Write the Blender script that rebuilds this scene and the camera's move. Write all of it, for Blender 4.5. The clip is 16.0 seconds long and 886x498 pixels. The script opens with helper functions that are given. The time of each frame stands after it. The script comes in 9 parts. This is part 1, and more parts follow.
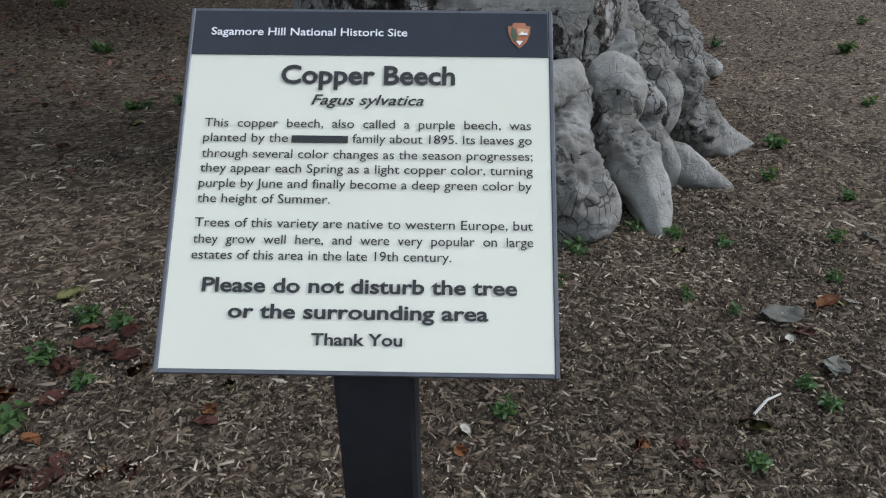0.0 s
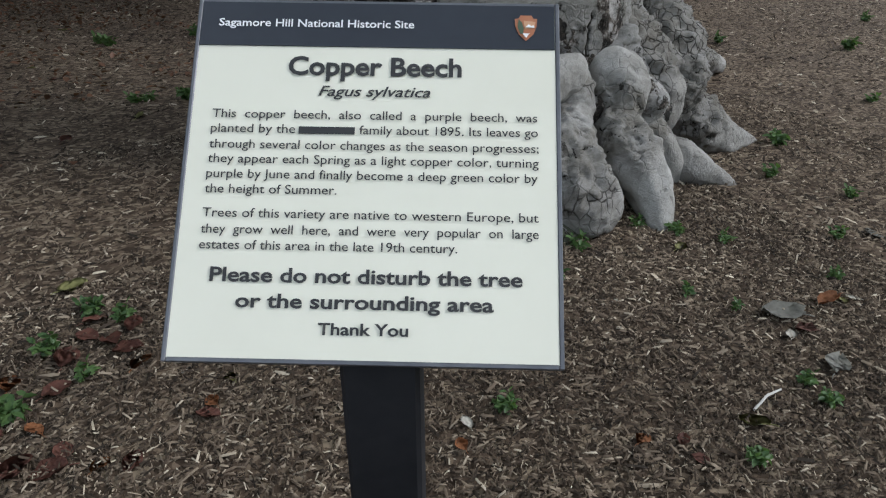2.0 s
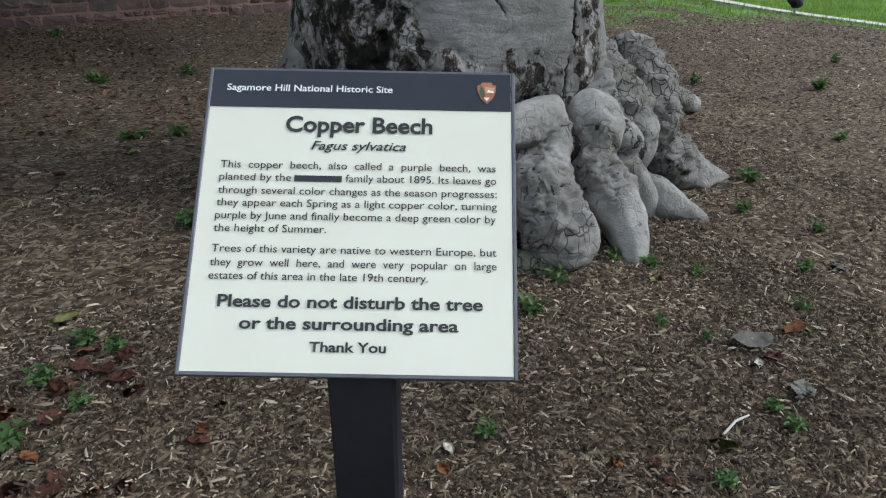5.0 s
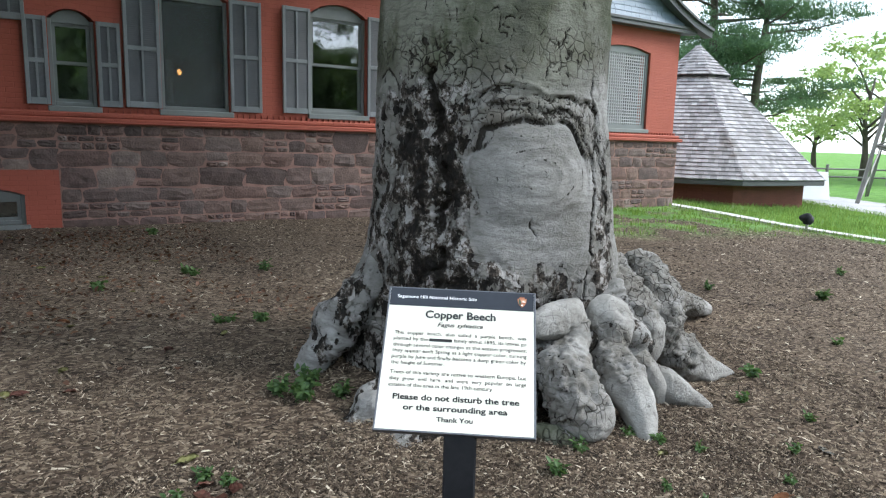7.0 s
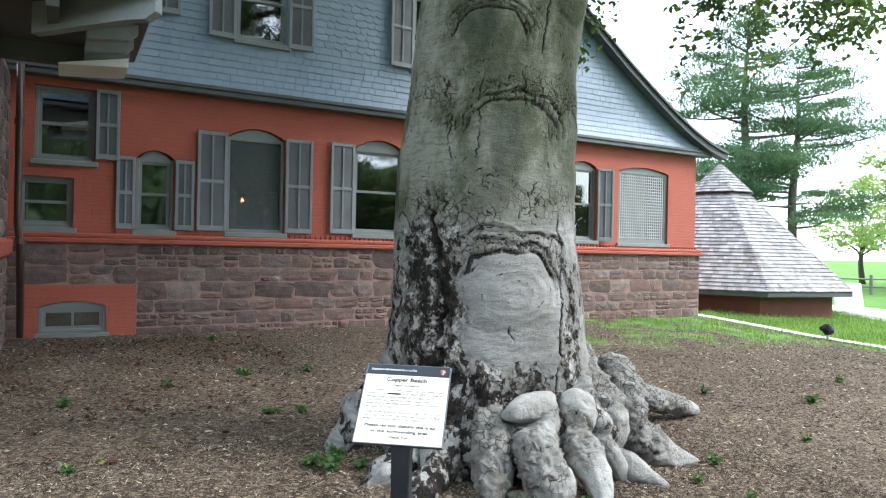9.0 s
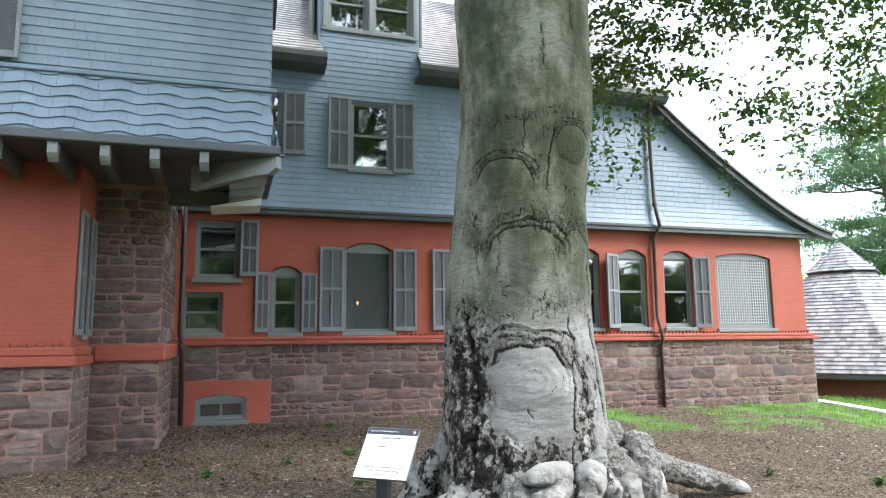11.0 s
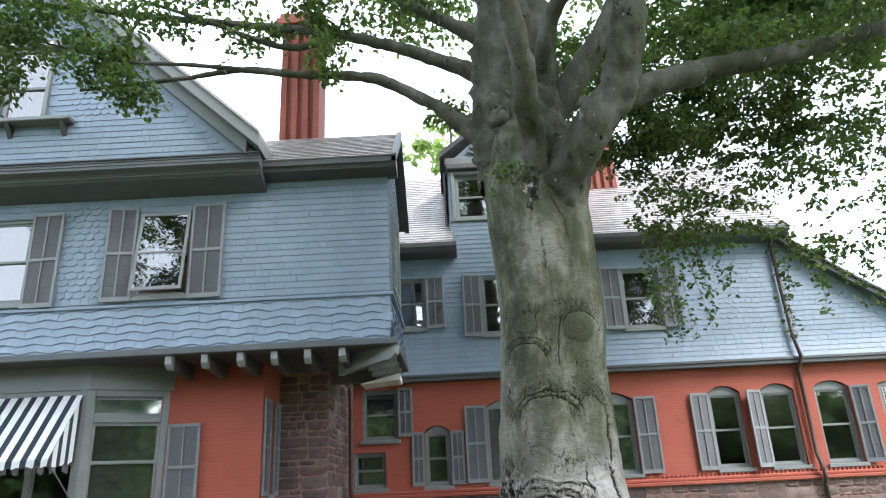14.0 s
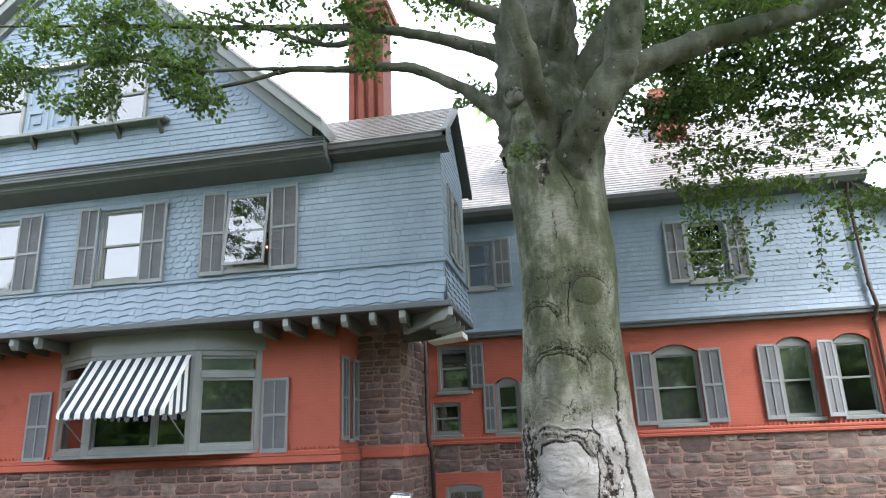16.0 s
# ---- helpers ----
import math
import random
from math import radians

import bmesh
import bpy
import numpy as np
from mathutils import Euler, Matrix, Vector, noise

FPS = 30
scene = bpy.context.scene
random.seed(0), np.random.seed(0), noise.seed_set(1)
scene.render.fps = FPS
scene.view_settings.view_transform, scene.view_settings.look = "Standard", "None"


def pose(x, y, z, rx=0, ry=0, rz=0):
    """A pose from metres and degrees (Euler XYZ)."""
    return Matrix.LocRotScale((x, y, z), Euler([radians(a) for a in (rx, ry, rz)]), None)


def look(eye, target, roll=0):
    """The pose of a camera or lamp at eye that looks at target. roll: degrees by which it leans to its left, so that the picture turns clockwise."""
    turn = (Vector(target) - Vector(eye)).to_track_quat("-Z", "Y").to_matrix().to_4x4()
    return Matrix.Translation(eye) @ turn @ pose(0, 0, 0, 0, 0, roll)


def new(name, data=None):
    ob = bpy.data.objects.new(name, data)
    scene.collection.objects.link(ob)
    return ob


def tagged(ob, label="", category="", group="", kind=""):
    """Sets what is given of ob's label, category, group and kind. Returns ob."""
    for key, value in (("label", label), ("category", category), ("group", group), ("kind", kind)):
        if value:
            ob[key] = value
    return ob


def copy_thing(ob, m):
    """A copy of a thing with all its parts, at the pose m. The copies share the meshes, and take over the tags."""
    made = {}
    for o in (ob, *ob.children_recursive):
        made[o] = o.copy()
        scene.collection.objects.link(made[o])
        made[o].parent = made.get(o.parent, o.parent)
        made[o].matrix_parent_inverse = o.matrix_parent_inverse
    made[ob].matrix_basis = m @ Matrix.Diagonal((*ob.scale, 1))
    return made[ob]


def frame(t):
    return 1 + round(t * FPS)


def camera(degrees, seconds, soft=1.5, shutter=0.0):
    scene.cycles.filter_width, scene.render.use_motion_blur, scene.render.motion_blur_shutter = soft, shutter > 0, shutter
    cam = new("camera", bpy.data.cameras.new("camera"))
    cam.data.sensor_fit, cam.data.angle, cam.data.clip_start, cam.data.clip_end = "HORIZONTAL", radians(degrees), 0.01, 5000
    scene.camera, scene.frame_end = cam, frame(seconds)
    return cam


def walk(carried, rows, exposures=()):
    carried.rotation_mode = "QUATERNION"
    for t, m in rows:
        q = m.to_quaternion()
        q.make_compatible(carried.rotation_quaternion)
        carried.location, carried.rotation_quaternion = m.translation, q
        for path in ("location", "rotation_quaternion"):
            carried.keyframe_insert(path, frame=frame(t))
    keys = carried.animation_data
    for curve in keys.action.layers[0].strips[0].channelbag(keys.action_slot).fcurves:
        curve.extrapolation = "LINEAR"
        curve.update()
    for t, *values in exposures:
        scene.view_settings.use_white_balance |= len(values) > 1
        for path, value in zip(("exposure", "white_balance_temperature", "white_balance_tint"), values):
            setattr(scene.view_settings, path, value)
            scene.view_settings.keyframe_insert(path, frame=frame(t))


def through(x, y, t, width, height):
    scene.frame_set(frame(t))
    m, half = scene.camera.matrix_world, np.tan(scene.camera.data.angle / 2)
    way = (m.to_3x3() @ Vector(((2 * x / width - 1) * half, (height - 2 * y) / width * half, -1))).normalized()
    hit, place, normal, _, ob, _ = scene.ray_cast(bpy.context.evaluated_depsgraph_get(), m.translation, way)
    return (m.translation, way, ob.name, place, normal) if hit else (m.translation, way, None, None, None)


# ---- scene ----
cam = camera(66.6, 16.0, soft=1.2)
PATH = [
    (0, (0.008, -0.009, 1.393), (1.037, 1.428, 0.457), -0.3),
    (0.5, (0.006, -0.015, 1.393), (1.037, 1.422, 0.459), -0.3),
    (1, (0.004, -0.011, 1.391), (1.033, 1.426, 0.454), -0.2),
    (1.5, (0.002, -0.01, 1.392), (1.026, 1.425, 0.447), 0.0),
    (2, (0.002, -0.01, 1.392), (1.025, 1.423, 0.442), 0.0),
    (2.5, (0.007, -0.015, 1.391), (1.033, 1.415, 0.441), -0.1),
    (3, (0.016, -0.022, 1.396), (1.057, 1.398, 0.447), 0.1),
    (5.5, (-0.094, -0.161, 1.476), (1.014, 1.311, 0.7), 0.7),
    (6, (-0.235, -0.312, 1.545), (0.93, 1.219, 1.001), 0.8),
    (6.5, (-0.371, -0.456, 1.593), (0.81, 1.104, 1.179), 1.0),
    (7, (-0.519, -0.654, 1.626), (0.569, 0.994, 1.309), 1.5),
    (7.5, (-0.662, -0.91, 1.651), (0.45, 0.733, 1.4), 2.0),
    (8, (-0.777, -1.148, 1.704), (0.361, 0.481, 1.483), 1.8),
    (8.5, (-0.793, -1.442, 1.717), (0.235, 0.271, 1.619), 1.4),
    (9, (-0.83, -1.765, 1.742), (0.147, -0.02, 1.746), 1.2),
    (9.2, (-0.861, -1.908, 1.729), (0.098, -0.154, 1.764), 1.2),
    (11.3, (-0.534, -3.672, 1.822), (0.012, -1.773, 2.13), -0.8),
    (11.5, (-0.477, -3.86, 1.827), (0.044, -1.958, 2.164), -0.9),
    (12, (-0.335, -4.355, 1.833), (0.165, -2.461, 2.234), -1.3),
    (12.5, (-0.1, -4.782, 1.845), (0.287, -2.875, 2.308), -2.0),
    (13, (0.192, -5.227, 1.847), (0.505, -3.328, 2.391), -1.7),
    (13.5, (0.518, -5.591, 1.874), (0.758, -3.711, 2.513), -2.9),
    (14, (0.915, -5.815, 1.847), (0.905, -3.933, 2.524), -2.8),
    (14.5, (1.241, -6.08, 1.814), (1.137, -4.164, 2.378), -3.8),
    (15, (1.6, -6.254, 1.811), (1.39, -4.368, 2.445), -3.3),
    (15.5, (1.973, -6.483, 1.794), (1.724, -4.618, 2.472), -2.9),
    (16, (2.217, -6.735, 1.77), (1.863, -4.846, 2.325), -2.2),
]
walk(cam, [(t, look(e, g, r)) for t, e, g, r in PATH],
     exposures=((0, -0.79, 6050, 10), (3.0, -0.79, 6350, 10), (5.5, -0.53, 6150, 9), (6.5, -0.12, 6200, 9), (8, 0.30, 6250, 9), (9, 0.52, 6250, 8),
                (11.5, 0.76, 6350, 10), (13, 0.70, 6300, 12), (14, 0.60, 6350, 12), (14.6, 0.70, 6400, 13), (16, 0.76, 6450, 13)))

# ---- sky and light: a bright, thinly overcast noon ----
world = bpy.data.worlds.new("sky")
scene.world = world
world.use_nodes = True
wn = world.node_tree.nodes
wl = world.node_tree.links
wn.clear()
w_out = wn.new("ShaderNodeOutputWorld")
w_sky = wn.new("ShaderNodeTexSky")
w_sky.sky_type = "NISHITA"
w_sky.sun_disc = False
w_sky.sun_elevation = radians(41)
w_sky.sun_rotation = radians(128)
w_bg = wn.new("ShaderNodeBackground")
w_bg.inputs["Strength"].default_value = 0.10
wl.new(w_sky.outputs["Color"], w_bg.inputs["Color"])
# the cloud sheet over the blue
w_cloud = wn.new("ShaderNodeBackground")
w_cloud.inputs["Color"].default_value = (0.90, 0.98, 1.06, 1)
w_cloud.inputs["Strength"].default_value = 2.0
w_add = wn.new("ShaderNodeAddShader")
wl.new(w_bg.outputs[0], w_add.inputs[0])
wl.new(w_cloud.outputs[0], w_add.inputs[1])
wl.new(w_add.outputs[0], w_out.inputs["Surface"])

sun_data = bpy.data.lights.new("sun", "SUN")
sun_data.energy = 4.6
sun_data.angle = radians(24)
sun_data.color = (1.0, 0.98, 0.96)
sun = new("sun", sun_data)
sun.matrix_world = look((0, 0, 30), (-27, 21, 0))


# ---- materials ----
def nodes_of(m):
    m.use_nodes = True
    return m.node_tree.nodes, m.node_tree.links


def surf(name, a, b, rough=0.8, scale=4.0, fine=60.0, bump=0.3, depth=0.004, metal=0.0, vary=0.0, stain=None,
         stain_scale=1.3, stain_at=0.55, stretch=(1, 1, 1), spec=0.4, islands=False, space="world"):
    """Two colours mixed by coarse and fine noise, relief, stains with a shape of their own."""
    m = bpy.data.materials.new(name)
    n, l = nodes_of(m)
    p = n["Principled BSDF"]
    p.inputs["Roughness"].default_value = rough
    p.inputs["Metallic"].default_value = metal
    p.inputs["Specular IOR Level"].default_value = spec
    if space == "world":
        src = n.new("ShaderNodeNewGeometry").outputs["Position"]
    else:
        src = n.new("ShaderNodeTexCoord").outputs["Object"]
    mp = n.new("ShaderNodeMapping")
    mp.inputs["Scale"].default_value = stretch
    l.new(src, mp.inputs["Vector"])
    n1 = n.new("ShaderNodeTexNoise")
    n1.inputs["Scale"].default_value = scale
    n1.inputs["Detail"].default_value = 5
    n2 = n.new("ShaderNodeTexNoise")
    n2.inputs["Scale"].default_value = fine
    n2.inputs["Detail"].default_value = 4
    l.new(mp.outputs[0], n1.inputs["Vector"])
    l.new(mp.outputs[0], n2.inputs["Vector"])
    av = n.new("ShaderNodeMath")
    av.operation = "MULTIPLY_ADD"
    l.new(n1.outputs["Fac"], av.inputs[0])
    av.inputs[1].default_value = 0.6
    half = n.new("ShaderNodeMath")
    half.operation = "MULTIPLY"
    half.inputs[1].default_value = 0.4
    l.new(n2.outputs["Fac"], half.inputs[0])
    l.new(half.outputs[0], av.inputs[2])
    rp = n.new("ShaderNodeValToRGB")
    rp.color_ramp.elements[0].position, rp.color_ramp.elements[1].position = 0.34, 0.66
    rp.color_ramp.elements[0].color, rp.color_ramp.elements[1].color = (*a, 1), (*b, 1)
    l.new(av.outputs[0], rp.inputs[0])
    col = rp.outputs[0]
    if stain:
        n3 = n.new("ShaderNodeTexNoise")
        n3.inputs["Scale"].default_value = stain_scale
        n3.inputs["Detail"].default_value = 6
        n3.inputs["Roughness"].default_value = 0.65
        l.new(mp.outputs[0], n3.inputs["Vector"])
        r3 = n.new("ShaderNodeValToRGB")
        r3.color_ramp.elements[0].position, r3.color_ramp.elements[1].position = stain_at, stain_at + 0.12
        l.new(n3.outputs["Fac"], r3.inputs[0])
        mx = n.new("ShaderNodeMix")
        mx.data_type = "RGBA"
        l.new(r3.outputs[0], mx.inputs["Factor"])
        l.new(col, mx.inputs["A"])
        mx.inputs["B"].default_value = (*stain, 1)
        col = mx.outputs["Result"]
    if vary:
        if islands:
            rnd = n.new("ShaderNodeNewGeometry").outputs["Random Per Island"]
        else:
            rnd = n.new("ShaderNodeObjectInfo").outputs["Random"]
        mr = n.new("ShaderNodeMapRange")
        mr.inputs["To Min"].default_value, mr.inputs["To Max"].default_value = 1 - vary, 1 + vary
        l.new(rnd, mr.inputs["Value"])
        hs = n.new("ShaderNodeHueSaturation")
        l.new(mr.outputs[0], hs.inputs["Value"])
        l.new(col, hs.inputs["Color"])
        col = hs.outputs[0]
    l.new(col, p.inputs["Base Color"])
    if bump:
        bp = n.new("ShaderNodeBump")
        bp.inputs["Strength"].default_value = bump
        bp.inputs["Distance"].default_value = depth
        l.new(av.outputs[0], bp.inputs["Height"])
        l.new(bp.outputs[0], p.inputs["Normal"])
    return m


def brick_paint(name, a, b, mortar, joint=0.75):
    """Painted brickwork: courses as faint relief, the joints a little darker, on walls along x or y."""
    m = surf(name, a, b, rough=0.75, scale=1.6, fine=40, bump=0.0, stain=tuple(c * 0.8 for c in a), stain_scale=0.9, stain_at=0.6)
    n, l = nodes_of(m)
    p = n["Principled BSDF"]
    base = p.inputs["Base Color"].links[0].from_socket
    geo = n.new("ShaderNodeNewGeometry")
    sp = n.new("ShaderNodeSeparateXYZ")
    l.new(geo.outputs["Position"], sp.inputs[0])
    ad = n.new("ShaderNodeMath")
    l.new(sp.outputs["X"], ad.inputs[0])
    l.new(sp.outputs["Y"], ad.inputs[1])
    cb = n.new("ShaderNodeCombineXYZ")
    l.new(ad.outputs[0], cb.inputs["X"])
    l.new(sp.outputs["Z"], cb.inputs["Y"])
    br = n.new("ShaderNodeTexBrick")
    br.inputs["Scale"].default_value = 1.0
    br.inputs["Brick Width"].default_value = 0.215
    br.inputs["Row Height"].default_value = 0.071
    br.inputs["Mortar Size"].default_value = 0.005
    br.inputs["Mortar Smooth"].default_value = 0.4
    br.inputs["Color1"].default_value = (1, 1, 1, 1)
    br.inputs["Color2"].default_value = (0.9, 0.9, 0.9, 1)
    br.inputs["Mortar"].default_value = (*mortar, 1)
    l.new(cb.outputs[0], br.inputs["Vector"])
    mx = n.new("ShaderNodeMix")
    mx.data_type = "RGBA"
    mx.blend_type = "MULTIPLY"
    mx.inputs["Factor"].default_value = joint
    l.new(base, mx.inputs["A"])
    l.new(br.outputs["Color"], mx.inputs["B"])
    l.new(mx.outputs["Result"], p.inputs["Base Color"])
    bp = n.new("ShaderNodeBump")
    bp.inputs["Strength"].default_value = 0.6
    bp.inputs["Distance"].default_value = 0.006
    bp.invert = True
    l.new(br.outputs["Fac"], bp.inputs["Height"])
    l.new(bp.outputs[0], p.inputs["Normal"])
    return m


def glass_mat(name, tint=(0.9, 0.95, 0.92), wavy=0.0):
    m = bpy.data.materials.new(name)
    n, l = nodes_of(m)
    n.remove(n["Principled BSDF"])
    out = n["Material Output"]
    tr = n.new("ShaderNodeBsdfTransparent")
    tr.inputs["Color"].default_value = (*tint, 1)
    gl = n.new("ShaderNodeBsdfGlossy")
    gl.inputs["Roughness"].default_value = 0.035
    fr = n.new("ShaderNodeFresnel")
    fr.inputs["IOR"].default_value = 3.1
    nz = n.new("ShaderNodeTexNoise")
    nz.inputs["Scale"].default_value = 3.0
    bp = n.new("ShaderNodeBump")
    bp.inputs["Strength"].default_value = wavy
    bp.inputs["Distance"].default_value = 0.05
    geo = n.new("ShaderNodeNewGeometry")
    l.new(geo.outputs["Position"], nz.inputs["Vector"])
    l.new(nz.outputs["Fac"], bp.inputs["Height"])
    l.new(bp.outputs[0], gl.inputs["Normal"])
    mx = n.new("ShaderNodeMixShader")
    l.new(fr.outputs[0], mx.inputs["Fac"])
    l.new(tr.outputs[0], mx.inputs[1])
    l.new(gl.outputs[0], mx.inputs[2])
    l.new(mx.outputs[0], out.inputs["Surface"])
    return m


M_BRICK = brick_paint("painted_brick", (0.29, 0.070, 0.044), (0.345, 0.086, 0.054), (0.62, 0.56, 0.54), 0.42)
M_CHIMNEY = brick_paint("chimney_brick", (0.20, 0.055, 0.035), (0.26, 0.075, 0.05), (0.7, 0.65, 0.62))


def stone_material(name):
    """Rough brownstone: each stone its own brown, purple or grey, mottled, with pitted relief."""
    m = surf(name, (0.55, 0.55, 0.55), (1.15, 1.12, 1.1), rough=0.92, scale=6, fine=38, bump=0.9, depth=0.022, stain=(0.42, 0.40, 0.42), stain_scale=1.6, stain_at=0.6)
    n, l = nodes_of(m)
    p = n["Principled BSDF"]
    mott = p.inputs["Base Color"].links[0].from_socket
    r = n.new("ShaderNodeValToRGB")
    e = r.color_ramp.elements
    e[0].position, e[0].color = 0.0, (0.072, 0.056, 0.053, 1)
    e[1].position, e[1].color = 1.0, (0.235, 0.185, 0.165, 1)
    for q, c in ((0.2, (0.150, 0.096, 0.082, 1)), (0.4, (0.105, 0.080, 0.077, 1)), (0.62, (0.165, 0.112, 0.094, 1)), (0.85, (0.125, 0.096, 0.088, 1))):
        e.new(q).color = c
    l.new(n.new("ShaderNodeObjectInfo").outputs["Random"], r.inputs[0])
    mx = n.new("ShaderNodeMix")
    mx.data_type = "RGBA"
    mx.blend_type = "MULTIPLY"
    mx.inputs["Factor"].default_value = 1.0
    l.new(r.outputs[0], mx.inputs["A"])
    l.new(mott, mx.inputs["B"])
    l.new(mx.outputs["Result"], p.inputs["Base Color"])
    return m


M_STONE = stone_material("rubble_stone")
M_MORTAR = surf("red_mortar", (0.20, 0.115, 0.095), (0.30, 0.185, 0.155), rough=0.95, scale=6, fine=90, bump=0.5, depth=0.01)
M_BLUE = surf("blue_shingle", (0.152, 0.203, 0.256), (0.190, 0.246, 0.308), rough=0.55, scale=2.5, fine=50, bump=0.25, depth=0.004, vary=0.045,
              islands=False, stretch=(1, 1, 0.35))
M_BLUES = surf("blue_shingle_rows", (0.152, 0.203, 0.256), (0.190, 0.246, 0.308), rough=0.55, scale=2.5, fine=50, bump=0.25, depth=0.004,
               vary=0.045, islands=True, stretch=(1, 1, 0.35))
M_TRIM = surf("grey_trim", (0.145, 0.16, 0.157), (0.18, 0.195, 0.19), rough=0.5, scale=3, fine=30, bump=0.1)
M_SHUT = surf("shutter_paint", (0.155, 0.168, 0.176), (0.195, 0.208, 0.216), rough=0.5, scale=3, fine=30, bump=0.1)
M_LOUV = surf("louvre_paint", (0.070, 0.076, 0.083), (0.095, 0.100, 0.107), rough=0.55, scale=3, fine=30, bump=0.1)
M_DARKTRIM = surf("dark_trim", (0.055, 0.06, 0.062), (0.08, 0.085, 0.088), rough=0.45, scale=3, fine=30, bump=0.1)
# dark soffit colour, also painted shade on the joists and behind the lattice
M_SOFFIT_SHADE = surf("soffit_paint", (0.07, 0.072, 0.07), (0.10, 0.10, 0.095), rough=0.6, scale=3, fine=30, bump=0.1)
M_ROOF = surf("roof_shingle", (0.23, 0.205, 0.20), (0.36, 0.33, 0.325), rough=0.3, spec=0.9, scale=4, fine=40, bump=0.4, depth=0.006, vary=0.22, islands=True)
M_HUTROOF = surf("weathered_shingle", (0.19, 0.18, 0.18), (0.34, 0.33, 0.34), rough=0.85, scale=4, fine=40, bump=0.4, depth=0.006, vary=0.32,
                 islands=True, stain=(0.16, 0.14, 0.13), stain_scale=0.7)
M_CORNICE = surf("cornice_paint", (0.070, 0.080, 0.086), (0.095, 0.105, 0.112), rough=0.5, scale=3, fine=30, bump=0.1)
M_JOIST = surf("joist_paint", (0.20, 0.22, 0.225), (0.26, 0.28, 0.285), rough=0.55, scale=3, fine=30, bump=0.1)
M_GLASS = glass_mat("window_glass")
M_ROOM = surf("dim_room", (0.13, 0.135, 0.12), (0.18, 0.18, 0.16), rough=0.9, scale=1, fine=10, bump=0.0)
M_WHITE = surf("white_paint", (0.72, 0.73, 0.72), (0.8, 0.8, 0.79), rough=0.5, scale=3, fine=30, bump=0.1)
M_LINEN = surf("linen", (0.7, 0.72, 0.72), (0.8, 0.82, 0.82), rough=0.9, scale=2, fine=60, bump=0.2, stretch=(4, 4, 0.4))
M_PIPE = surf("copper_pipe", (0.05, 0.035, 0.03), (0.09, 0.06, 0.05), rough=0.45, scale=5, fine=40, bump=0.1, metal=0.3)
M_SHADE = surf("grey_shade", (0.20, 0.215, 0.195), (0.25, 0.26, 0.235), rough=0.9, scale=2, fine=60, bump=0.1)
M_SCREEN = bpy.data.materials.new("insect_screen")
n, l = nodes_of(M_SCREEN)
sc_d = n.new("ShaderNodeBsdfDiffuse")
sc_d.inputs["Color"].default_value = (0.105, 0.118, 0.105, 1)
sc_t = n.new("ShaderNodeBsdfTransparent")
sc_m = n.new("ShaderNodeMixShader")
sc_m.inputs["Fac"].default_value = 0.55
l.new(sc_t.outputs[0], sc_m.inputs[1])
l.new(sc_d.outputs[0], sc_m.inputs[2])
l.new(sc_m.outputs[0], n["Material Output"].inputs["Surface"])
M_SCREEN_CLOSE = M_SCREEN.copy()
M_SCREEN_CLOSE.name = "close_screen"
for nd in M_SCREEN_CLOSE.node_tree.nodes:
    if nd.type == "BSDF_DIFFUSE":
        nd.inputs["Color"].default_value = (0.085, 0.098, 0.097, 1)
    if nd.type == "MIX_SHADER":
        nd.inputs["Fac"].default_value = 0.6


# ---- building helpers ----
def link(name, bm, material, parent=None, label="", smooth=False):
    me = bpy.data.meshes.new(name)
    bmesh.ops.recalc_face_normals(bm, faces=bm.faces)
    bm.to_mesh(me)
    bm.free()
    me.materials.append(material)
    if smooth:
        me.polygons.foreach_set("use_smooth", [True] * len(me.polygons))
    ob = new(name, me)
    if parent:
        ob.parent = parent
    if label:
        ob["label"] = label
    return ob


def part(name, bm, material, parent, label="", smooth=False):
    return link(name, bm, material, parent, label, smooth)


def raw(name, verts, faces, material, parent=None, smooth=False):
    me = bpy.data.meshes.new(name)
    me.from_pydata(verts, [], faces)
    me.materials.append(material)
    if smooth:
        me.polygons.foreach_set("use_smooth", [True] * len(me.polygons))
    ob = new(name, me)
    if parent:
        ob.parent = parent
    return ob


def base(name, label, category, group="", kind="", at=(0, 0, 0)):
    e = new(name)
    e.location = at
    e.empty_display_size = 0.1
    return tagged(e, label, category, group, kind)


def box(bm, x0, x1, y0, y1, z0, z1, bevel=0.0):
    r = bmesh.ops.create_cube(bm, size=1.0)
    vs = r["verts"]
    for v in vs:
        v.co = Vector((x0 + (v.co.x + 0.5) * (x1 - x0), y0 + (v.co.y + 0.5) * (y1 - y0), z0 + (v.co.z + 0.5) * (z1 - z0)))
    if bevel:
        es = {e for v in vs for e in v.link_edges}
        bmesh.ops.bevel(bm, geom=list(es), offset=bevel, segments=1, affect="EDGES", clamp_overlap=True)
    return vs


def obox(bm, m, sx, sy, sz, bevel=0.0):
    """A box centred on the pose m."""
    r = bmesh.ops.create_cube(bm, size=1.0)
    for v in r["verts"]:
        v.co = m @ Vector((v.co.x * sx, v.co.y * sy, v.co.z * sz))
    if bevel:
        es = {e for v in r["verts"] for e in v.link_edges}
        bmesh.ops.bevel(bm, geom=list(es), offset=bevel, segments=1, affect="EDGES", clamp_overlap=True)


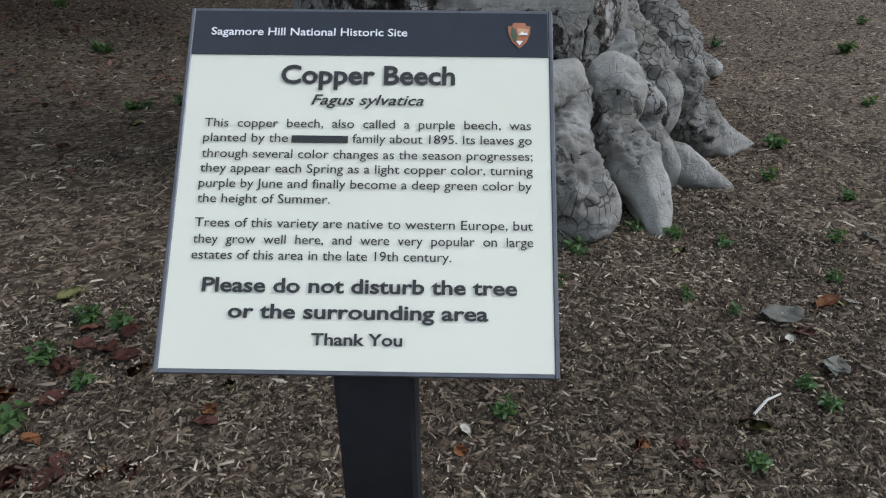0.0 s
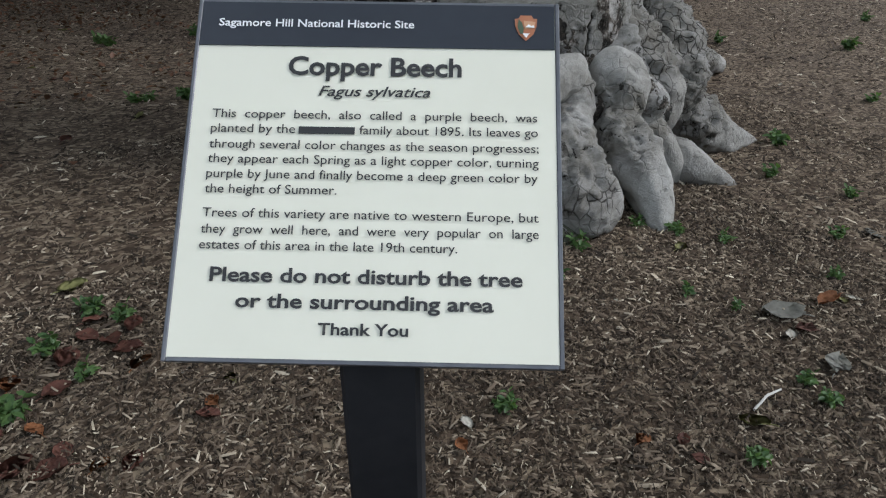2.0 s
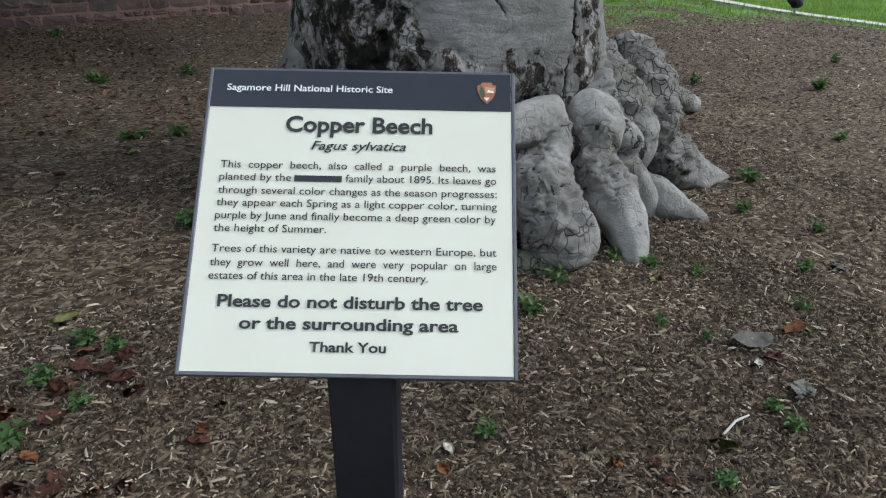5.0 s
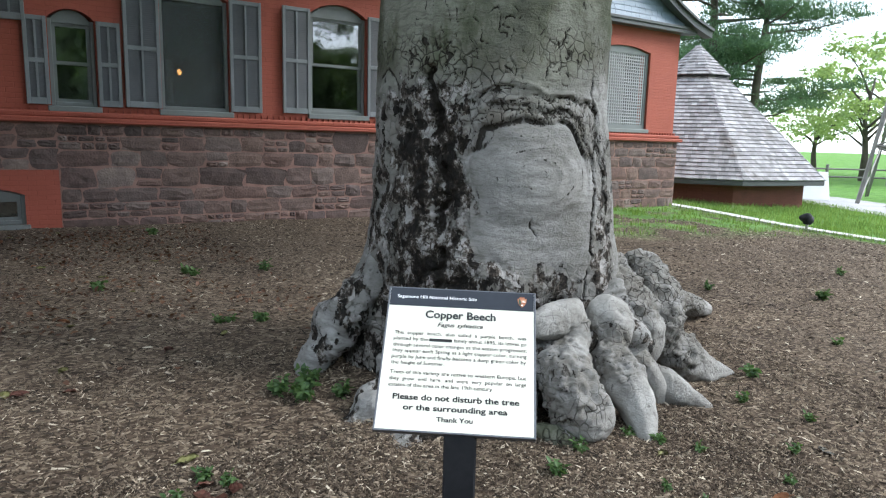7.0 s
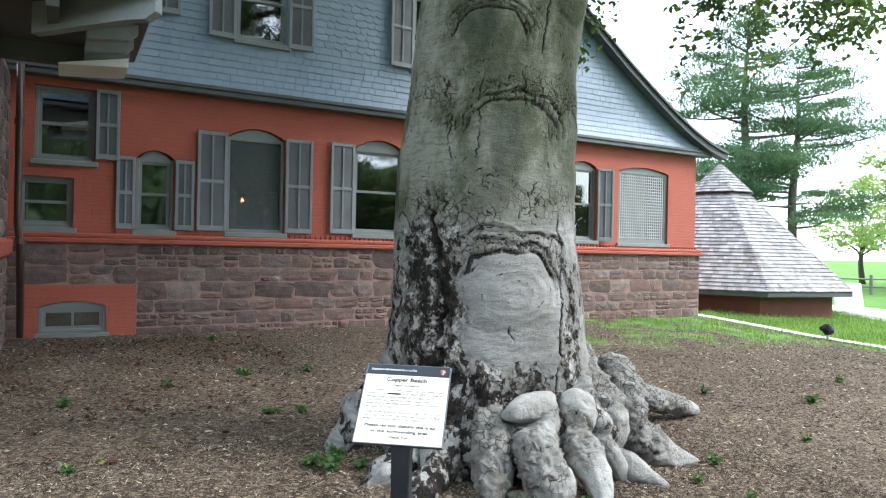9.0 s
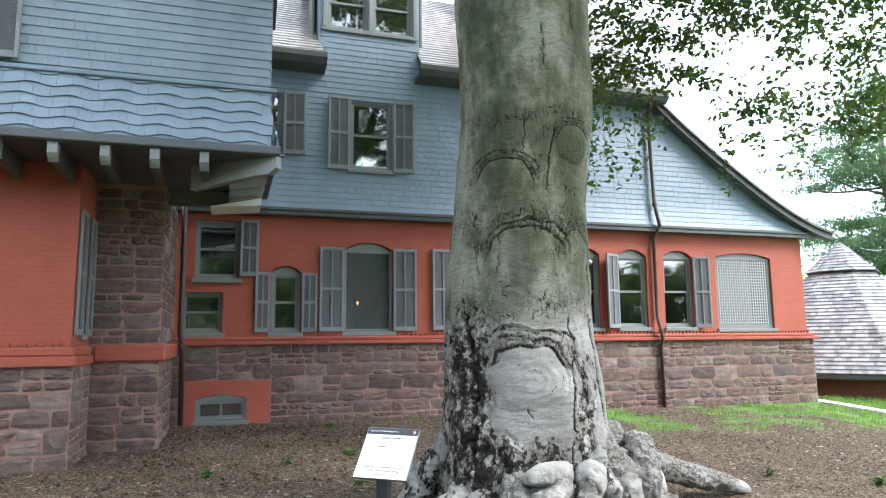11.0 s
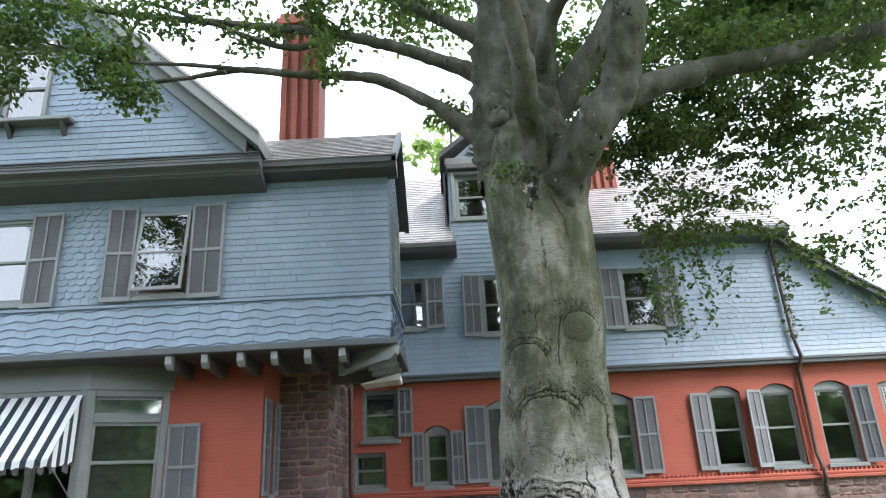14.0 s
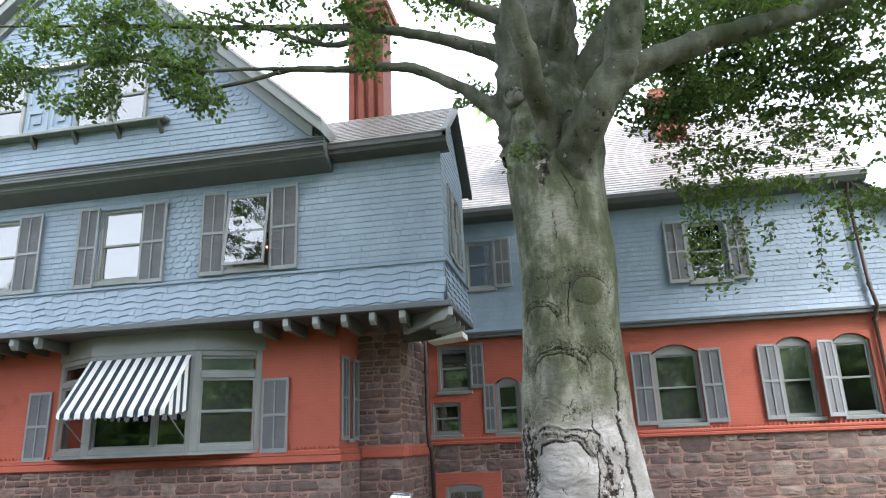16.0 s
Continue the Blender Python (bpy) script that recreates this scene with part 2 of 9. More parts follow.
def prism(bm, pts, y0, y1):
    """A polygon in x and z, given depth along y."""
    f = [bm.verts.new((x, y0, z)) for x, z in pts]
    b = [bm.verts.new((x, y1, z)) for x, z in pts]
    bm.faces.new(f)
    bm.faces.new(b[::-1])
    for i in range(len(pts)):
        j = (i + 1) % len(pts)
        bm.faces.new((f[j], f[i], b[i], b[j]))


def prism_x(bm, pts, x0, x1):
    """A polygon in y and z, given depth along x."""
    f = [bm.verts.new((x0, y, z)) for y, z in pts]
    b = [bm.verts.new((x1, y, z)) for y, z in pts]
    bm.faces.new(f)
    bm.faces.new(b[::-1])
    for i in range(len(pts)):
        j = (i + 1) % len(pts)
        bm.faces.new((f[j], f[i], b[i], b[j]))


def arc(x0, x1, z, rise, n=10):
    """Points of a segmental arch from x0 to x1 that springs at z."""
    if rise <= 0.001:
        return [(x0, z), (x1, z)]
    w = (x1 - x0) / 2
    r = (w * w + rise * rise) / (2 * rise)
    a = math.asin(w / r)
    cx, cz = (x0 + x1) / 2, z + rise - r
    return [(cx + r * math.sin(-a + 2 * a * i / n), cz + r * math.cos(-a + 2 * a * i / n)) for i in range(n + 1)]


def wall_with(bm, x0, x1, z0, z1, y0, y1, openings):
    """A wall along x; openings: (x0, x1, sill, spring, rise), sorted along x, none above another."""
    x = x0
    for a, b, s, t, rise in sorted(openings):
        if a > x:
            box(bm, x, a, y0, y1, z0, z1)
        if s > z0:
            box(bm, a, b, y0, y1, z0, s)
        prism(bm, arc(a, b, t, rise) + [(b, z1), (a, z1)], y0, y1)
        x = b
    if x1 > x:
        box(bm, x, x1, y0, y1, z0, z1)


def tube(bm, pts, radii, n=8, cap=True):
    """A round tube along points, its radius given at each."""
    rings = []
    up = Vector((0.03, 0.05, 1))
    for i, p in enumerate(pts):
        p = Vector(p)
        d = (Vector(pts[min(i + 1, len(pts) - 1)]) - Vector(pts[max(i - 1, 0)])).normalized()
        if abs(d.dot(up.normalized())) > 0.95:
            s = d.cross(Vector((1, 0, 0))).normalized()
        else:
            s = d.cross(up).normalized()
        u = s.cross(d)
        if i and n:
            ref = rings[-1][1]
            s = (ref - d * ref.dot(d)).normalized()
            u = s.cross(d)
        ring = [bm.verts.new(p + radii[i] * (math.cos(2 * math.pi * k / n) * s + math.sin(2 * math.pi * k / n) * u)) for k in range(n)]
        rings.append((ring, s))
    for (a, _), (b, _) in zip(rings, rings[1:]):
        for k in range(n):
            bm.faces.new((a[k], a[(k + 1) % n], b[(k + 1) % n], b[k]))
    if cap:
        bm.faces.new(rings[0][0][::-1])
        bm.faces.new(rings[-1][0])


# ---- windows and shutters ----
WINDOWS = [0]


def window(x0, x1, z0, z1, y, rise=0.0, style="sash", depth=0.11, blind=0.0, curtain=False, m=None, sill=True, room=0.25):
    """A sash window set into a wall whose outer face lies at y. m: a pose that carries it elsewhere."""
    WINDOWS[0] += 1
    w = base(f"window_{WINDOWS[0]}", "", "window", kind="structure")
    yf = y + depth
    fr = 0.055
    bm = bmesh.new()
    box(bm, x0, x0 + fr, yf - 0.04, yf + 0.05, z0, z1, 0.006)
    box(bm, x1 - fr, x1, yf - 0.04, yf + 0.05, z0, z1, 0.006)
    box(bm, x0 + fr, x1 - fr, yf - 0.04, yf + 0.05, z0, z0 + 0.06, 0.006)
    prism(bm, arc(x0 + fr, x1 - fr, z1, max(rise - 0.006, 0)) + [(x1 - fr, z1 - 0.055), (x0 + fr, z1 - 0.055)], yf - 0.03, yf + 0.05)
    part("window_frame", bm, M_TRIM, w)
    xa, xb, za, zb = x0 + fr, x1 - fr, z0 + 0.06, z1 - 0.055
    zm = (za + zb) / 2
    for k, (c, d, dy) in enumerate({"sash": ((zm - 0.02, zb, 0.0), (za, zm + 0.02, 0.035)), "raised": ((zm - 0.02, zb, 0.0), (zm - 0.22, zb - 0.2, 0.035))}.get(style, ((za, zb, 0.0),))):
        if style == "pair":
            bm = bmesh.new()
            box(bm, (xa + xb) / 2 - 0.02, (xa + xb) / 2 + 0.02, yf + 0.004, yf + 0.03, za, zb)
            part("mullion", bm, M_TRIM, w)
        bm = bmesh.new()
        s = 0.045
        box(bm, xa, xa + s, yf + dy, yf + dy + 0.03, c, d)
        box(bm, xb - s, xb, yf + dy, yf + dy + 0.03, c, d)
        box(bm, xa + s, xb - s, yf + dy, yf + dy + 0.03, c, c + s)
        box(bm, xa + s, xb - s, yf + dy, yf + dy + 0.03, d - s, d)
        part("upper_sash" if k == 0 else "lower_sash", bm, M_TRIM, w)
        bm = bmesh.new()
        box(bm, xa + s, xb - s, yf + dy + 0.012, yf + dy + 0.016, c + s, d - s)
        g = part("pane", bm, M_GLASS, w)
        g.visible_shadow = False
    if y > 6.0 and z0 < 3.5:
        bm = bmesh.new()
        sy = yf - 0.012 if style == "single" else yf + 0.075
        box(bm, xa, xb, sy, sy + 0.002, za, zb)
        part("insect_screen", bm, M_SCREEN_CLOSE if style == "single" else M_SCREEN, w, "fine grey insect screen")
    if sill:
        bm = bmesh.new()
        box(bm, x0 - 0.05, x1 + 0.05, y - 0.06, yf + 0.05, z0 - 0.09, z0, 0.012)
        part("window_sill", bm, M_TRIM, w)
    if room:
        bm = bmesh.new()
        ra, rb, rc, rd = x0 - room, x1 + room, z0 - room, z1 + rise + min(room, 0.2)
        box(bm, ra, rb, yf + 0.75, yf + 0.8, rc, rd)
        box(bm, ra - 0.05, ra, yf + 0.2, yf + 0.8, rc, rd)
        box(bm, rb, rb + 0.05, yf + 0.2, yf + 0.8, rc, rd)
        box(bm, ra - 0.05, rb + 0.05, yf + 0.2, yf + 0.8, rd, rd + 0.05)
        box(bm, ra - 0.05, rb + 0.05, yf + 0.2, yf + 0.8, rc - 0.05, rc)
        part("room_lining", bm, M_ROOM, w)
    # in sash windows the white sheet stands for bright reflected sky
    if blind:
        bm = bmesh.new()
        box(bm, xa + 0.02, xb - 0.02, yf + 0.10, yf + 0.104, zb - blind * (zb - za), zb)
        part("roller_blind", bm, M_LINEN if style == "sash" else M_SHADE, w, "white roller blind" if style == "sash" else "grey-green roller shade half drawn")
    if curtain:
        for sx in (0, 1):
            bm = bmesh.new()
            cw = 0.16
            c0 = xa if sx == 0 else xb - cw
            pts = [(c0 + cw * i / 12, yf + 0.14 + 0.02 * math.sin(i * 2.1)) for i in range(13)]
            for (ax, ay), (bx, by) in zip(pts, pts[1:]):
                v = [bm.verts.new(q) for q in ((ax, ay, za), (bx, by, za), (bx, by, za + 0.45 * (zb - za)), (ax, ay, za + 0.45 * (zb - za)))]
                bm.faces.new(v)
            bmesh.ops.remove_doubles(bm, verts=bm.verts, dist=0.0005)
            bmesh.ops.solidify(bm, geom=bm.faces[:], thickness=0.004)
            part("curtain", bm, M_LINEN, w, "white half curtain")
    if m is not None:
        w.matrix_world = m
    w["label"] = "grey-painted sash window" + (" under a segmental arch" if rise > 0.01 else "")
    return w


SHUTTERS = {}


def shutter(x0, x1, z0, z1, y, swing=0.0, hinge="l", group="window shutters", louvre=None):
    """A two-panel louvred shutter hung flat on a wall at y, or swung out by some degrees round its hinge side."""
    w, h = x1 - x0, z1 - z0
    key = (round(w, 2), round(h, 2), hinge)
    hx = x0 if hinge == "l" else x1
    m = pose(hx, y - 0.012, z0, 0, 0, swing)
    if key in SHUTTERS:
        return copy_thing(SHUTTERS[key], m)
    e = base("shutter", "grey louvred wooden shutter with a middle rail", "shutter", group)
    o = 0 if hinge == "l" else -w
    bm = bmesh.new()
    st = 0.05
    for a, b, c, d in ((0, st, 0, h), (w - st, w, 0, h), (st, w - st, 0, 0.09), (st, w - st, h - 0.06, h), (st, w - st, h * 0.5 - 0.03, h * 0.5 + 0.03)):
        box(bm, o + a, o + b, -0.04, 0, c, d, 0.004)
    part("shutter_frame", bm, M_SHUT, e)
    for c, d in ((0.09, h * 0.5 - 0.03), (h * 0.5 + 0.03, h - 0.06)):
        bm = bmesh.new()
        n = max(6, int((d - c) / 0.030))
        for i in range(n):
            z = c + (i + 0.5) * (d - c) / n
            obox(bm, pose(o + w / 2, -0.02, z, 72, 0, 0), w - 2 * st, 0.036, 0.005)
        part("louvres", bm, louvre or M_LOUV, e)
        bm = bmesh.new()
        box(bm, o + w / 2 - 0.014, o + w / 2 + 0.014, -0.046, -0.036, c, d)
        part("tilt_rod", bm, M_SHUT, e)
    SHUTTERS[key] = e
    e.matrix_world = m
    return e


# ---- shingled walls: every shingle a wedge, thick at its butt ----
def shingle_cells(x0, x1, z0, z1, course, wmin, wmax, inside, rng):
    """Yields (xa, xb, za, zb) of shingles row by row, cut by the test inside(x, z)."""
    z = z0
    k = 0
    while z < z1 - 0.02:
        zt = min(z + course, z1)
        x = x0 - rng.random() * wmax * 0.8
        while x < x1:
            w = wmin + (wmax - wmin) * rng.random()
            a, b = max(x, x0), min(x + w - 0.003, x1)
            if b - a > 0.02 and inside((a + b) / 2, z + course / 2) and inside(a + 0.01, z + course * 0.5) and inside(b - 0.01, z + course * 0.5):
                yield a, b, z, zt, k
            x += w
        z += course
        k += 1


def shingle_mesh(cells, place, thick=0.016, wave=None, scale=None):
    """Vertices and faces of the cells; place(x, z, out) gives the point that far out of the wall."""
    vs, fs = [], []
    for a, b, z, zt, k in cells:
        n = len(vs)
        top = zt + 0.012
        if scale and scale((a + b) / 2, z):
            lo = [(a, z + 0.035), (a + 0.3 * (b - a), z), (b - 0.3 * (b - a), z), (b, z + 0.035)]
        elif wave:
            lo = [(a, z + wave(a, k)), ((2 * a + b) / 3, z + wave((2 * a + b) / 3, k)), ((a + 2 * b) / 3, z + wave((a + 2 * b) / 3, k)), (b, z + wave(b, k))]
        else:
            lo = [(a, z), (b, z)]
        m = len(lo)
        t = thick * (0.85 + 0.3 * (((a * 37.7 + z * 91.3) * 13.1) % 1))
        vs += [place(x, q, t) for x, q in lo] + [place(b, top, 0.003), place(a, top, 0.003)] + [place(x, q, -0.002) for x, q in lo]
        fs.append(tuple(range(n, n + m + 2)))
        for i in range(m - 1):
            fs.append((n + i + 1, n + i, n + m + 2 + i, n + m + 3 + i))
        fs.append((n, n + m + 1, n + m + 2))
        fs.append((n + m, n + m - 1, n + 2 * m + 1))
    return vs, fs


def in_any(x, z, rects):
    return any(a < x < b and c < z < d for a, b, c, d in rects)


# ---- rubble stone: shared rough blocks, each stone its own object ----
def stone_blocks(n=14):
    """Rough-faced blocks of unit size with wandering outlines and knocked-off corners."""
    out = []
    rng = random.Random(5)
    for k in range(n):
        vs, fs = [], []
        g = 5
        ph = [rng.uniform(0, 6.3) for _ in range(4)]
        am = [rng.uniform(0.015, 0.05) for _ in range(4)]
        cut_at = [rng.uniform(0.0, 0.10) for _ in range(4)]
        for j in range(g):
            for i in range(g):
                u, v = i / (g - 1) - 0.5, j / (g - 1) - 0.5
                edge = i in (0, g - 1) or j in (0, g - 1)
                x = u + (am[0] * math.sin(5 * v + ph[0]) * (0.5 - u) + am[1] * math.sin(5 * v + ph[1]) * (0.5 + u))
                z = v + (am[2] * math.sin(5 * u + ph[2]) * (0.5 - v) + am[3] * math.sin(5 * u + ph[3]) * (0.5 + v))
                if i in (0, g - 1) and j in (0, g - 1):
                    c = cut_at[(i > 0) + 2 * (j > 0)]
                    x, z = x * (1 - c), z * (1 - 1.5 * c)
                y = -0.15 - 0.35 * rng.random() if edge else -0.55 - 0.75 * rng.random()
                vs.append((x + (rng.random() - 0.5) * 0.03, y, z + (rng.random() - 0.5) * 0.03))
        for j in range(g - 1):
            for i in range(g - 1):
                fs.append((j * g + i, j * g + i + 1, (j + 1) * g + i + 1, (j + 1) * g + i))
        ring = [i for i in range(g)] + [j * g + g - 1 for j in range(1, g)] + [(g - 1) * g + i for i in range(g - 2, -1, -1)] + [j * g for j in range(g - 2, 0, -1)]
        nb = len(vs)
        for i in ring:
            x, y, z = vs[i]
            vs.append((x, 1.0, z))
        for i in range(len(ring)):
            j = (i + 1) % len(ring)
            fs.append((ring[j], ring[i], nb + i, nb + j))
        me = bpy.data.meshes.new("stone")
        me.from_pydata(vs, [], fs)
        me.materials.append(M_STONE)
        out.append(me)
    return out


STONE = stone_blocks()


def stone_wall(parent, x0, x1, z0, z1, m, rng, skip=(), relief=0.03, joint=0.006):
    """Stones laid in broken rows over the rectangle x0..x1, z0..z1 of the pose m (its -y is the outer face)."""
    def lay(a, b, c, d):
        g = joint + 0.010 * rng.random()
        a, b, c, d = a + g, b - g, c + g, d - g
        if in_any((a + b) / 2, (c + d) / 2, skip) or in_any(a + 0.03, c + 0.03, skip) or in_any(b - 0.03, d - 0.03, skip):
            return
        o = new("stone", STONE[rng.randrange(len(STONE))])
        o.parent = parent
        o.matrix_parent_inverse = Matrix.Identity(4)
        o.matrix_basis = m @ pose((a + b) / 2, 0, (c + d) / 2, 0, rng.uniform(-2.5, 2.5), 0) @ Matrix.Diagonal((b - a, relief * (0.5 + 0.9 * rng.random()), d - c, 1))

    def split(a, b, c, d):
        w, h = b - a, d - c
        if h > 0.31 and rng.random() < 0.7:
            k = c + h * (0.34 + 0.32 * rng.random())
            split(a, b, c, k)
            split(a, b, k, d)
        elif w > 0.80 or w > h * (2.5 + 1.3 * rng.random()):
            k = a + w * (0.36 + 0.28 * rng.random())
            split(a, k, c, d)
            split(k, b, c, d)
        elif h > 0.17 and w > 0.22 and rng.random() < 0.22:
            k = c + h * (0.38 + 0.24 * rng.random())
            split(a, b, c, k)
            split(a, b, k, d)
        else:
            lay(a, b, c, d)

    z = z0
    while z < z1 - 0.05:
        h = 0.19 + 0.17 * rng.random()
        if z1 - (z + h) < 0.12:
            h = z1 - z
        x = x0
        while x < x1 - 0.01:
            w = 0.5 + 0.9 * rng.random()
            if x1 - (x + w) < 0.22:
                w = x1 - x
            split(x, x + w, z, z + h)
            x += w
        z += h


# ---- the house: a long service wing facing the tree and a jettied block in front of it ----
RNG = random.Random(11)
WY = 10.58      # outer face of the wing
BY = 6.01       # outer face of the block's upper storey
LY = 6.86       # outer face of the block's ground floor
SHELF = 1.84    # top of the stone base
EAVE = 4.40     # foot of the shingled storey

wing_openings = [
    (0.18, 0.77, 1.98, 3.19, 0.14), (1.66, 2.69, 1.99, 3.70, 0.17), (4.07, 5.14, 2.03, 3.71, 0.19),
    (6.93, 7.70, 2.05, 3.76, 0.16), (8.18, 8.98, 2.05, 3.76, 0.16), (9.45, 10.28, 2.05, 3.78, 0.15), (10.98, 12.70, 2.02, 3.80, 0.12)]

# brick storey
bm = bmesh.new()
wall_with(bm, 0.0, 13.72, SHELF + 0.06, EAVE, WY, WY + 0.3, wing_openings)
wall_with(bm, -1.70, 0.0, 2.90, EAVE, WY, WY + 0.3, [(-1.29, -0.44, 3.05, 4.22, 0.0)])
wall_with(bm, -1.70, 0.0, SHELF + 0.06, 2.90, WY, WY + 0.3, [(-1.50, -0.73, 1.98, 2.78, 0.0)])
box(bm, 13.42, 13.72, WY + 0.3, WY + 6.0, SHELF + 0.06, EAVE)
wing_brick = tagged(link("wall_wing_brick", bm, M_BRICK), "red-painted brick storey of the house wing", "wall", kind="structure")

# moulded brick shelf with a dentil row under it
bm = bmesh.new()
box(bm, -1.70, 13.96, WY - 0.14, WY + 0.1, SHELF - 0.10, SHELF - 0.02, 0.015)
box(bm, -1.70, 13.90, WY - 0.09, WY + 0.1, SHELF - 0.02, SHELF + 0.06, 0.02)
x = -1.6
while x < 13.75:
    box(bm, x, x + 0.05, WY - 0.045, WY - 0.001, SHELF + 0.06, SHELF + 0.115)
    x += 0.1
for z0, z1, o in ((SHELF - 0.10, SHELF - 0.02, 0.24), (SHELF - 0.02, SHELF + 0.06, 0.18)):
    box(bm, 13.72, 13.72 + o, WY + 0.1, WY + 6.0, z0, z1, 0.012)
tagged(link("trim_wing_shelf", bm, M_BRICK), "red-painted moulded brick water table with dentils", "ledge", kind="structure")

# stone base, with the brick surround of the cellar window
bm = bmesh.new()
wall_with(bm, -1.70, 13.86, -0.8, SHELF - 0.10, WY - 0.045, WY + 0.3, [(-1.18, -0.23, 0.30, 0.72, 0.09)])
box(bm, 13.56, 13.86, WY + 0.3, WY + 6.0, -0.8, SHELF - 0.10)
wing_base = tagged(link("wall_wing_base", bm, M_MORTAR), "rough brownstone rubble base with red mortar", "wall", kind="structure")
bm = bmesh.new()
wall_with(bm, -1.42, 0.21, 0.05, 1.07, WY - 0.075, WY - 0.046, [(-1.18, -0.23, 0.30, 0.72, 0.09)])
tagged(link("trim_cellar_window", bm, M_BRICK), "red-painted brick surround of the cellar window", "surround", kind="structure")
window(-1.18, -0.23, 0.30, 0.72, WY - 0.06, 0.09, depth=0.06, style="pair")

# joinery of the brick storey
for a, b, s, t, rise in wing_openings[:-1]:
    window(a, b, s, t, WY, rise, curtain=(a == 1.66), style="single" if a == 1.66 else "sash", blind=0.52 if a == 1.66 else 0.0)
window(-1.29, -0.44, 3.05, 4.22, WY)
window(-1.50, -0.73, 1.98, 2.78, WY)
Z0, Z1 = 2.0, 3.74
for a, b, h in ((-0.125, 0.165, "r"), (0.79, 1.10, "l")):
    shutter(a, b, 1.99, 3.19, WY, -3 if h == "l" else 3, h)
shutter(1.14, 1.645, Z0, Z1, WY, 3, "r")
shutter(2.70, 3.205, Z0, Z1, WY, -3, "l")
shutter(3.56, 4.055, Z0 + 0.02, Z1 + 0.02, WY, 3, "r")
shutter(5.155, 5.65, Z0 + 0.02, Z1 + 0.02, WY, -3, "l")
shutter(6.48, 6.92, Z0 + 0.03, Z1 + 0.03, WY, 4, "r")
tagged(shutter(7.72, 8.16, Z0 + 0.04, Z1 + 0.04, WY, 24, "r"), "louvred wooden shutter swung half open, its slats catching the sky")
shutter(10.29, 10.70, Z0 + 0.04, Z1 + 0.04, WY, -18, "l")
shutter(-0.43, -0.08, 3.10, 4.24, WY, -4, "l")

# lattice screen in the wide opening
lat = base("lattice_screen", "grey wooden lattice screen filling an arched opening", "screen")
bm = bmesh.new()
a, b, s, t, rise = wing_openings[-1]
prism(bm, arc(a + 0.09, b - 0.09, t, rise - 0.005) + [(b - 0.09, t - 0.05), (a + 0.09, t - 0.05)], WY + 0.06, WY + 0.12)
box(bm, a, a + 0.09, WY + 0.06, WY + 0.12, s, t)
box(bm, b - 0.09, b, WY + 0.06, WY + 0.12, s, t)
box(bm, a + 0.09, b - 0.09, WY + 0.06, WY + 0.12, s, s + 0.10)
box(bm, a - 0.05, b + 0.05, WY - 0.06, WY + 0.06, s - 0.09, s, 0.01)
part("screen_frame", bm, M_TRIM, lat)
M_LATT = surf("lattice_paint", (0.36, 0.37, 0.37), (0.45, 0.46, 0.46), rough=0.6, scale=3, fine=30, bump=0.1)
x = a + 0.09 + 0.045
while x < b - 0.1:
    bm = bmesh.new()
    box(bm, x - 0.013, x + 0.013, WY + 0.075, WY + 0.087, s + 0.10, t - 0.05)
    part("slat", bm, M_LATT, lat)
    x += 0.073
z = s + 0.145
while z < t - 0.06:
    bm = bmesh.new()
    box(bm, a + 0.09, b - 0.09, WY + 0.088, WY + 0.10, z - 0.013, z + 0.013)
    part("slat", bm, M_LATT, lat)
    z += 0.073
# added backing, coloured dark so that the lattice holes read as shade
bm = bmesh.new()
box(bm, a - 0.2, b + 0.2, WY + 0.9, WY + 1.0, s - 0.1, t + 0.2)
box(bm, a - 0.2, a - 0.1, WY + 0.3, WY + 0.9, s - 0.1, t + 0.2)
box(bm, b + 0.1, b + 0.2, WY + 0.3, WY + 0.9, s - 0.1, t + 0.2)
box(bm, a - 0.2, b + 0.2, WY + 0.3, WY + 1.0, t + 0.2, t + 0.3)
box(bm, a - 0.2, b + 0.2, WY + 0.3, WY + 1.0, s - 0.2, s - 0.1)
tagged(link("wall_porch_back", bm, M_SOFFIT_SHADE), "dim back wall behind the lattice", "wall", kind="structure")

# shingled storey of the wing, its end under a sweeping curved roof edge
def sweep(x):
    """Height of the curved roof edge at x."""
    pts = ((9.2, 7.55), (9.9, 6.98), (10.8, 6.32), (11.7, 5.72), (12.5, 5.22), (13.2, 4.84), (13.8, 4.58), (14.35, 4.42))
    for (x0, z0), (x1, z1) in zip(pts, pts[1:]):
        if x <= x1:
            return z0 + (z1 - z0) * (x - x0) / (x1 - x0)
    return 4.4


UY = WY - 0.10
upper_windows = [(-0.42, 0.33, 5.65, 6.95), (1.73, 2.66, 5.42, 6.94), (5.23, 6.16, 5.40, 6.93)]
dorm = (1.05, 3.28)
bm = bmesh.new()
wall_with(bm, -1.7, 9.2, EAVE + 0.05, 7.62, UY, UY + 0.3, [(c, d, e, f, 0.0) for c, d, e, f in upper_windows])
n = 14
prism(bm, [(9.2, EAVE + 0.05)] + [(14.0, EAVE + 0.05)] + [(9.2 + 4.8 * (1 - i / n), sweep(9.2 + 4.8 * (1 - i / n)) - 0.03) for i in range(n + 1)], UY, UY + 0.3)
wall_with(bm, dorm[0], dorm[1], 7.62, 10.12, UY, UY + 0.25, [(1.22, 2.11, 8.52, 9.76, 0.0), (2.21, 3.12, 8.52, 9.76, 0.0)])
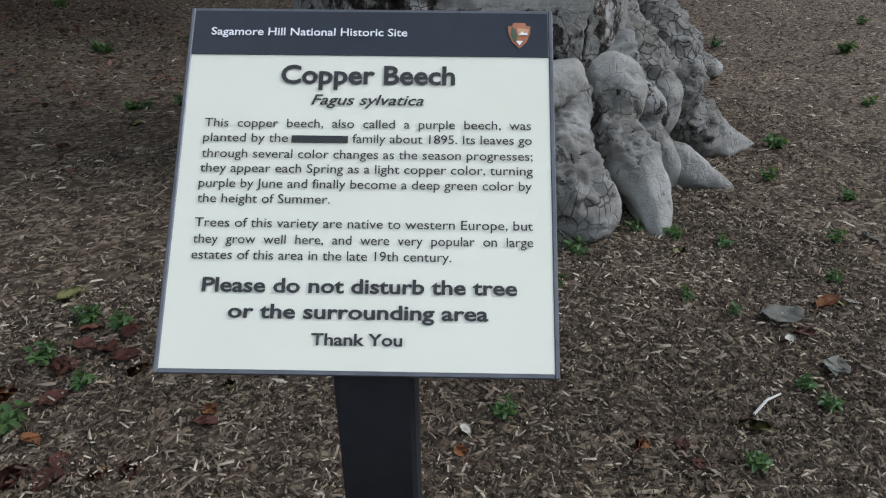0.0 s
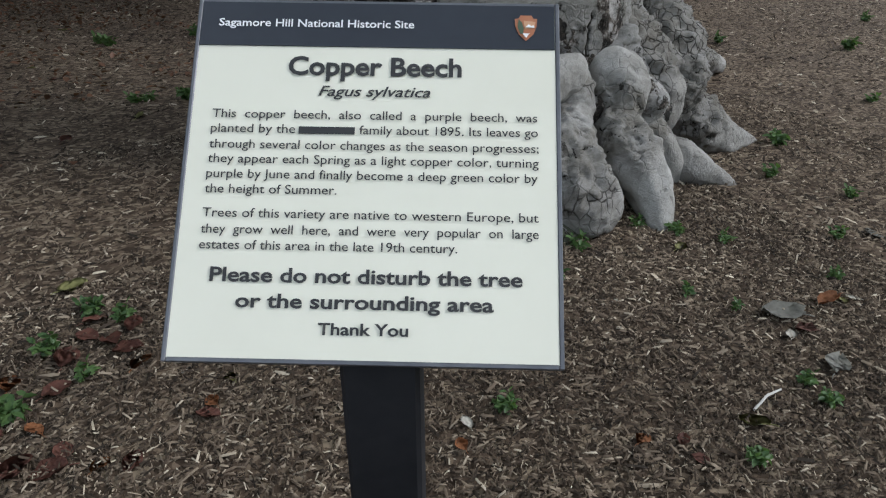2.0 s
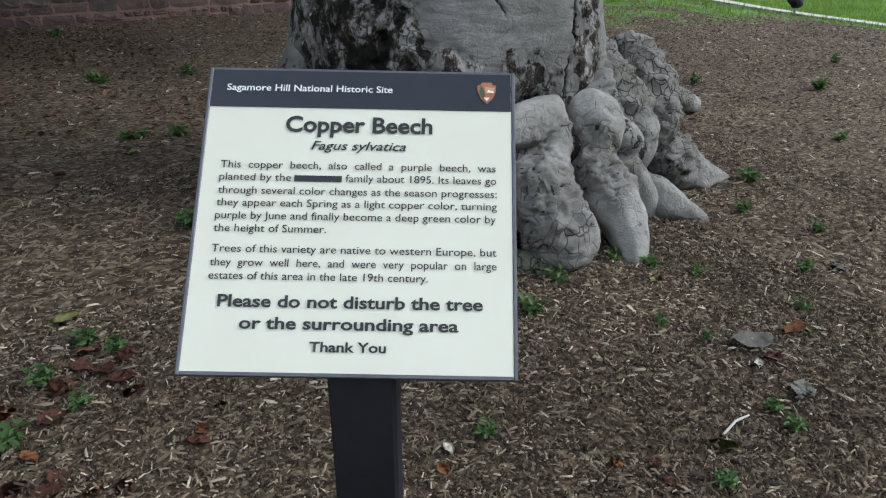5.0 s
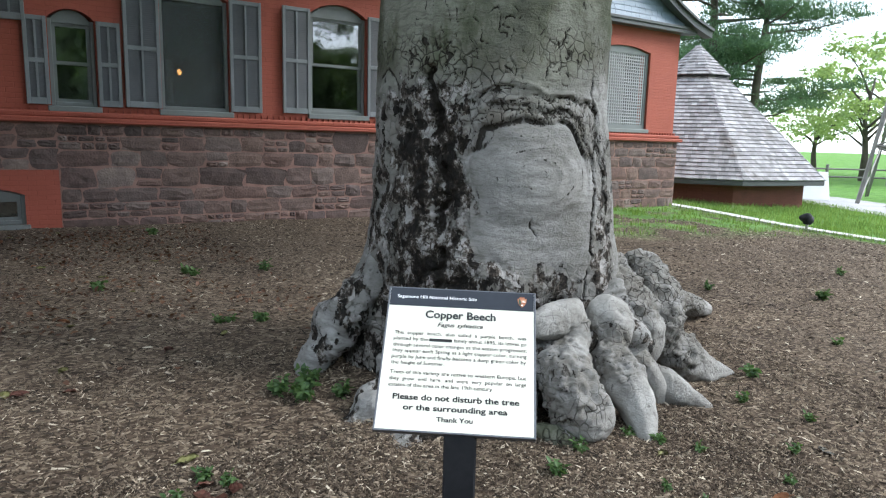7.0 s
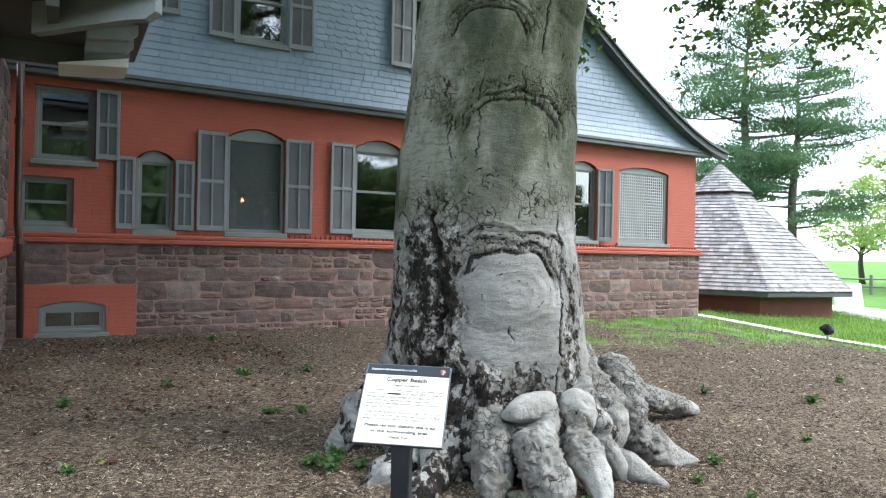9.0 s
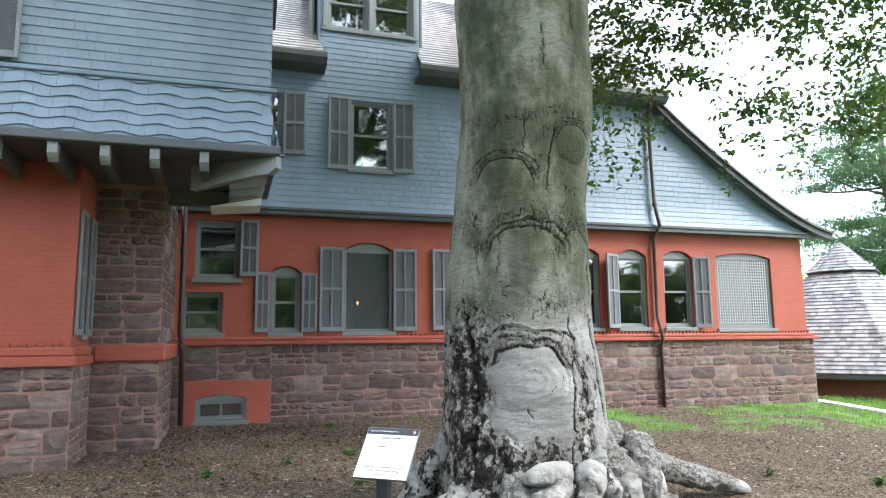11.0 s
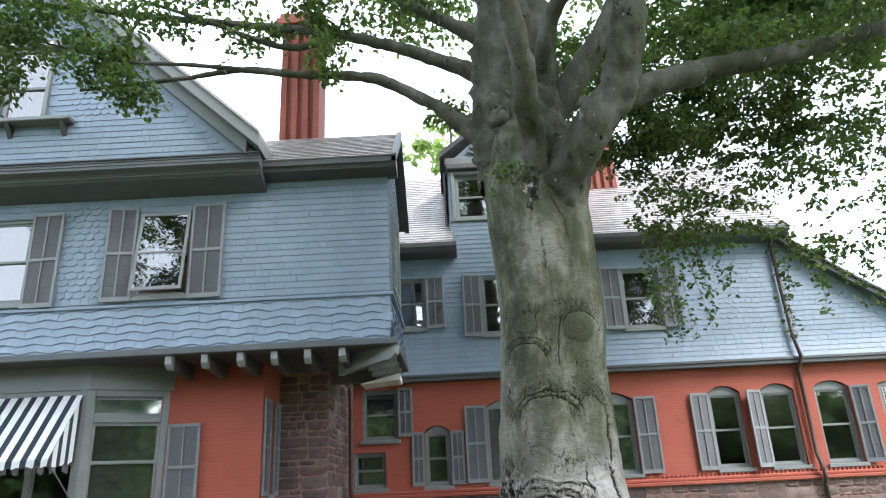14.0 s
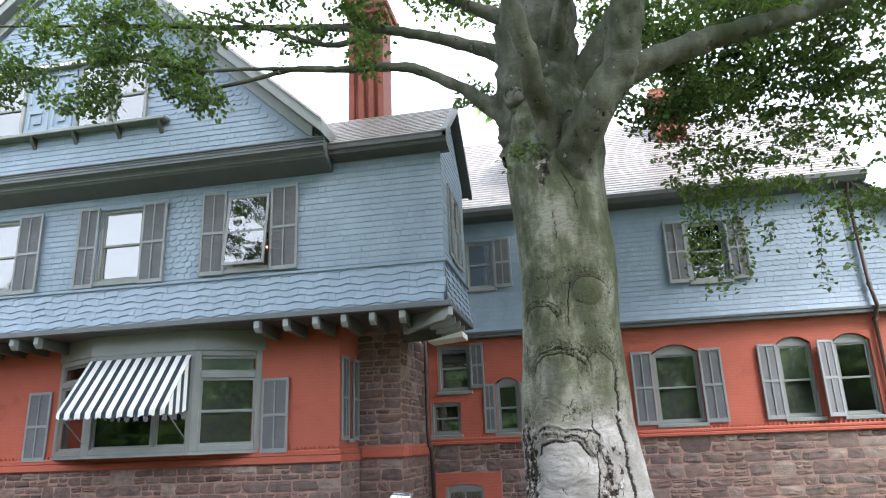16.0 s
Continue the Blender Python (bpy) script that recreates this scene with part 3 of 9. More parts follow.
prism(bm, [(dorm[0], 10.12), (dorm[1], 10.12), (2.165, 11.1)], UY, UY + 0.25)
for q in dorm:
    box(bm, q - 0.02 if q == dorm[0] else q - 0.13, q + 0.13 if q == dorm[0] else q + 0.02, UY + 0.25, UY + 2.6, 7.7, 10.12)
wing_upper = tagged(link("wall_wing_shingled", bm, M_BLUE), "blue-grey shingled upper storey of the wing", "wall", kind="structure")
for c, d, e, f in upper_windows:
    window(c, d, e, f, UY, depth=0.07, blind=0.0)
window(1.22, 2.11, 8.52, 9.76, UY, depth=0.07, blind=0.0)
window(2.21, 3.12, 8.52, 9.76, UY, depth=0.07, blind=0.0)
for c, d, h, q in ((0.345, 0.80, "l", 0.25), (1.255, 1.72, "r", 0), (2.67, 3.135, "l", 0), (4.70, 5.215, "r", 0), (6.175, 6.64, "l", 0)):
    shutter(c, d, 5.38 + q, 6.97, UY - 0.03, -4 if h == "l" else 4, h)

holes = [(c - 0.05, d + 0.05, e - 0.1, f + 0.05) for c, d, e, f in upper_windows] + [(1.15, 3.2, 8.44, 9.84)]


def wing_inside(x, z):
    if in_any(x, z, holes):
        return False
    if x > 9.15:
        return z < sweep(x) - 0.10
    if z > 7.5:
        if not dorm[0] < x < dorm[1]:
            return False
        return z < 10.1 or z < 11.05 - 0.95 * abs(x - 2.165)
    return True


def wing_place(x, z, out):
    flare = 0.10 * max(0.0, 1 - (z - EAVE - 0.1) / 0.7) ** 2
    return (x, UY - flare - out, z)


def wing_scale(x, z):
    """Fish-scale panels beside the upper windows."""
    return (3.3 < x < 4.6 or 6.9 < x < 8.2) and 5.5 < z < 6.8


cells = list(shingle_cells(-0.5, 14.0, EAVE + 0.10, 11.0, 0.127, 0.12, 0.26, wing_inside, RNG))
near = [c for c in cells if 3.3 < c[0] and c[1] < 6.9 and 4.6 < c[2] < 6.6][:300]
taken = set(near)
vs, fs = shingle_mesh([c for c in cells if c not in taken], wing_place, scale=wing_scale)
rows = raw("shingle_courses", vs, fs, M_BLUES, wing_upper)
rows["kind"] = "stuff"
for c in near:
    vs, fs = shingle_mesh([c], wing_place, scale=wing_scale)
    raw("shingle", vs, fs, M_BLUE, wing_upper)

# moulding along the foot of the shingles, eaves and the curved verge
bm = bmesh.new()
box(bm, -1.7, 14.05, UY - 0.14, WY - 0.001, EAVE - 0.06, EAVE + 0.03, 0.01)
box(bm, -1.7, 14.10, UY - 0.17, UY - 0.08, EAVE + 0.03, EAVE + 0.10, 0.01)
tagged(link("trim_wing_eave", bm, M_DARKTRIM), "dark grey wooden moulding at the foot of the shingles", "moulding", kind="structure")
bm = bmesh.new()
n = 24
for i in range(n):
    x0, x1 = 9.15 + 5.3 * i / n, 9.15 + 5.3 * (i + 1) / n
    z0, z1 = sweep(x0), sweep(x1)
    prism(bm, [(x0, z0 - 0.10), (x1, z1 - 0.10), (x1, z1 + 0.05), (x0, z0 + 0.05)], UY - 0.28, UY - 0.06)
    prism(bm, [(x0, z0 + 0.05), (x1, z1 + 0.05), (x1, z1 + 0.11), (x0, z0 + 0.11)], UY - 0.34, UY + 6.0)
tagged(link("roof_wing_end", bm, M_DARKTRIM), "dark curved verge and roof over the wing's end", "roof", kind="structure")
bm = bmesh.new()
for x0, x1 in ((-1.2, dorm[0] + 0.12), (dorm[1] - 0.12, 9.45)):
    prism_x(bm, [(UY - 0.50, 7.62), (UY - 0.42, 7.50), (UY - 0.05, 7.44), (UY + 0.15, 7.44), (UY + 0.15, 7.56), (UY - 0.46, 7.56), (UY - 0.46, 7.73), (UY - 0.50, 7.73)], x0, x1)
tagged(link("trim_wing_gutter", bm, M_DARKTRIM), "dark brown built-in gutter and eave cornice", "cornice", kind="structure")


def slope_roof(name, x0, x1, ya, za, yb, zb, label, material=None, inside=None, course=0.13):
    """A shingled roof plane that rises from (ya, za) to (yb, zb) between x0 and x1."""
    bm = bmesh.new()
    prism_x(bm, [(ya, za - 0.02), (yb, zb - 0.02), (yb, zb - 0.14), (ya, za - 0.14)], x0, x1)
    r = tagged(link(name, bm, M_DARKTRIM), label, "roof", kind="structure")
    ln = math.hypot(yb - ya, zb - za)
    cy, cz = (yb - ya) / ln, (zb - za) / ln
    ny, nz = -cz, cy

    def put(x, d, out):
        return (x, ya + cy * d + ny * out, za + cz * d + nz * out - 0.016)

    cs = list(shingle_cells(x0, x1, 0.0, ln, course, 0.12, 0.26, inside or (lambda x, d: True), RNG))
    vs, fs = shingle_mesh(cs, put, thick=0.022)
    o = raw("shingle_courses", vs, fs, material or M_ROOF, r)
    o["kind"] = "stuff"
    return r


slope_roof("roof_wing_west", -1.6, dorm[0] + 0.05, UY - 0.45, 7.72, 13.5, 11.15, "brown-grey shingled roof of the wing", course=0.15)
slope_roof("roof_wing_east", dorm[1] - 0.05, 9.5, UY - 0.45, 7.72, 13.5, 11.15, "brown-grey shingled roof of the wing", course=0.15)
slope_roof("roof_wing_middle", dorm[0] + 0.05, dorm[1] - 0.05, UY + 1.4, 9.73, 13.5, 11.15, "brown-grey shingled roof of the wing", course=0.15)
bm = bmesh.new()
box(bm, -1.6, 9.5, 13.45, 13.75, 7.0, 11.1)
box(bm, 9.1, 9.4, UY + 0.3, 13.5, 4.4, 7.4)
tagged(link("wall_wing_back", bm, M_BLUE), "blue-grey shingled back of the wing", "wall", kind="structure")

# wall dormer: gable with a carved sunburst
g = base("dormer_gable", "blue-grey wall dormer gable with a carved sunburst and dark verges", "gable")
bm = bmesh.new()
box(bm, 0.98, 3.35, UY - 0.10, UY + 0.02, 10.06, 10.26, 0.02)
part("tie_beam", bm, M_TRIM, g)
for s in (-1, 1):
    bm = bmesh.new()
    prism(bm, [(2.165 + s * 1.32, 10.20), (2.165 + s * 1.32, 10.36), (2.165, 11.38), (2.165, 11.22)], UY - 0.26, UY + 2.4)
    part("verge", bm, M_DARKTRIM, g)
for i in range(-4, 5):
    an = radians(i * 17)
    bm = bmesh.new()
    ln = 0.52 if i else 0.7
    obox(bm, pose(2.165 + math.sin(an) * (0.16 + ln / 2), UY - 0.05, 10.28 + math.cos(an) * (0.1 + ln / 2) * (1 - abs(i) * 0.06), 0, math.degrees(an), 0), 0.055, 0.05, ln * (1 - abs(i) * 0.07), 0.01)
    part("ray", bm, M_TRIM, g)
bm = bmesh.new()
box(bm, 1.10, 3.24, UY - 0.05, UY - 0.02, 8.44, 8.52, 0.01)
box(bm, 1.10, 3.24, UY - 0.05, UY - 0.02, 9.77, 9.86, 0.01)
box(bm, 2.12, 2.20, UY - 0.05, UY - 0.02, 8.52, 9.77, 0.01)
box(bm, 1.12, 1.21, UY - 0.05, UY - 0.02, 8.52, 9.77, 0.01)
box(bm, 3.13, 3.22, UY - 0.05, UY - 0.02, 8.52, 9.77, 0.01)
part("casing", bm, M_TRIM, g)
bm = bmesh.new()
box(bm, 1.02, 3.31, UY - 0.16, UY + 0.02, 9.9, 10.06, 0.02)
part("soffit_board", bm, M_SOFFIT_SHADE, g)

# ---- the jettied block ----
XR = -0.165     # its right end
block_windows = [(-4.89, -3.885, 5.47, 7.12), (-8.0, -6.935, 5.45, 7.12), (-11.1, -10.10, 5.42, 7.12)]
bm = bmesh.new()
wall_with(bm, -15.0, XR, 5.25, 7.85, BY, BY + 0.3, [(c, d, e, f, 0.0) for c, d, e, f in block_windows])
bk = 8.72
box(bm, XR - 0.3, XR, BY + 0.3, bk, 5.25, 7.85)
box(bm, -3.0, XR - 0.3, bk - 0.3, bk, 4.4, 7.85)
prism_x(bm, [(BY, 7.85), (bk, 7.85), ((BY + bk) / 2 - 0.1, 9.10)], XR - 0.3, XR)
block = tagged(link("wall_block_shingled", bm, M_BLUE), "blue-grey shingled upper storey of the jettied block", "wall", kind="structure")
for i, (c, d, e, f) in enumerate(block_windows):
    # white sheets in all but the first window imitate sky reflection
    window(c, d, e, f, BY, depth=0.06, blind=0.98 if i else 0.0, style="sash" if i else "raised")
for c, d, h in ((-5.465, -4.905, "r"), (-3.87, -3.24, "l"), (-8.50, -8.015, "r"), (-6.92, -6.31, "l"), (-10.085, -9.44, "l")):
    shutter(c, d, 5.37 if c > -6 else 5.33, 7.24 if c > -6 else 7.19, BY - 0.03, -3 if h == "l" else 3, h)
# storm sash propped out at its foot
c, d, e, f = block_windows[0]
storm = base("storm_sash", "grey wooden storm sash propped open at its foot", "window")
bm = bmesh.new()
for xa, xb, za, zb in ((0.0, 0.055, -1.60, 0.0), (d - c - 0.115, d - c - 0.06, -1.60, 0.0), (0.055, d - c - 0.115, -1.60, -1.53), (0.055, d - c - 0.115, -0.06, 0.0), (0.055, d - c - 0.115, -0.86, -0.82)):
    box(bm, xa, xb, -0.035, 0.0, za, zb, 0.004)
part("sash_frame", bm, M_SHUT, storm)
for za, zb in ((-1.53, -0.86), (-0.82, -0.06)):
    bm = bmesh.new()
    box(bm, 0.055, d - c - 0.115, -0.019, -0.015, za, zb)
    part("pane", bm, M_GLASS, storm).visible_shadow = False
storm.matrix_world = pose(c + 0.03, BY - 0.02, f - 0.02, -7, 0, 0)
# window in the block's right end, with its shutters
window(-0.35, 0.35, 5.6, 7.1, 0, depth=-0.03, m=pose(XR, 7.4, 0, 0, 0, 90), room=0.0)
for s in (-1, 1):
    e = shutter(s * 0.58 - 0.22, s * 0.58 + 0.22, 5.55, 7.15, 0, 0, "l" if s > 0 else "r")
    e.matrix_world = pose(XR, 7.4, 0, 0, 0, 90) @ e.matrix_basis

bholes = [(c - 0.05, d + 0.05, e - 0.1, f + 0.05) for c, d, e, f in block_windows]
cells = list(shingle_cells(-14.0, XR + 0.012, 5.36, 7.70, 0.127, 0.12, 0.26, lambda x, z: not in_any(x, z, bholes), RNG))
near = [c for c in cells if -3.2 < c[0] and c[1] < XR and 5.4 < c[2] < 7.5][:300]
taken = set(near)
bscale = lambda x, z: -6.30 < x < -5.48 and z > 5.4
vs, fs = shingle_mesh([c for c in cells if c not in taken], lambda x, z, o: (x, BY - o, z), scale=bscale)
o = raw("shingle_courses", vs, fs, M_BLUES, block)
o["kind"] = "stuff"
for c in near:
    vs, fs = shingle_mesh([c], lambda x, z, o: (x, BY - o, z))
    raw("shingle", vs, fs, M_BLUE, block)
side = list(shingle_cells(BY, bk, 5.36, 9.0, 0.127, 0.12, 0.26,
                          lambda y, z: not (7.0 < y < 7.8 and 5.5 < z < 7.2) and (z < 7.8 or z < 8.95 - 1.0 * abs(y - (BY + bk) / 2 + 0.1)), RNG))
vs, fs = shingle_mesh(side, lambda y, z, o: (XR + o, y, z))
o = raw("shingle_courses", vs, fs, M_BLUES, block)
o["kind"] = "stuff"

# flared skirt of wavy shingles under a moulded band
def skirt_out(z):
    u = max(0.0, min(1.0, (5.25 - z) / 0.85))
    return 0.05 + 0.24 * u ** 1.5


bm = bmesh.new()
zz = [5.25 - 0.85 * i / 6 for i in range(7)]
prism_x(bm, [(BY - skirt_out(z), z) for z in zz] + [(BY + 0.2, 4.40), (BY + 0.2, 5.25)], -15, XR + 0.02)
prism(bm, [(XR + 0.4 * skirt_out(z), z) for z in zz] + [(XR - 0.2, 4.40), (XR - 0.2, 5.25)], BY - 0.02, bk)
skirt = tagged(link("wall_block_skirt", bm, M_BLUE), "flared skirt of wavy-butted blue-grey shingles", "wall", kind="structure")
wv = lambda x, k: 0.026 * math.sin(2 * math.pi * (x / 0.54 + (k % 2) * 0.15)) + 0.014
vs, fs = shingle_mesh(list(shingle_cells(-14, XR + 0.2, 4.44, 5.24, 0.155, 0.14, 0.24, lambda x, z: x < XR + 0.4 * skirt_out(z), RNG)),
                      lambda x, z, o: (x, BY - skirt_out(z) - o, z), thick=0.026, wave=wv)
o = raw("shingle_courses", vs, fs, M_BLUES, skirt)
o["kind"] = "stuff"
vs, fs = shingle_mesh(list(shingle_cells(BY - 0.25, bk, 4.44, 5.24, 0.145, 0.14, 0.24, lambda y, z: y > BY - skirt_out(z), RNG)),
                      lambda y, z, o: (XR + 0.4 * skirt_out(z) + o, y, z), thick=0.026, wave=wv)
o = raw("shingle_courses", vs, fs, M_BLUES, skirt)
o["kind"] = "stuff"
bm = bmesh.new()
box(bm, -15, XR + 0.09, BY - 0.09, BY + 0.01, 5.25, 5.31, 0.012)
box(bm, XR, XR + 0.09, BY + 0.01, bk, 5.25, 5.31, 0.012)
tagged(link("trim_block_band", bm, M_BLUE), "blue-grey moulded band above the skirt", "moulding", kind="structure")
bm = bmesh.new()
box(bm, -15, XR + 0.15, BY - 0.32, BY - 0.2, 4.30, 4.42, 0.015)
box(bm, XR + 0.02, XR + 0.14, BY - 0.2, bk, 4.30, 4.42, 0.015)
tagged(link("trim_block_sill", bm, M_CORNICE), "grey moulded fascia under the jetty", "moulding", kind="structure")
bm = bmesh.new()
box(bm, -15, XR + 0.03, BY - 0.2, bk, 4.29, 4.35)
tagged(link("ceiling_jetty", bm, M_SOFFIT_SHADE), "dark boarded soffit under the jetty", "soffit", kind="structure")
for x in (-12.7, -12.1, -11.5, -10.9, -10.3, -9.69, -9.09, -4.01, -3.385, -2.76, -2.17, -1.59, -0.985):
    e = base("bracket", "grey shaped wooden joist end under the jetty", "bracket", "jetty brackets")
    bm = bmesh.new()
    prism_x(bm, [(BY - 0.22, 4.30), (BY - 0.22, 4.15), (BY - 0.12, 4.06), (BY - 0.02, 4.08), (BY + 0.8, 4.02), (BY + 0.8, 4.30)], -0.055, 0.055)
    # joist takes the dark soffit colour to stand for shade under the jetty
    part("joist", bm, M_SOFFIT_SHADE, e)
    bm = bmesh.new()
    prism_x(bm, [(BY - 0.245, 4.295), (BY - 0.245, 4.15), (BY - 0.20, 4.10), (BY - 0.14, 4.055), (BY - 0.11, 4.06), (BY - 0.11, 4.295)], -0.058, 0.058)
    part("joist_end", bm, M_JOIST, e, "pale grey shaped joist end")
    e.location = (x, 0, 0)
# diagonal dragon beam at the corner and side brackets
e = base("dragon_beam", "grey diagonal beam end at the jetty's corner", "bracket")
bm = bmesh.new()
prism_x(bm, [(-0.32, 0.29), (-0.32, 0.13), (-0.2, 0.05), (0.0, 0.05), (1.1, -0.06), (1.1, 0.29)], -0.06, 0.06)
part("beam_end", bm, M_JOIST, e)
e.matrix_world = pose(XR - 0.12, BY - 0.02, 4.01, 0, 0, 52)
for y in (6.9, 7.5, 8.1):
    e = base("bracket", "grey shaped wooden joist end under the jetty", "bracket", "jetty brackets")
    bm = bmesh.new()
    prism(bm, [(XR + 0.03, 4.30), (XR + 0.03, 4.18), (XR - 0.06, 4.10), (XR - 0.5, 4.05), (XR - 0.5, 4.30)], y - 0.055, y + 0.055)
    part("joist_end", bm, M_JOIST, e)
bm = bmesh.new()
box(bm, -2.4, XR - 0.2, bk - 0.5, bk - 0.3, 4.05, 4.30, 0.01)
tagged(link("trim_jetty_beam", bm, M_SOFFIT_SHADE), "dark beam carrying the jetty", "beam", kind="structure")

# eave of the block's right part and its small gable roof
bm = bmesh.new()
prism_x(bm, [(BY - 0.34, 7.86), (BY - 0.30, 7.72), (BY - 0.02, 7.64), (BY + 0.1, 7.64), (BY + 0.1, 7.94), (BY - 0.34, 7.94)], -3.0, XR + 0.2)
tagged(link("trim_block_gutter", bm, M_DARKTRIM), "dark grey eave cornice of the block", "cornice", kind="structure")
ridge = (BY + bk) / 2 - 0.1
slope_roof("roof_block_front", -3.6, XR + 0.2, BY - 0.36, 7.95, ridge, 9.30, "brown-grey shingled roof over the block", course=0.14)
slope_roof("roof_block_rear", -3.6, XR + 0.2, bk + 0.3, 7.80, ridge + 0.01, 9.30, "brown-grey shingled roof over the block", course=0.14)
bm = bmesh.new()
prism_x(bm, [(BY - 0.36, 7.80), (BY - 0.36, 7.97), (ridge, 9.34), (bk + 0.32, 7.80), (bk + 0.32, 7.62), (ridge, 9.12)], XR + 0.12, XR + 0.22)
tagged(link("trim_block_verge", bm, M_DARKTRIM), "dark verge boards of the block's gable end", "moulding", kind="structure")

# the big front gable with its deep cornice
GY = BY - 0.5
bm = bmesh.new()
prism_x(bm, [(GY - 0.12, 7.96), (GY - 0.12, 7.80), (GY - 0.02, 7.74), (GY + 0.06, 7.62), (BY + 0.02, 7.42), (BY + 0.02, 8.02), (GY - 0.12, 8.02)], -15, -2.50)
tagged(link("trim_gable_cornice", bm, M_CORNICE), "deep dark grey cornice under the front gable", "cornice", kind="structure")
bm = bmesh.new()
for oy, z, h, d in ((0.15, 7.975, 0.030, 0.04), (0.135, 7.925, 0.018, 0.03), (0.132, 7.86, 0.014, 0.02)):
    box(bm, -15, -2.46, GY - oy, GY - oy + d, z, z + h, 0.004)
box(bm, -15, -2.52, GY + 0.005, GY + 0.045, 7.67, 7.70, 0.004)
tagged(link("trim_cornice_moulding", bm, M_CORNICE), "fine mouldings along the gable cornice", "moulding", kind="structure")
bm = bmesh.new()
for oy, z, h in ((0.37, 7.915, 0.022), (0.355, 7.87, 0.014), (0.32, 7.76, 0.014)):
    box(bm, -2.98, XR + 0.21, BY - oy, BY - oy + 0.03, z, z + h, 0.003)
tagged(link("trim_gutter_moulding", bm, M_DARKTRIM), "fine mouldings along the block's gutter", "moulding", kind="structure")
APX, APZ = -8.9, 13.75
bm = bmesh.new()
prism(bm, [(-15.25, 8.02), (-2.55, 8.02), (APX, APZ + 0.28)], GY + 0.02, GY + 0.3)
gable = tagged(link("wall_gable", bm, M_BLUE), "blue-grey shingled front gable", "wall", kind="structure")
gi = lambda x, z: z < 8.0 + (APZ - 8.05) * (1 - abs(x - APX) / abs(-2.95 - APX)) and not (-11.5 < x < -6.75 and 8.9 < z < 10.65)
vs, fs = shingle_mesh(list(shingle_cells(-14.6, -2.9, 8.04, 13.2, 0.127, 0.12, 0.26, gi, RNG)), lambda x, z, o: (x, GY + 0.02 - o, z),
                      scale=lambda x, z: z > 9.0 and x > -6.2)
o = raw("shingle_courses", vs, fs, M_BLUES, gable)
o["kind"] = "stuff"
for s in (-1, 1):
    bm = bmesh.new()
    ex = APX + s * 6.45
    prism(bm, [(ex, 8.0), (ex, 8.27), (APX, APZ + 0.42), (APX, APZ + 0.15)], GY - 0.34, GY + 0.5)
    prism(bm, [(ex - s * 0.3, 8.0), (ex - s * 0.3, 8.02 + 0.26), (APX, APZ + 0.15), (APX, APZ - 0.12)], GY - 0.10, GY + 0.02)
    tagged(link("trim_gable_verge", bm, M_TRIM), "blue-grey raking cornice of the front gable", "cornice", kind="structure")
    bm = bmesh.new()
    prism(bm, [(ex, 8.27), (ex, 8.33), (APX, APZ + 0.5), (APX, APZ + 0.42)], GY - 0.38, 12.0)
    tagged(link("roof_gable", bm, M_ROOF), "brown shingled main roof", "roof", kind="structure")
# gable windows on a bracketed shelf, carved key panels between them
e = base("gable_window_band", "gable windows with carved key-pattern panels on a bracketed shelf", "window band")
bm = bmesh.new()
box(bm, -11.6, -6.16, GY - 0.22, GY + 0.02, 8.88, 8.97, 0.015)
part("shelf", bm, M_TRIM, e)
for x in (-11.72, -10.64, -9.56, -8.48, -7.38, -6.33):
    bm = bmesh.new()
    prism_x(bm, [(GY + 0.01, 8.88), (GY - 0.18, 8.88), (GY - 0.14, 8.80), (GY - 0.05, 8.70), (GY + 0.01, 8.62)], x - 0.045, x + 0.045)
    part("shelf_bracket", bm, M_DARKTRIM, e)
bm = bmesh.new()
box(bm, -11.6, -6.4, GY - 0.14, GY + 0.02, 10.62, 10.80, 0.02)
part("head_board", bm, M_TRIM, e)
x = -11.5
while x < -6.7:
    bm = bmesh.new()
    box(bm, x, x + 0.06, GY - 0.17, GY - 0.139, 10.64, 10.70)
    part("dentil", bm, M_WHITE, e)
    x += 0.13
for x0, x1 in ((-8.55, -7.65), (-7.58, -6.75), (-11.0, -9.95)):
    bm = bmesh.new()
    for a, b, c, d in ((x0, x0 + 0.07, 8.97, 10.62), (x1 - 0.07, x1, 8.97, 10.62), (x0 + 0.07, x1 - 0.07, 8.97, 9.05), (x0 + 0.07, x1 - 0.07, 10.54, 10.62), (x0 + 0.07, x1 - 0.07, 9.66, 9.72)):
        box(bm, a, b, GY - 0.06, GY + 0.02, c, d, 0.008)
    part("casement", bm, M_TRIM, e)
    bm = bmesh.new()
    box(bm, x0 + 0.07, x1 - 0.07, GY - 0.02, GY - 0.015, 9.05, 10.54)
    part("pane", bm, M_GLASS, e)
    # plain white sheet close behind each gable pane
    bm = bmesh.new()
    box(bm, x0 + 0.07, x1 - 0.07, GY + 0.0, GY + 0.01, 9.05, 10.54)
    part("blind", bm, M_LINEN, e, "white blind behind the glass")
bm = bmesh.new()
box(bm, -9.93, -8.57, GY - 0.01, GY + 0.015, 8.97, 10.62)
part("panel", bm, M_BLUE, e)
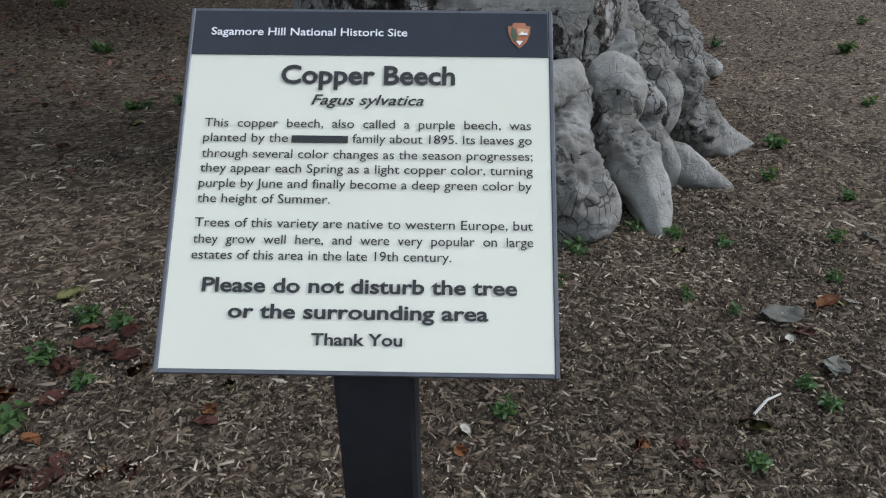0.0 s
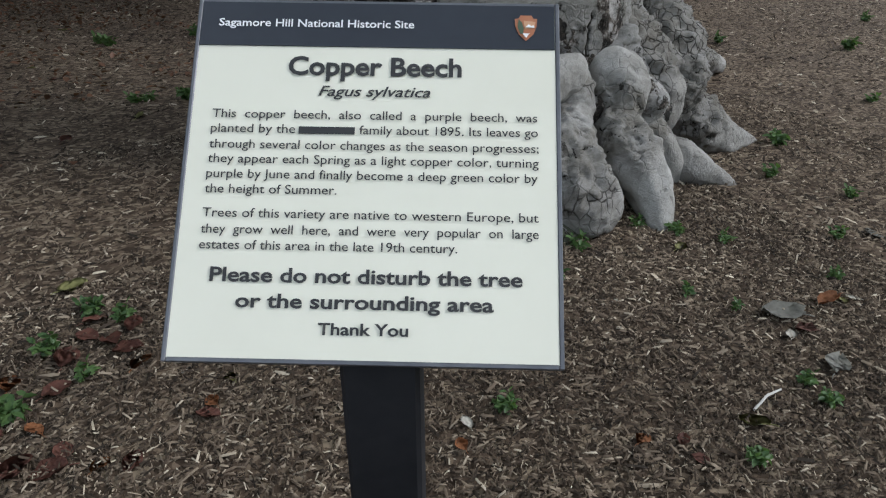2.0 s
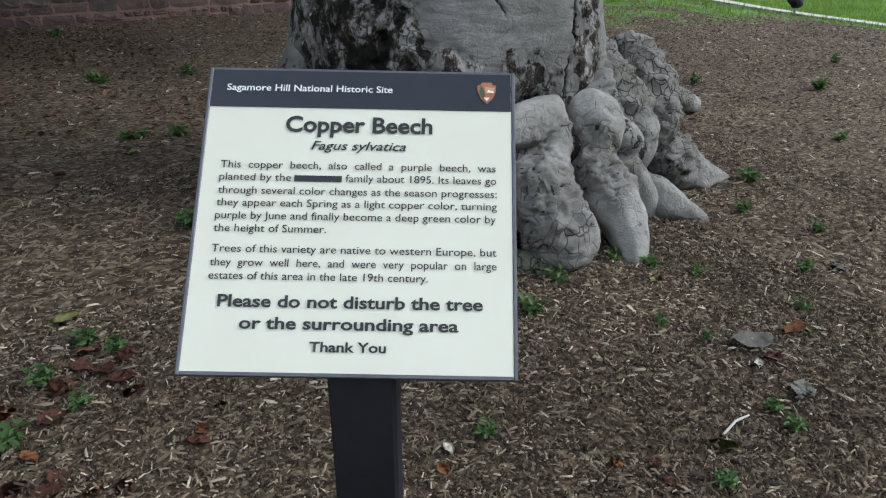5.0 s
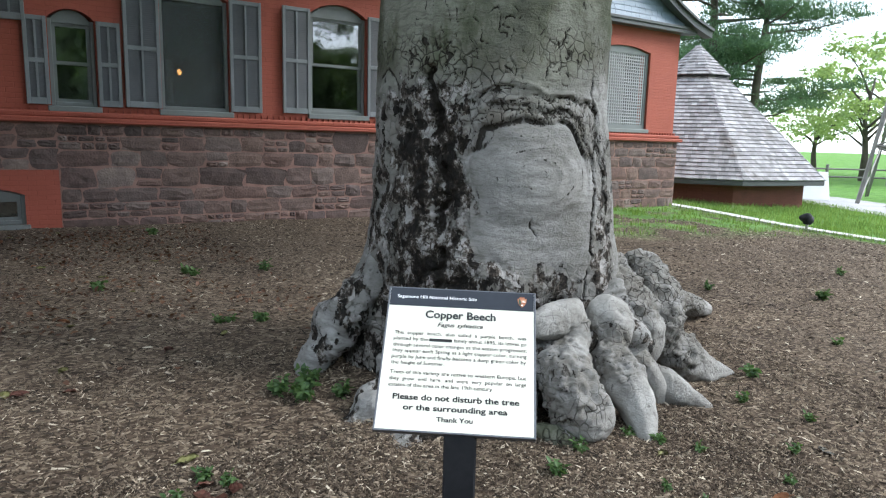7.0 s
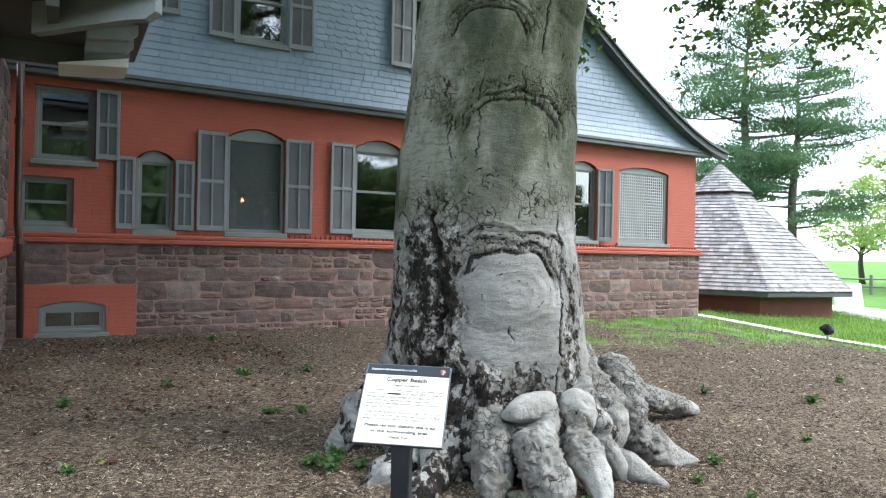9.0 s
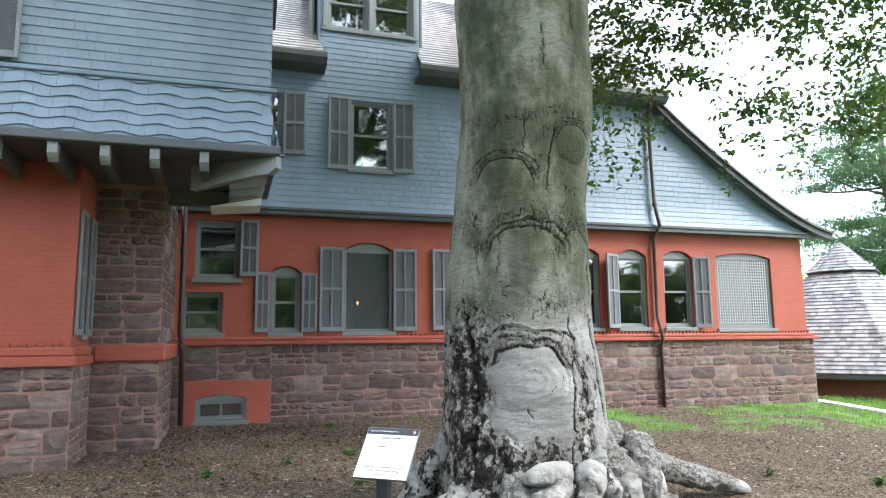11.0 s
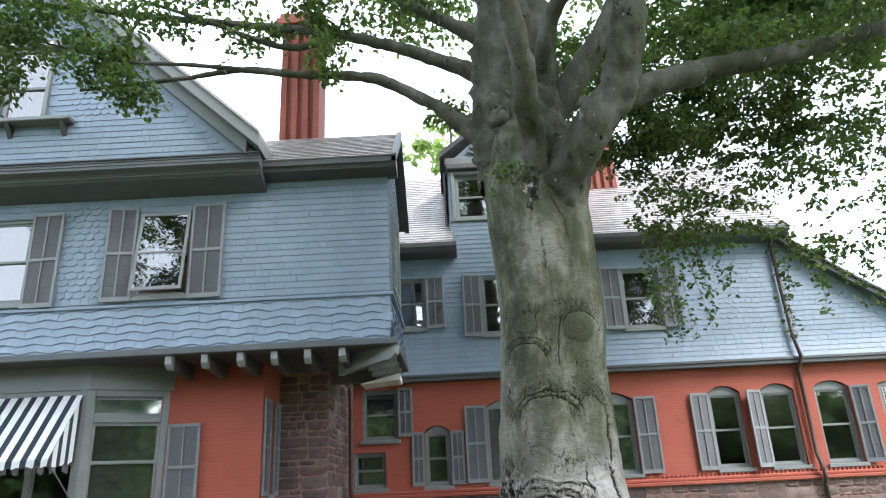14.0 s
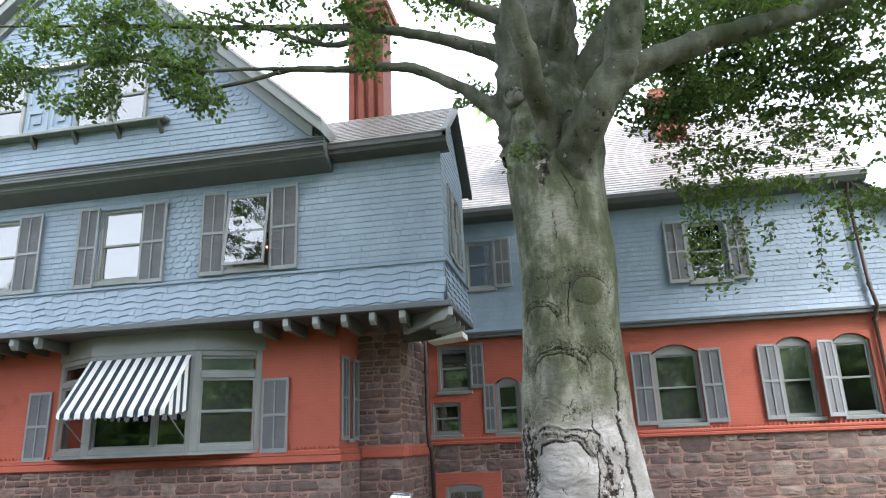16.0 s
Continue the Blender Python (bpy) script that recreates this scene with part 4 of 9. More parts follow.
for k in range(2):
    ox = -9.85 + 0.64 * k
    for a, b, c, d in ((0, 0.56, 1.30, 1.37), (0, 0.07, 0.72, 1.30), (0.49, 0.56, 0.85, 1.30), (0.18, 0.49, 0.85, 0.92), (0.18, 0.25, 0.98, 1.18), (0.25, 0.38, 1.11, 1.18),
                       (0, 0.56, 0.06, 0.13), (0.49, 0.56, 0.13, 0.66), (0, 0.07, 0.13, 0.55), (0.07, 0.38, 0.48, 0.55), (0.31, 0.38, 0.24, 0.42), (0.18, 0.31, 0.24, 0.31)):
        bm = bmesh.new()
        box(bm, ox + a, ox + b, GY - 0.045, GY - 0.011, 8.98 + 1.13 * c, 8.98 + 1.13 * d, 0.006)
        part("key_strip", bm, M_BLUE, e)

# ---- ground floor of the block ----
XC = -2.63      # its right corner under the jetty
bm = bmesh.new()
box(bm, -15.0, -9.2, LY, LY + 0.3, 1.76, 4.30)
box(bm, -4.40, XC, LY, LY + 0.3, 1.76, 4.30)
wall_with(bm, -9.2, -4.40, 1.76, 4.30, LY, LY + 0.3, [(-8.9, -4.7, 1.9, 3.8, 0.0)])
tagged(link("wall_block_brick", bm, M_BRICK), "red-painted brick ground floor under the jetty", "wall", kind="structure")
bm = bmesh.new()
box(bm, -15.0, XC + 0.09, LY - 0.12, LY + 0.1, 1.50, 1.64, 0.015)
box(bm, -15.0, XC + 0.05, LY - 0.07, LY + 0.1, 1.64, 1.76, 0.02)
box(bm, XC - 0.05, XC + 0.09, LY + 0.1, 8.05, 1.50, 1.64, 0.015)
box(bm, XC - 0.05, XC + 0.05, LY + 0.1, 8.05, 1.64, 1.76, 0.02)
box(bm, XC + 0.09, -1.53, 7.97, 8.3, 1.52, 1.78, 0.03)
box(bm, -1.66, -1.53, 8.3, WY - 0.1, 1.52, 1.78, 0.03)
x = -15
while x < XC - 0.03:
    box(bm, x, x + 0.05, LY - 0.04, LY - 0.001, 1.76, 1.82)
    x += 0.1
tagged(link("trim_block_shelf", bm, M_BRICK), "red-painted moulded brick ledge with dentils", "ledge", kind="structure")
bm = bmesh.new()
box(bm, -15.0, XC + 0.05, LY - 0.045, LY + 0.3, -0.8, 1.50)
box(bm, XC - 0.3, XC + 0.05, LY + 0.3, 8.03, -0.8, 1.50)
block_base = tagged(link("wall_block_base", bm, M_MORTAR), "brownstone rubble base under the brick", "wall", kind="structure")
bm = bmesh.new()
box(bm, -2.75, -1.62, 8.05, WY, -0.8, 4.29)
pier = tagged(link("wall_stone_pier", bm, M_MORTAR), "brownstone rubble pier with quoins under the jetty", "wall", kind="structure")
# window in the side wall, its shutters folded flat beside it
sm = pose(XC, 0, 0, 0, 0, 90)
bm = bmesh.new()
wall_with(bm, LY + 0.3, 8.05, 1.76, 4.30, 0, 0.3, [(7.36, 7.66, 1.95, 3.6, 0.0)])
bm.transform(sm)
tagged(link("wall_block_side", bm, M_BRICK), "red-painted brick side wall under the jetty", "wall", kind="structure")
window(7.36, 7.66, 1.95, 3.6, 0, depth=0.08, m=sm, room=0.05)
for c, d, h in ((6.94, 7.35, "r"), (7.67, 8.03, "l")):
    e = shutter(c, d, 1.92, 3.66, 0, 0, h)
    e.matrix_world = sm @ e.matrix_basis

# unseen wall added past the bay, for its left pane to reflect
bm = bmesh.new()
box(bm, -15.3, -15.0, 2.6, LY + 0.3, -0.8, 4.30)
tagged(link("wall_block_return", bm, M_BRICK), "red-painted brick wall returning from the block", "wall", kind="structure")

# canted bay window with a striped awning
bay = base("bay_window", "grey-painted canted bay window with transoms", "bay window")
corners = [(-9.30, LY), (-8.05, 6.25), (-5.60, 6.25), (-4.37, LY)]
for i, ((xa, ya), (xb, yb)) in enumerate(zip(corners, corners[1:])):
    ln = math.hypot(xb - xa, yb - ya)
    m = Matrix.Translation((xa, ya, 0)) @ pose(0, 0, 0, 0, 0, math.degrees(math.atan2(yb - ya, xb - xa)))
    bm = bmesh.new()
    p = 0.13
    for a, b, c, d in ((0, p, 1.80, 3.86), (ln - p, ln, 1.80, 3.86), (p, ln - p, 1.80, 1.92), (p, ln - p, 3.28, 3.40), (p, ln - p, 3.74, 3.86)):
        box(bm, a, b, 0, 0.14, c, d, 0.01)
    if i == 1:
        for q in (ln * 0.64,):
            box(bm, q - 0.035, q + 0.035, 0.02, 0.12, 1.92, 3.74, 0.01)
    bm.transform(m)
    part("bay_frame", bm, M_TRIM, bay)
    spans = [(p, ln * 0.64 - 0.035), (ln * 0.64 + 0.035, ln - p)] if i == 1 else [(p, ln - p)]
    for a, b in spans:
        bm = bmesh.new()
        for c, d, dy in ((1.92, 2.62, 0.07), (2.58, 3.28, 0.045)):
            box(bm, a, a + 0.05, dy, dy + 0.03, c, d)
            box(bm, b - 0.05, b, dy, dy + 0.03, c, d)
            box(bm, a + 0.05, b - 0.05, dy, dy + 0.03, c, c + 0.05)
            box(bm, a + 0.05, b - 0.05, dy, dy + 0.03, d - 0.05, d)
        box(bm, a, b, 0.06, 0.09, 3.40, 3.45)
        box(bm, a, b, 0.06, 0.09, 3.69, 3.74)
        bm.transform(m)
        part("sash", bm, M_TRIM, bay)
        bm = bmesh.new()
        box(bm, a + 0.05, b - 0.05, 0.085, 0.089, 1.97, 2.57)
        box(bm, a + 0.05, b - 0.05, 0.06, 0.064, 2.63, 3.23)
        box(bm, a, b, 0.072, 0.076, 3.45, 3.69)
        bm.transform(m)
        part("pane", bm, M_GLASS, bay).visible_shadow = False
        bm = bmesh.new()
        box(bm, a + 0.05, b - 0.05, 0.105, 0.107, 1.97, 3.23)
        bm.transform(m)
        part("insect_screen", bm, M_SCREEN, bay)
        bm = bmesh.new()
        k = 16
        for j in range(k):
            x0, x1 = a + (b - a) * j / k, a + (b - a) * (j + 1) / k
            v = [bm.verts.new(q) for q in ((x0, 0.082 + 0.012 * (j % 2), 3.42), (x1, 0.082 + 0.012 * ((j + 1) % 2), 3.42), (x1, 0.082 + 0.012 * ((j + 1) % 2), 3.74), (x0, 0.082 + 0.012 * (j % 2), 3.74))]
            bm.faces.new(v)
        bm.transform(m)
        part("transom_curtain", bm, M_LINEN, bay, "gathered white curtain")
bm = bmesh.new()
for za, zb, o in ((3.86, 4.285, 0.0), (1.74, 1.80, 0.06)):
    pts = [(-9.4, LY + 0.02), (-8.07, 6.23 - o), (-5.58, 6.23 - o), (-4.27, LY + 0.02)]
    f = [bm.verts.new((x, y, za)) for x, y in pts] + [bm.verts.new((x, y, zb)) for x, y in pts]
    bm.faces.new(f[:4][::-1])
    bm.faces.new(f[4:])
    for i in range(4):
        j = (i + 1) % 4
        bm.faces.new((f[i], f[j], f[4 + j], f[4 + i]))
part("bay_head", bm, M_TRIM, bay)
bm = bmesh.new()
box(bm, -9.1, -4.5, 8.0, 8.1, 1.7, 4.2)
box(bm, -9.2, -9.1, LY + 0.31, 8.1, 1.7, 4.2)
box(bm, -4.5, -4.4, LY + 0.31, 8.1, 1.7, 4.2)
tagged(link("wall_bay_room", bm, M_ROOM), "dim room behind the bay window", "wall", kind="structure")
shutter(-4.335, -3.725, 1.72, 3.24, LY - 0.02, -3, "l")
shutter(-9.98, -9.42, 1.72, 3.22, LY - 0.02, 3, "r")

M_STRIPE = bpy.data.materials.new("awning_stripe")
M_STRIPE.use_nodes = True
n, l = nodes_of(M_STRIPE)
n["Principled BSDF"].inputs["Roughness"].default_value = 0.9
tc = n.new("ShaderNodeTexCoord")
sx = n.new("ShaderNodeSeparateXYZ")
l.new(tc.outputs["Object"], sx.inputs[0])
md = n.new("ShaderNodeMath")
md.operation = "FRACT"
mu = n.new("ShaderNodeMath")
mu.operation = "MULTIPLY"
mu.inputs[1].default_value = 1 / 0.235
l.new(sx.outputs["X"], mu.inputs[0])
l.new(mu.outputs[0], md.inputs[0])
gt = n.new("ShaderNodeMath")
gt.operation = "GREATER_THAN"
gt.inputs[1].default_value = 0.45
l.new(md.outputs[0], gt.inputs[0])
mx = n.new("ShaderNodeMix")
mx.data_type = "RGBA"
l.new(gt.outputs[0], mx.inputs["Factor"])
mx.inputs["A"].default_value = (0.035, 0.055, 0.075, 1)
mx.inputs["B"].default_value = (0.88, 0.90, 0.90, 1)
nz = n.new("ShaderNodeTexNoise")
nz.inputs["Scale"].default_value = 3
m2 = n.new("ShaderNodeMix")
m2.data_type = "RGBA"
m2.blend_type = "MULTIPLY"
m2.inputs["Factor"].default_value = 0.12
l.new(mx.outputs["Result"], m2.inputs["A"])
l.new(nz.outputs["Color"], m2.inputs["B"])
l.new(m2.outputs["Result"], n["Principled BSDF"].inputs["Base Color"])
M_STRIPE_SIDE = M_STRIPE.copy()
M_STRIPE_SIDE.name = "awning_stripe_side"
for lk in list(M_STRIPE_SIDE.node_tree.links):
    if lk.from_socket.name == "X":
        to = lk.to_socket
        frm = lk.from_node.outputs["Y"]
        M_STRIPE_SIDE.node_tree.links.remove(lk)
        M_STRIPE_SIDE.node_tree.links.new(frm, to)
        break
awn = base("awning", "navy and white striped canvas awning over the bay window", "awning")
bm = bmesh.new()
k = 30
top = [(-8.06 + 2.40 * i / k, 6.2, 3.76) for i in range(k + 1)]
low = [(-8.06 + 2.40 * i / k, 5.4, 2.64 - 0.02 * math.sin(math.pi * i / k)) for i in range(k + 1)]
tv = [bm.verts.new(q) for q in top]
lv = [bm.verts.new(q) for q in low]
vv = [bm.verts.new((x, y - 0.01, z - 0.10 - 0.035 * abs(math.sin(i * math.pi / 2.0)))) for i, (x, y, z) in enumerate(low)]
for i in range(k):
    bm.faces.new((tv[i], tv[i + 1], lv[i + 1], lv[i]))
    bm.faces.new((lv[i], lv[i + 1], vv[i + 1], vv[i]))
bmesh.ops.solidify(bm, geom=bm.faces[:], thickness=0.006)
part("canopy", bm, M_STRIPE, awn)
for s, x in ((0, -8.06), (1, -5.66)):
    bm = bmesh.new()
    prism_x(bm, [(6.2, 3.75), (5.41, 2.62), (5.41, 2.50)] + [(5.41 + 0.77 * j / 8, 2.48 + 0.12 * j / 8 + (0.04 if j % 2 else 0.0)) for j in range(1, 9)], x - 0.004, x + 0.004)
    part("side_flap", bm, M_STRIPE_SIDE, awn)
    bm = bmesh.new()
    tube(bm, [(x + 0.02 * (1 - 2 * s), 5.42, 2.62), (x + 0.02 * (1 - 2 * s), 6.2, 2.05)], [0.012, 0.012], 6)
    part("arm", bm, M_TRIM, awn, "thin metal arm")

# ---- chimneys ----
def chimney(x0, x1, y0, y1, z0, z1, label):
    c = base("chimney", label, "chimney", "chimneys")
    bm = bmesh.new()
    box(bm, x0, x1, y0, y1, z0, z1)
    part("chimney_shaft", bm, M_CHIMNEY, c)
    k = 3
    w = (x1 - x0) / (2 * k)
    for i in range(k + 1):
        xa = x0 - 0.02 + i * (x1 - x0 - w + 0.04) / k
        bm = bmesh.new()
        box(bm, xa, xa + w, y0 - 0.09, y0 - 0.001, z0, z1 - 0.3, 0.01)
        part("rib", bm, M_CHIMNEY, c)
    for dz, o in ((0.0, 0.10), (0.18, 0.17), (0.36, 0.10)):
        bm = bmesh.new()
        box(bm, x0 - o, x1 + o, y0 - o - 0.05, y1 + o, z1 + dz - 0.3, z1 + dz - 0.12, 0.015)
        part("cap_course", bm, M_CHIMNEY, c)
    return c


chimney(-2.86, -1.97, 8.2, 9.0, 8.0, 13.1, "tall red-painted brick chimney with ribbed face")
chimney(5.2, 6.0, 12.4, 13.2, 9.5, 11.5, "red brick chimney rising behind the tree")

# ---- pipes and small fittings ----
def downpipe(pts, r, label):
    c = base("downpipe", label, "downpipe", "downpipes")
    bm = bmesh.new()
    tube(bm, pts, [r] * len(pts), 8)
    part("pipe", bm, M_PIPE, c, smooth=True)
    for q in pts[1:-1:2]:
        bm = bmesh.new()
        tube(bm, [(q[0], q[1], q[2] - 0.04), (q[0], q[1], q[2] + 0.04)], [r * 1.35] * 2, 8)
        part("collar", bm, M_PIPE, c)
    return c


downpipe([(9.06, UY - 0.35, 7.55), (9.09, UY - 0.10, 7.3), (9.12, UY - 0.10, 6.0), (9.14, UY - 0.12, 5.0), (9.16, UY - 0.26, 4.45), (9.16, WY - 0.08, 4.2),
          (9.16, WY - 0.08, 2.3), (9.17, WY - 0.2, 1.95), (9.18, WY - 0.22, 1.75), (9.19, WY - 0.12, 1.6), (9.2, WY - 0.12, 0.12)], 0.045,
         "rusty brown downpipe running down the wing's wall")
downpipe([(-1.45, 9.9, 4.35), (-1.45, 9.9, 3.5), (-1.45, 9.9, 2.0), (-1.42, 9.95, 1.75), (-1.42, 10.1, 1.6), (-1.40, 10.15, 0.3)], 0.05,
         "dark brown downpipe beside the stone pier")
bm = bmesh.new()
prism(bm, [(-0.95, 3.96), (-0.16, 4.03), (-0.16, 4.15), (-0.95, 3.98)], 7.9, 8.6)
tagged(link("roof_hood", bm, M_WHITE), "pale metal hood roof in the corner behind the jetty", "roof", kind="structure")

# lamp seen burning through the arched window
lamp = base("sconce", "small brass sconce lamp glowing inside the window", "lamp")
M_BULB = bpy.data.materials.new("warm_bulb")
n, l = nodes_of(M_BULB)
n["Principled BSDF"].inputs["Emission Color"].default_value = (1.0, 0.40, 0.13, 1)
n["Principled BSDF"].inputs["Emission Strength"].default_value = 22.0
M_CANDLE = M_BULB.copy()
M_CANDLE.name = "candle_bulb"
M_CANDLE.node_tree.nodes["Principled BSDF"].inputs["Emission Strength"].default_value = 4.0
M_BRASS = surf("brass", (0.35, 0.22, 0.08), (0.45, 0.3, 0.12), rough=0.35, scale=10, fine=60, bump=0.1, metal=0.9)
bm = bmesh.new()
bmesh.ops.create_icosphere(bm, subdivisions=2, radius=0.035)
bm.transform(pose(2.06, WY + 0.62, 2.62) @ Matrix.Diagonal((1, 1, 1.4, 1)))
part("bulb", bm, M_BULB, lamp, "glowing warm bulb", smooth=True)
bm = bmesh.new()
tube(bm, [(2.06, WY + 0.62, 2.56), (2.06, WY + 0.64, 2.50), (2.06, WY + 0.72, 2.48), (2.06, WY + 0.85, 2.50)], [0.02, 0.015, 0.012, 0.03], 8)
part("arm", bm, M_BRASS, lamp)
# stand-in for unidentified white pieces low in the window, given a lamp's form
small = base("table_lamp", "small white-shaded table lamp behind the window screen", "lamp")
bm = bmesh.new()
bmesh.ops.create_cone(bm, cap_ends=False, segments=20, radius1=0.085, radius2=0.05, depth=0.16)
bmesh.ops.solidify(bm, geom=bm.faces[:], thickness=0.003)
bm.transform(pose(2.46, WY + 0.42, 2.36))
part("shade", bm, M_LINEN, small, smooth=True)
bm = bmesh.new()
tube(bm, [(2.46, WY + 0.42, 2.06), (2.46, WY + 0.42, 2.09), (2.46, WY + 0.42, 2.12), (2.46, WY + 0.42, 2.36)], [0.06, 0.055, 0.014, 0.010], 10)
part("stand", bm, M_WHITE, small)
chand = base("chandelier", "small chandelier with warm bulbs behind the open sash", "lamp")
for k, (dx, dz) in enumerate(((-0.28, 0.0), (0.0, 0.03), (0.26, 0.0))):
    bm = bmesh.new()
    bmesh.ops.create_icosphere(bm, subdivisions=2, radius=0.022)
    bm.transform(pose(-4.55 + dx, BY + 0.68, 6.13 + dz))
    part("bulb", bm, M_CANDLE, chand, smooth=True)
bm = bmesh.new()
tube(bm, [(-4.83, BY + 0.68, 6.08), (-4.55, BY + 0.68, 6.04), (-4.29, BY + 0.68, 6.08)], [0.012, 0.02, 0.012], 8)
tube(bm, [(-4.55, BY + 0.68, 6.06), (-4.55, BY + 0.68, 7.3)], [0.01, 0.01], 6)
part("arms", bm, M_BRASS, chand)


# ---- the copper beech ----
def bark_material(name):
    """Grey beech bark: fine level lines, ragged dark crust where it rots, green algae higher up, black cracks and crackle."""
    m = bpy.data.materials.new(name)
    n, l = nodes_of(m)
    p = n["Principled BSDF"]
    p.inputs["Roughness"].default_value = 0.88
    p.inputs["Specular IOR Level"].default_value = 0.2
    pos = n.new("ShaderNodeNewGeometry").outputs["Position"]
    wn_ = n.new("ShaderNodeTexNoise")
    wn_.inputs["Scale"].default_value = 5.0
    wn_.inputs["Detail"].default_value = 4
    l.new(pos, wn_.inputs["Vector"])
    wv_ = n.new("ShaderNodeMixRGB")
    wv_.blend_type = "ADD"
    wv_.inputs["Fac"].default_value = 0.10
    l.new(pos, wv_.inputs[1])
    l.new(wn_.outputs["Color"], wv_.inputs[2])
    warped = wv_.outputs[0]

    def mapped(stretch, src):
        mp = n.new("ShaderNodeMapping")
        mp.inputs["Scale"].default_value = stretch
        l.new(src, mp.inputs["Vector"])
        return mp.outputs[0]

    def noi(scale, stretch, detail=5, rough=0.55, src=None):
        t = n.new("ShaderNodeTexNoise")
        t.inputs["Scale"].default_value = scale
        t.inputs["Detail"].default_value = detail
        t.inputs["Roughness"].default_value = rough
        l.new(mapped(stretch, src or pos), t.inputs["Vector"])
        return t.outputs["Fac"]

    def edges(scale, stretch):
        t = n.new("ShaderNodeTexVoronoi")
        t.feature = "DISTANCE_TO_EDGE"
        t.inputs["Scale"].default_value = scale
        l.new(mapped(stretch, warped), t.inputs["Vector"])
        return t.outputs["Distance"]

    def ramp(src, *stops):
        r = n.new("ShaderNodeValToRGB")
        e = r.color_ramp.elements
        e[0].position, e[0].color = stops[0][0], (*stops[0][1], 1)
        e[1].position, e[1].color = stops[-1][0], (*stops[-1][1], 1)
        for q, c in stops[1:-1]:
            e.new(q).color = (*c, 1)
        l.new(src, r.inputs[0])
        return r.outputs[0]

    def grey(v):
        return (v, v, v)

    def mix(f, a, b):
        x = n.new("ShaderNodeMix")
        x.data_type = "RGBA"
        l.new(f, x.inputs["Factor"])
        for k, q in (("A", a), ("B", b)):
            if isinstance(q, tuple):
                x.inputs[k].default_value = (*q, 1)
            else:
                l.new(q, x.inputs[k])
        return x.outputs["Result"]

    def attr(k):
        a = n.new("ShaderNodeAttribute")
        a.attribute_name = k
        return a.outputs["Fac"]

    def op(kind, a, b, clamp=False):
        x = n.new("ShaderNodeMath")
        x.operation = kind
        x.use_clamp = clamp
        for i, q in enumerate((a, b)):
            if isinstance(q, float):
                x.inputs[i].default_value = q
            else:
                l.new(q, x.inputs[i])
        return x.outputs[0]

    lines = noi(8.0, (1, 1, 6.0), 5, 0.6, warped)
    fine = noi(60, (1, 1, 1.5), 3)
    level = op("SUBTRACT", 0.42, op("MINIMUM", op("ADD", op("MULTIPLY", attr("pale"), 0.32), op("MULTIPLY", attr("crackle"), 0.35)), 0.40))
    c = ramp(noi(2.0, (1, 1, 1.4), 6, 0.6), (0.3, (0.130, 0.128, 0.120)), (0.5, (0.205, 0.203, 0.195)), (0.72, (0.310, 0.308, 0.300)))
    c = mix(op("MULTIPLY", ramp(lines, (0.40, grey(1.0)), (0.52, grey(0.0))), level), c, (0.115, 0.11, 0.10))
    c = mix(op("MULTIPLY", ramp(noi(3.4, (1, 1, 1), 8, 0.75), (0.50, grey(0.0)), (0.66, grey(1.0))), 0.55), c, (0.135, 0.13, 0.115))
    c = mix(op("MULTIPLY", ramp(noi(17, (1, 1, 2.2), 9, 0.78, warped), (0.50, grey(0.0)), (0.62, grey(1.0))), 0.38), c, (0.10, 0.095, 0.085))
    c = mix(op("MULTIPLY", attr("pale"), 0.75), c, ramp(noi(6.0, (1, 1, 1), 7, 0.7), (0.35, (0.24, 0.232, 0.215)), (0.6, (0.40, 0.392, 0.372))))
    c = mix(op("MULTIPLY", op("MULTIPLY", attr("crackle"), 0.75), ramp(noi(9.0, (1, 1, 1), 8, 0.7), (0.40, grey(1.0)), (0.62, grey(0.15)))), c, (0.105, 0.092, 0.074))
    # green algae
    ga = ramp(noi(2.3, (1, 1, 0.5), 8, 0.66), (0.38, (0.020, 0.028, 0.012)), (0.48, (0.058, 0.068, 0.036)), (0.60, (0.175, 0.180, 0.145)))
    ga = mix(op("MULTIPLY", ramp(lines, (0.40, grey(1.0)), (0.50, grey(0.0))), 0.4), ga, (0.05, 0.05, 0.035))
    c = mix(op("MULTIPLY", attr("algae"), 0.92, True), c, ga)
    # dark tone: rain stain and painted shade of flank and limbs
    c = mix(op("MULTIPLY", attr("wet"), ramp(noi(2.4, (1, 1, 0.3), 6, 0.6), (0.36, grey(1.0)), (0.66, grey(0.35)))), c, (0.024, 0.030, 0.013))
    # network of fine cracks, and short upright splits
    net = op("MULTIPLY", ramp(edges(19.0, (1, 1, 0.8)), (0.012, grey(1.0)), (0.065, grey(0.0))), ramp(noi(3.0, (1, 1, 1), 3), (0.40, grey(0.0)), (0.52, grey(1.0))))
    net = op("MULTIPLY", net, op("MULTIPLY", attr("crackle"), 0.85))
    split = op("MULTIPLY", ramp(noi(24, (1, 1, 0.22), 3, 0.5, warped), (0.655, grey(0.0)), (0.70, grey(1.0))), ramp(noi(2.6, (1, 1, 1), 3), (0.44, grey(0.0)), (0.56, grey(1.0))))
    split = op("MULTIPLY", split, op("ADD", op("MULTIPLY", attr("crackle"), 0.5), 0.35))
    # ragged crust, black with brown and pale flakes
    vt = n.new("ShaderNodeTexVoronoi")
    vt.inputs["Scale"].default_value = 17.0
    vt.inputs["Randomness"].default_value = 1.0
    jit = n.new("ShaderNodeTexNoise")
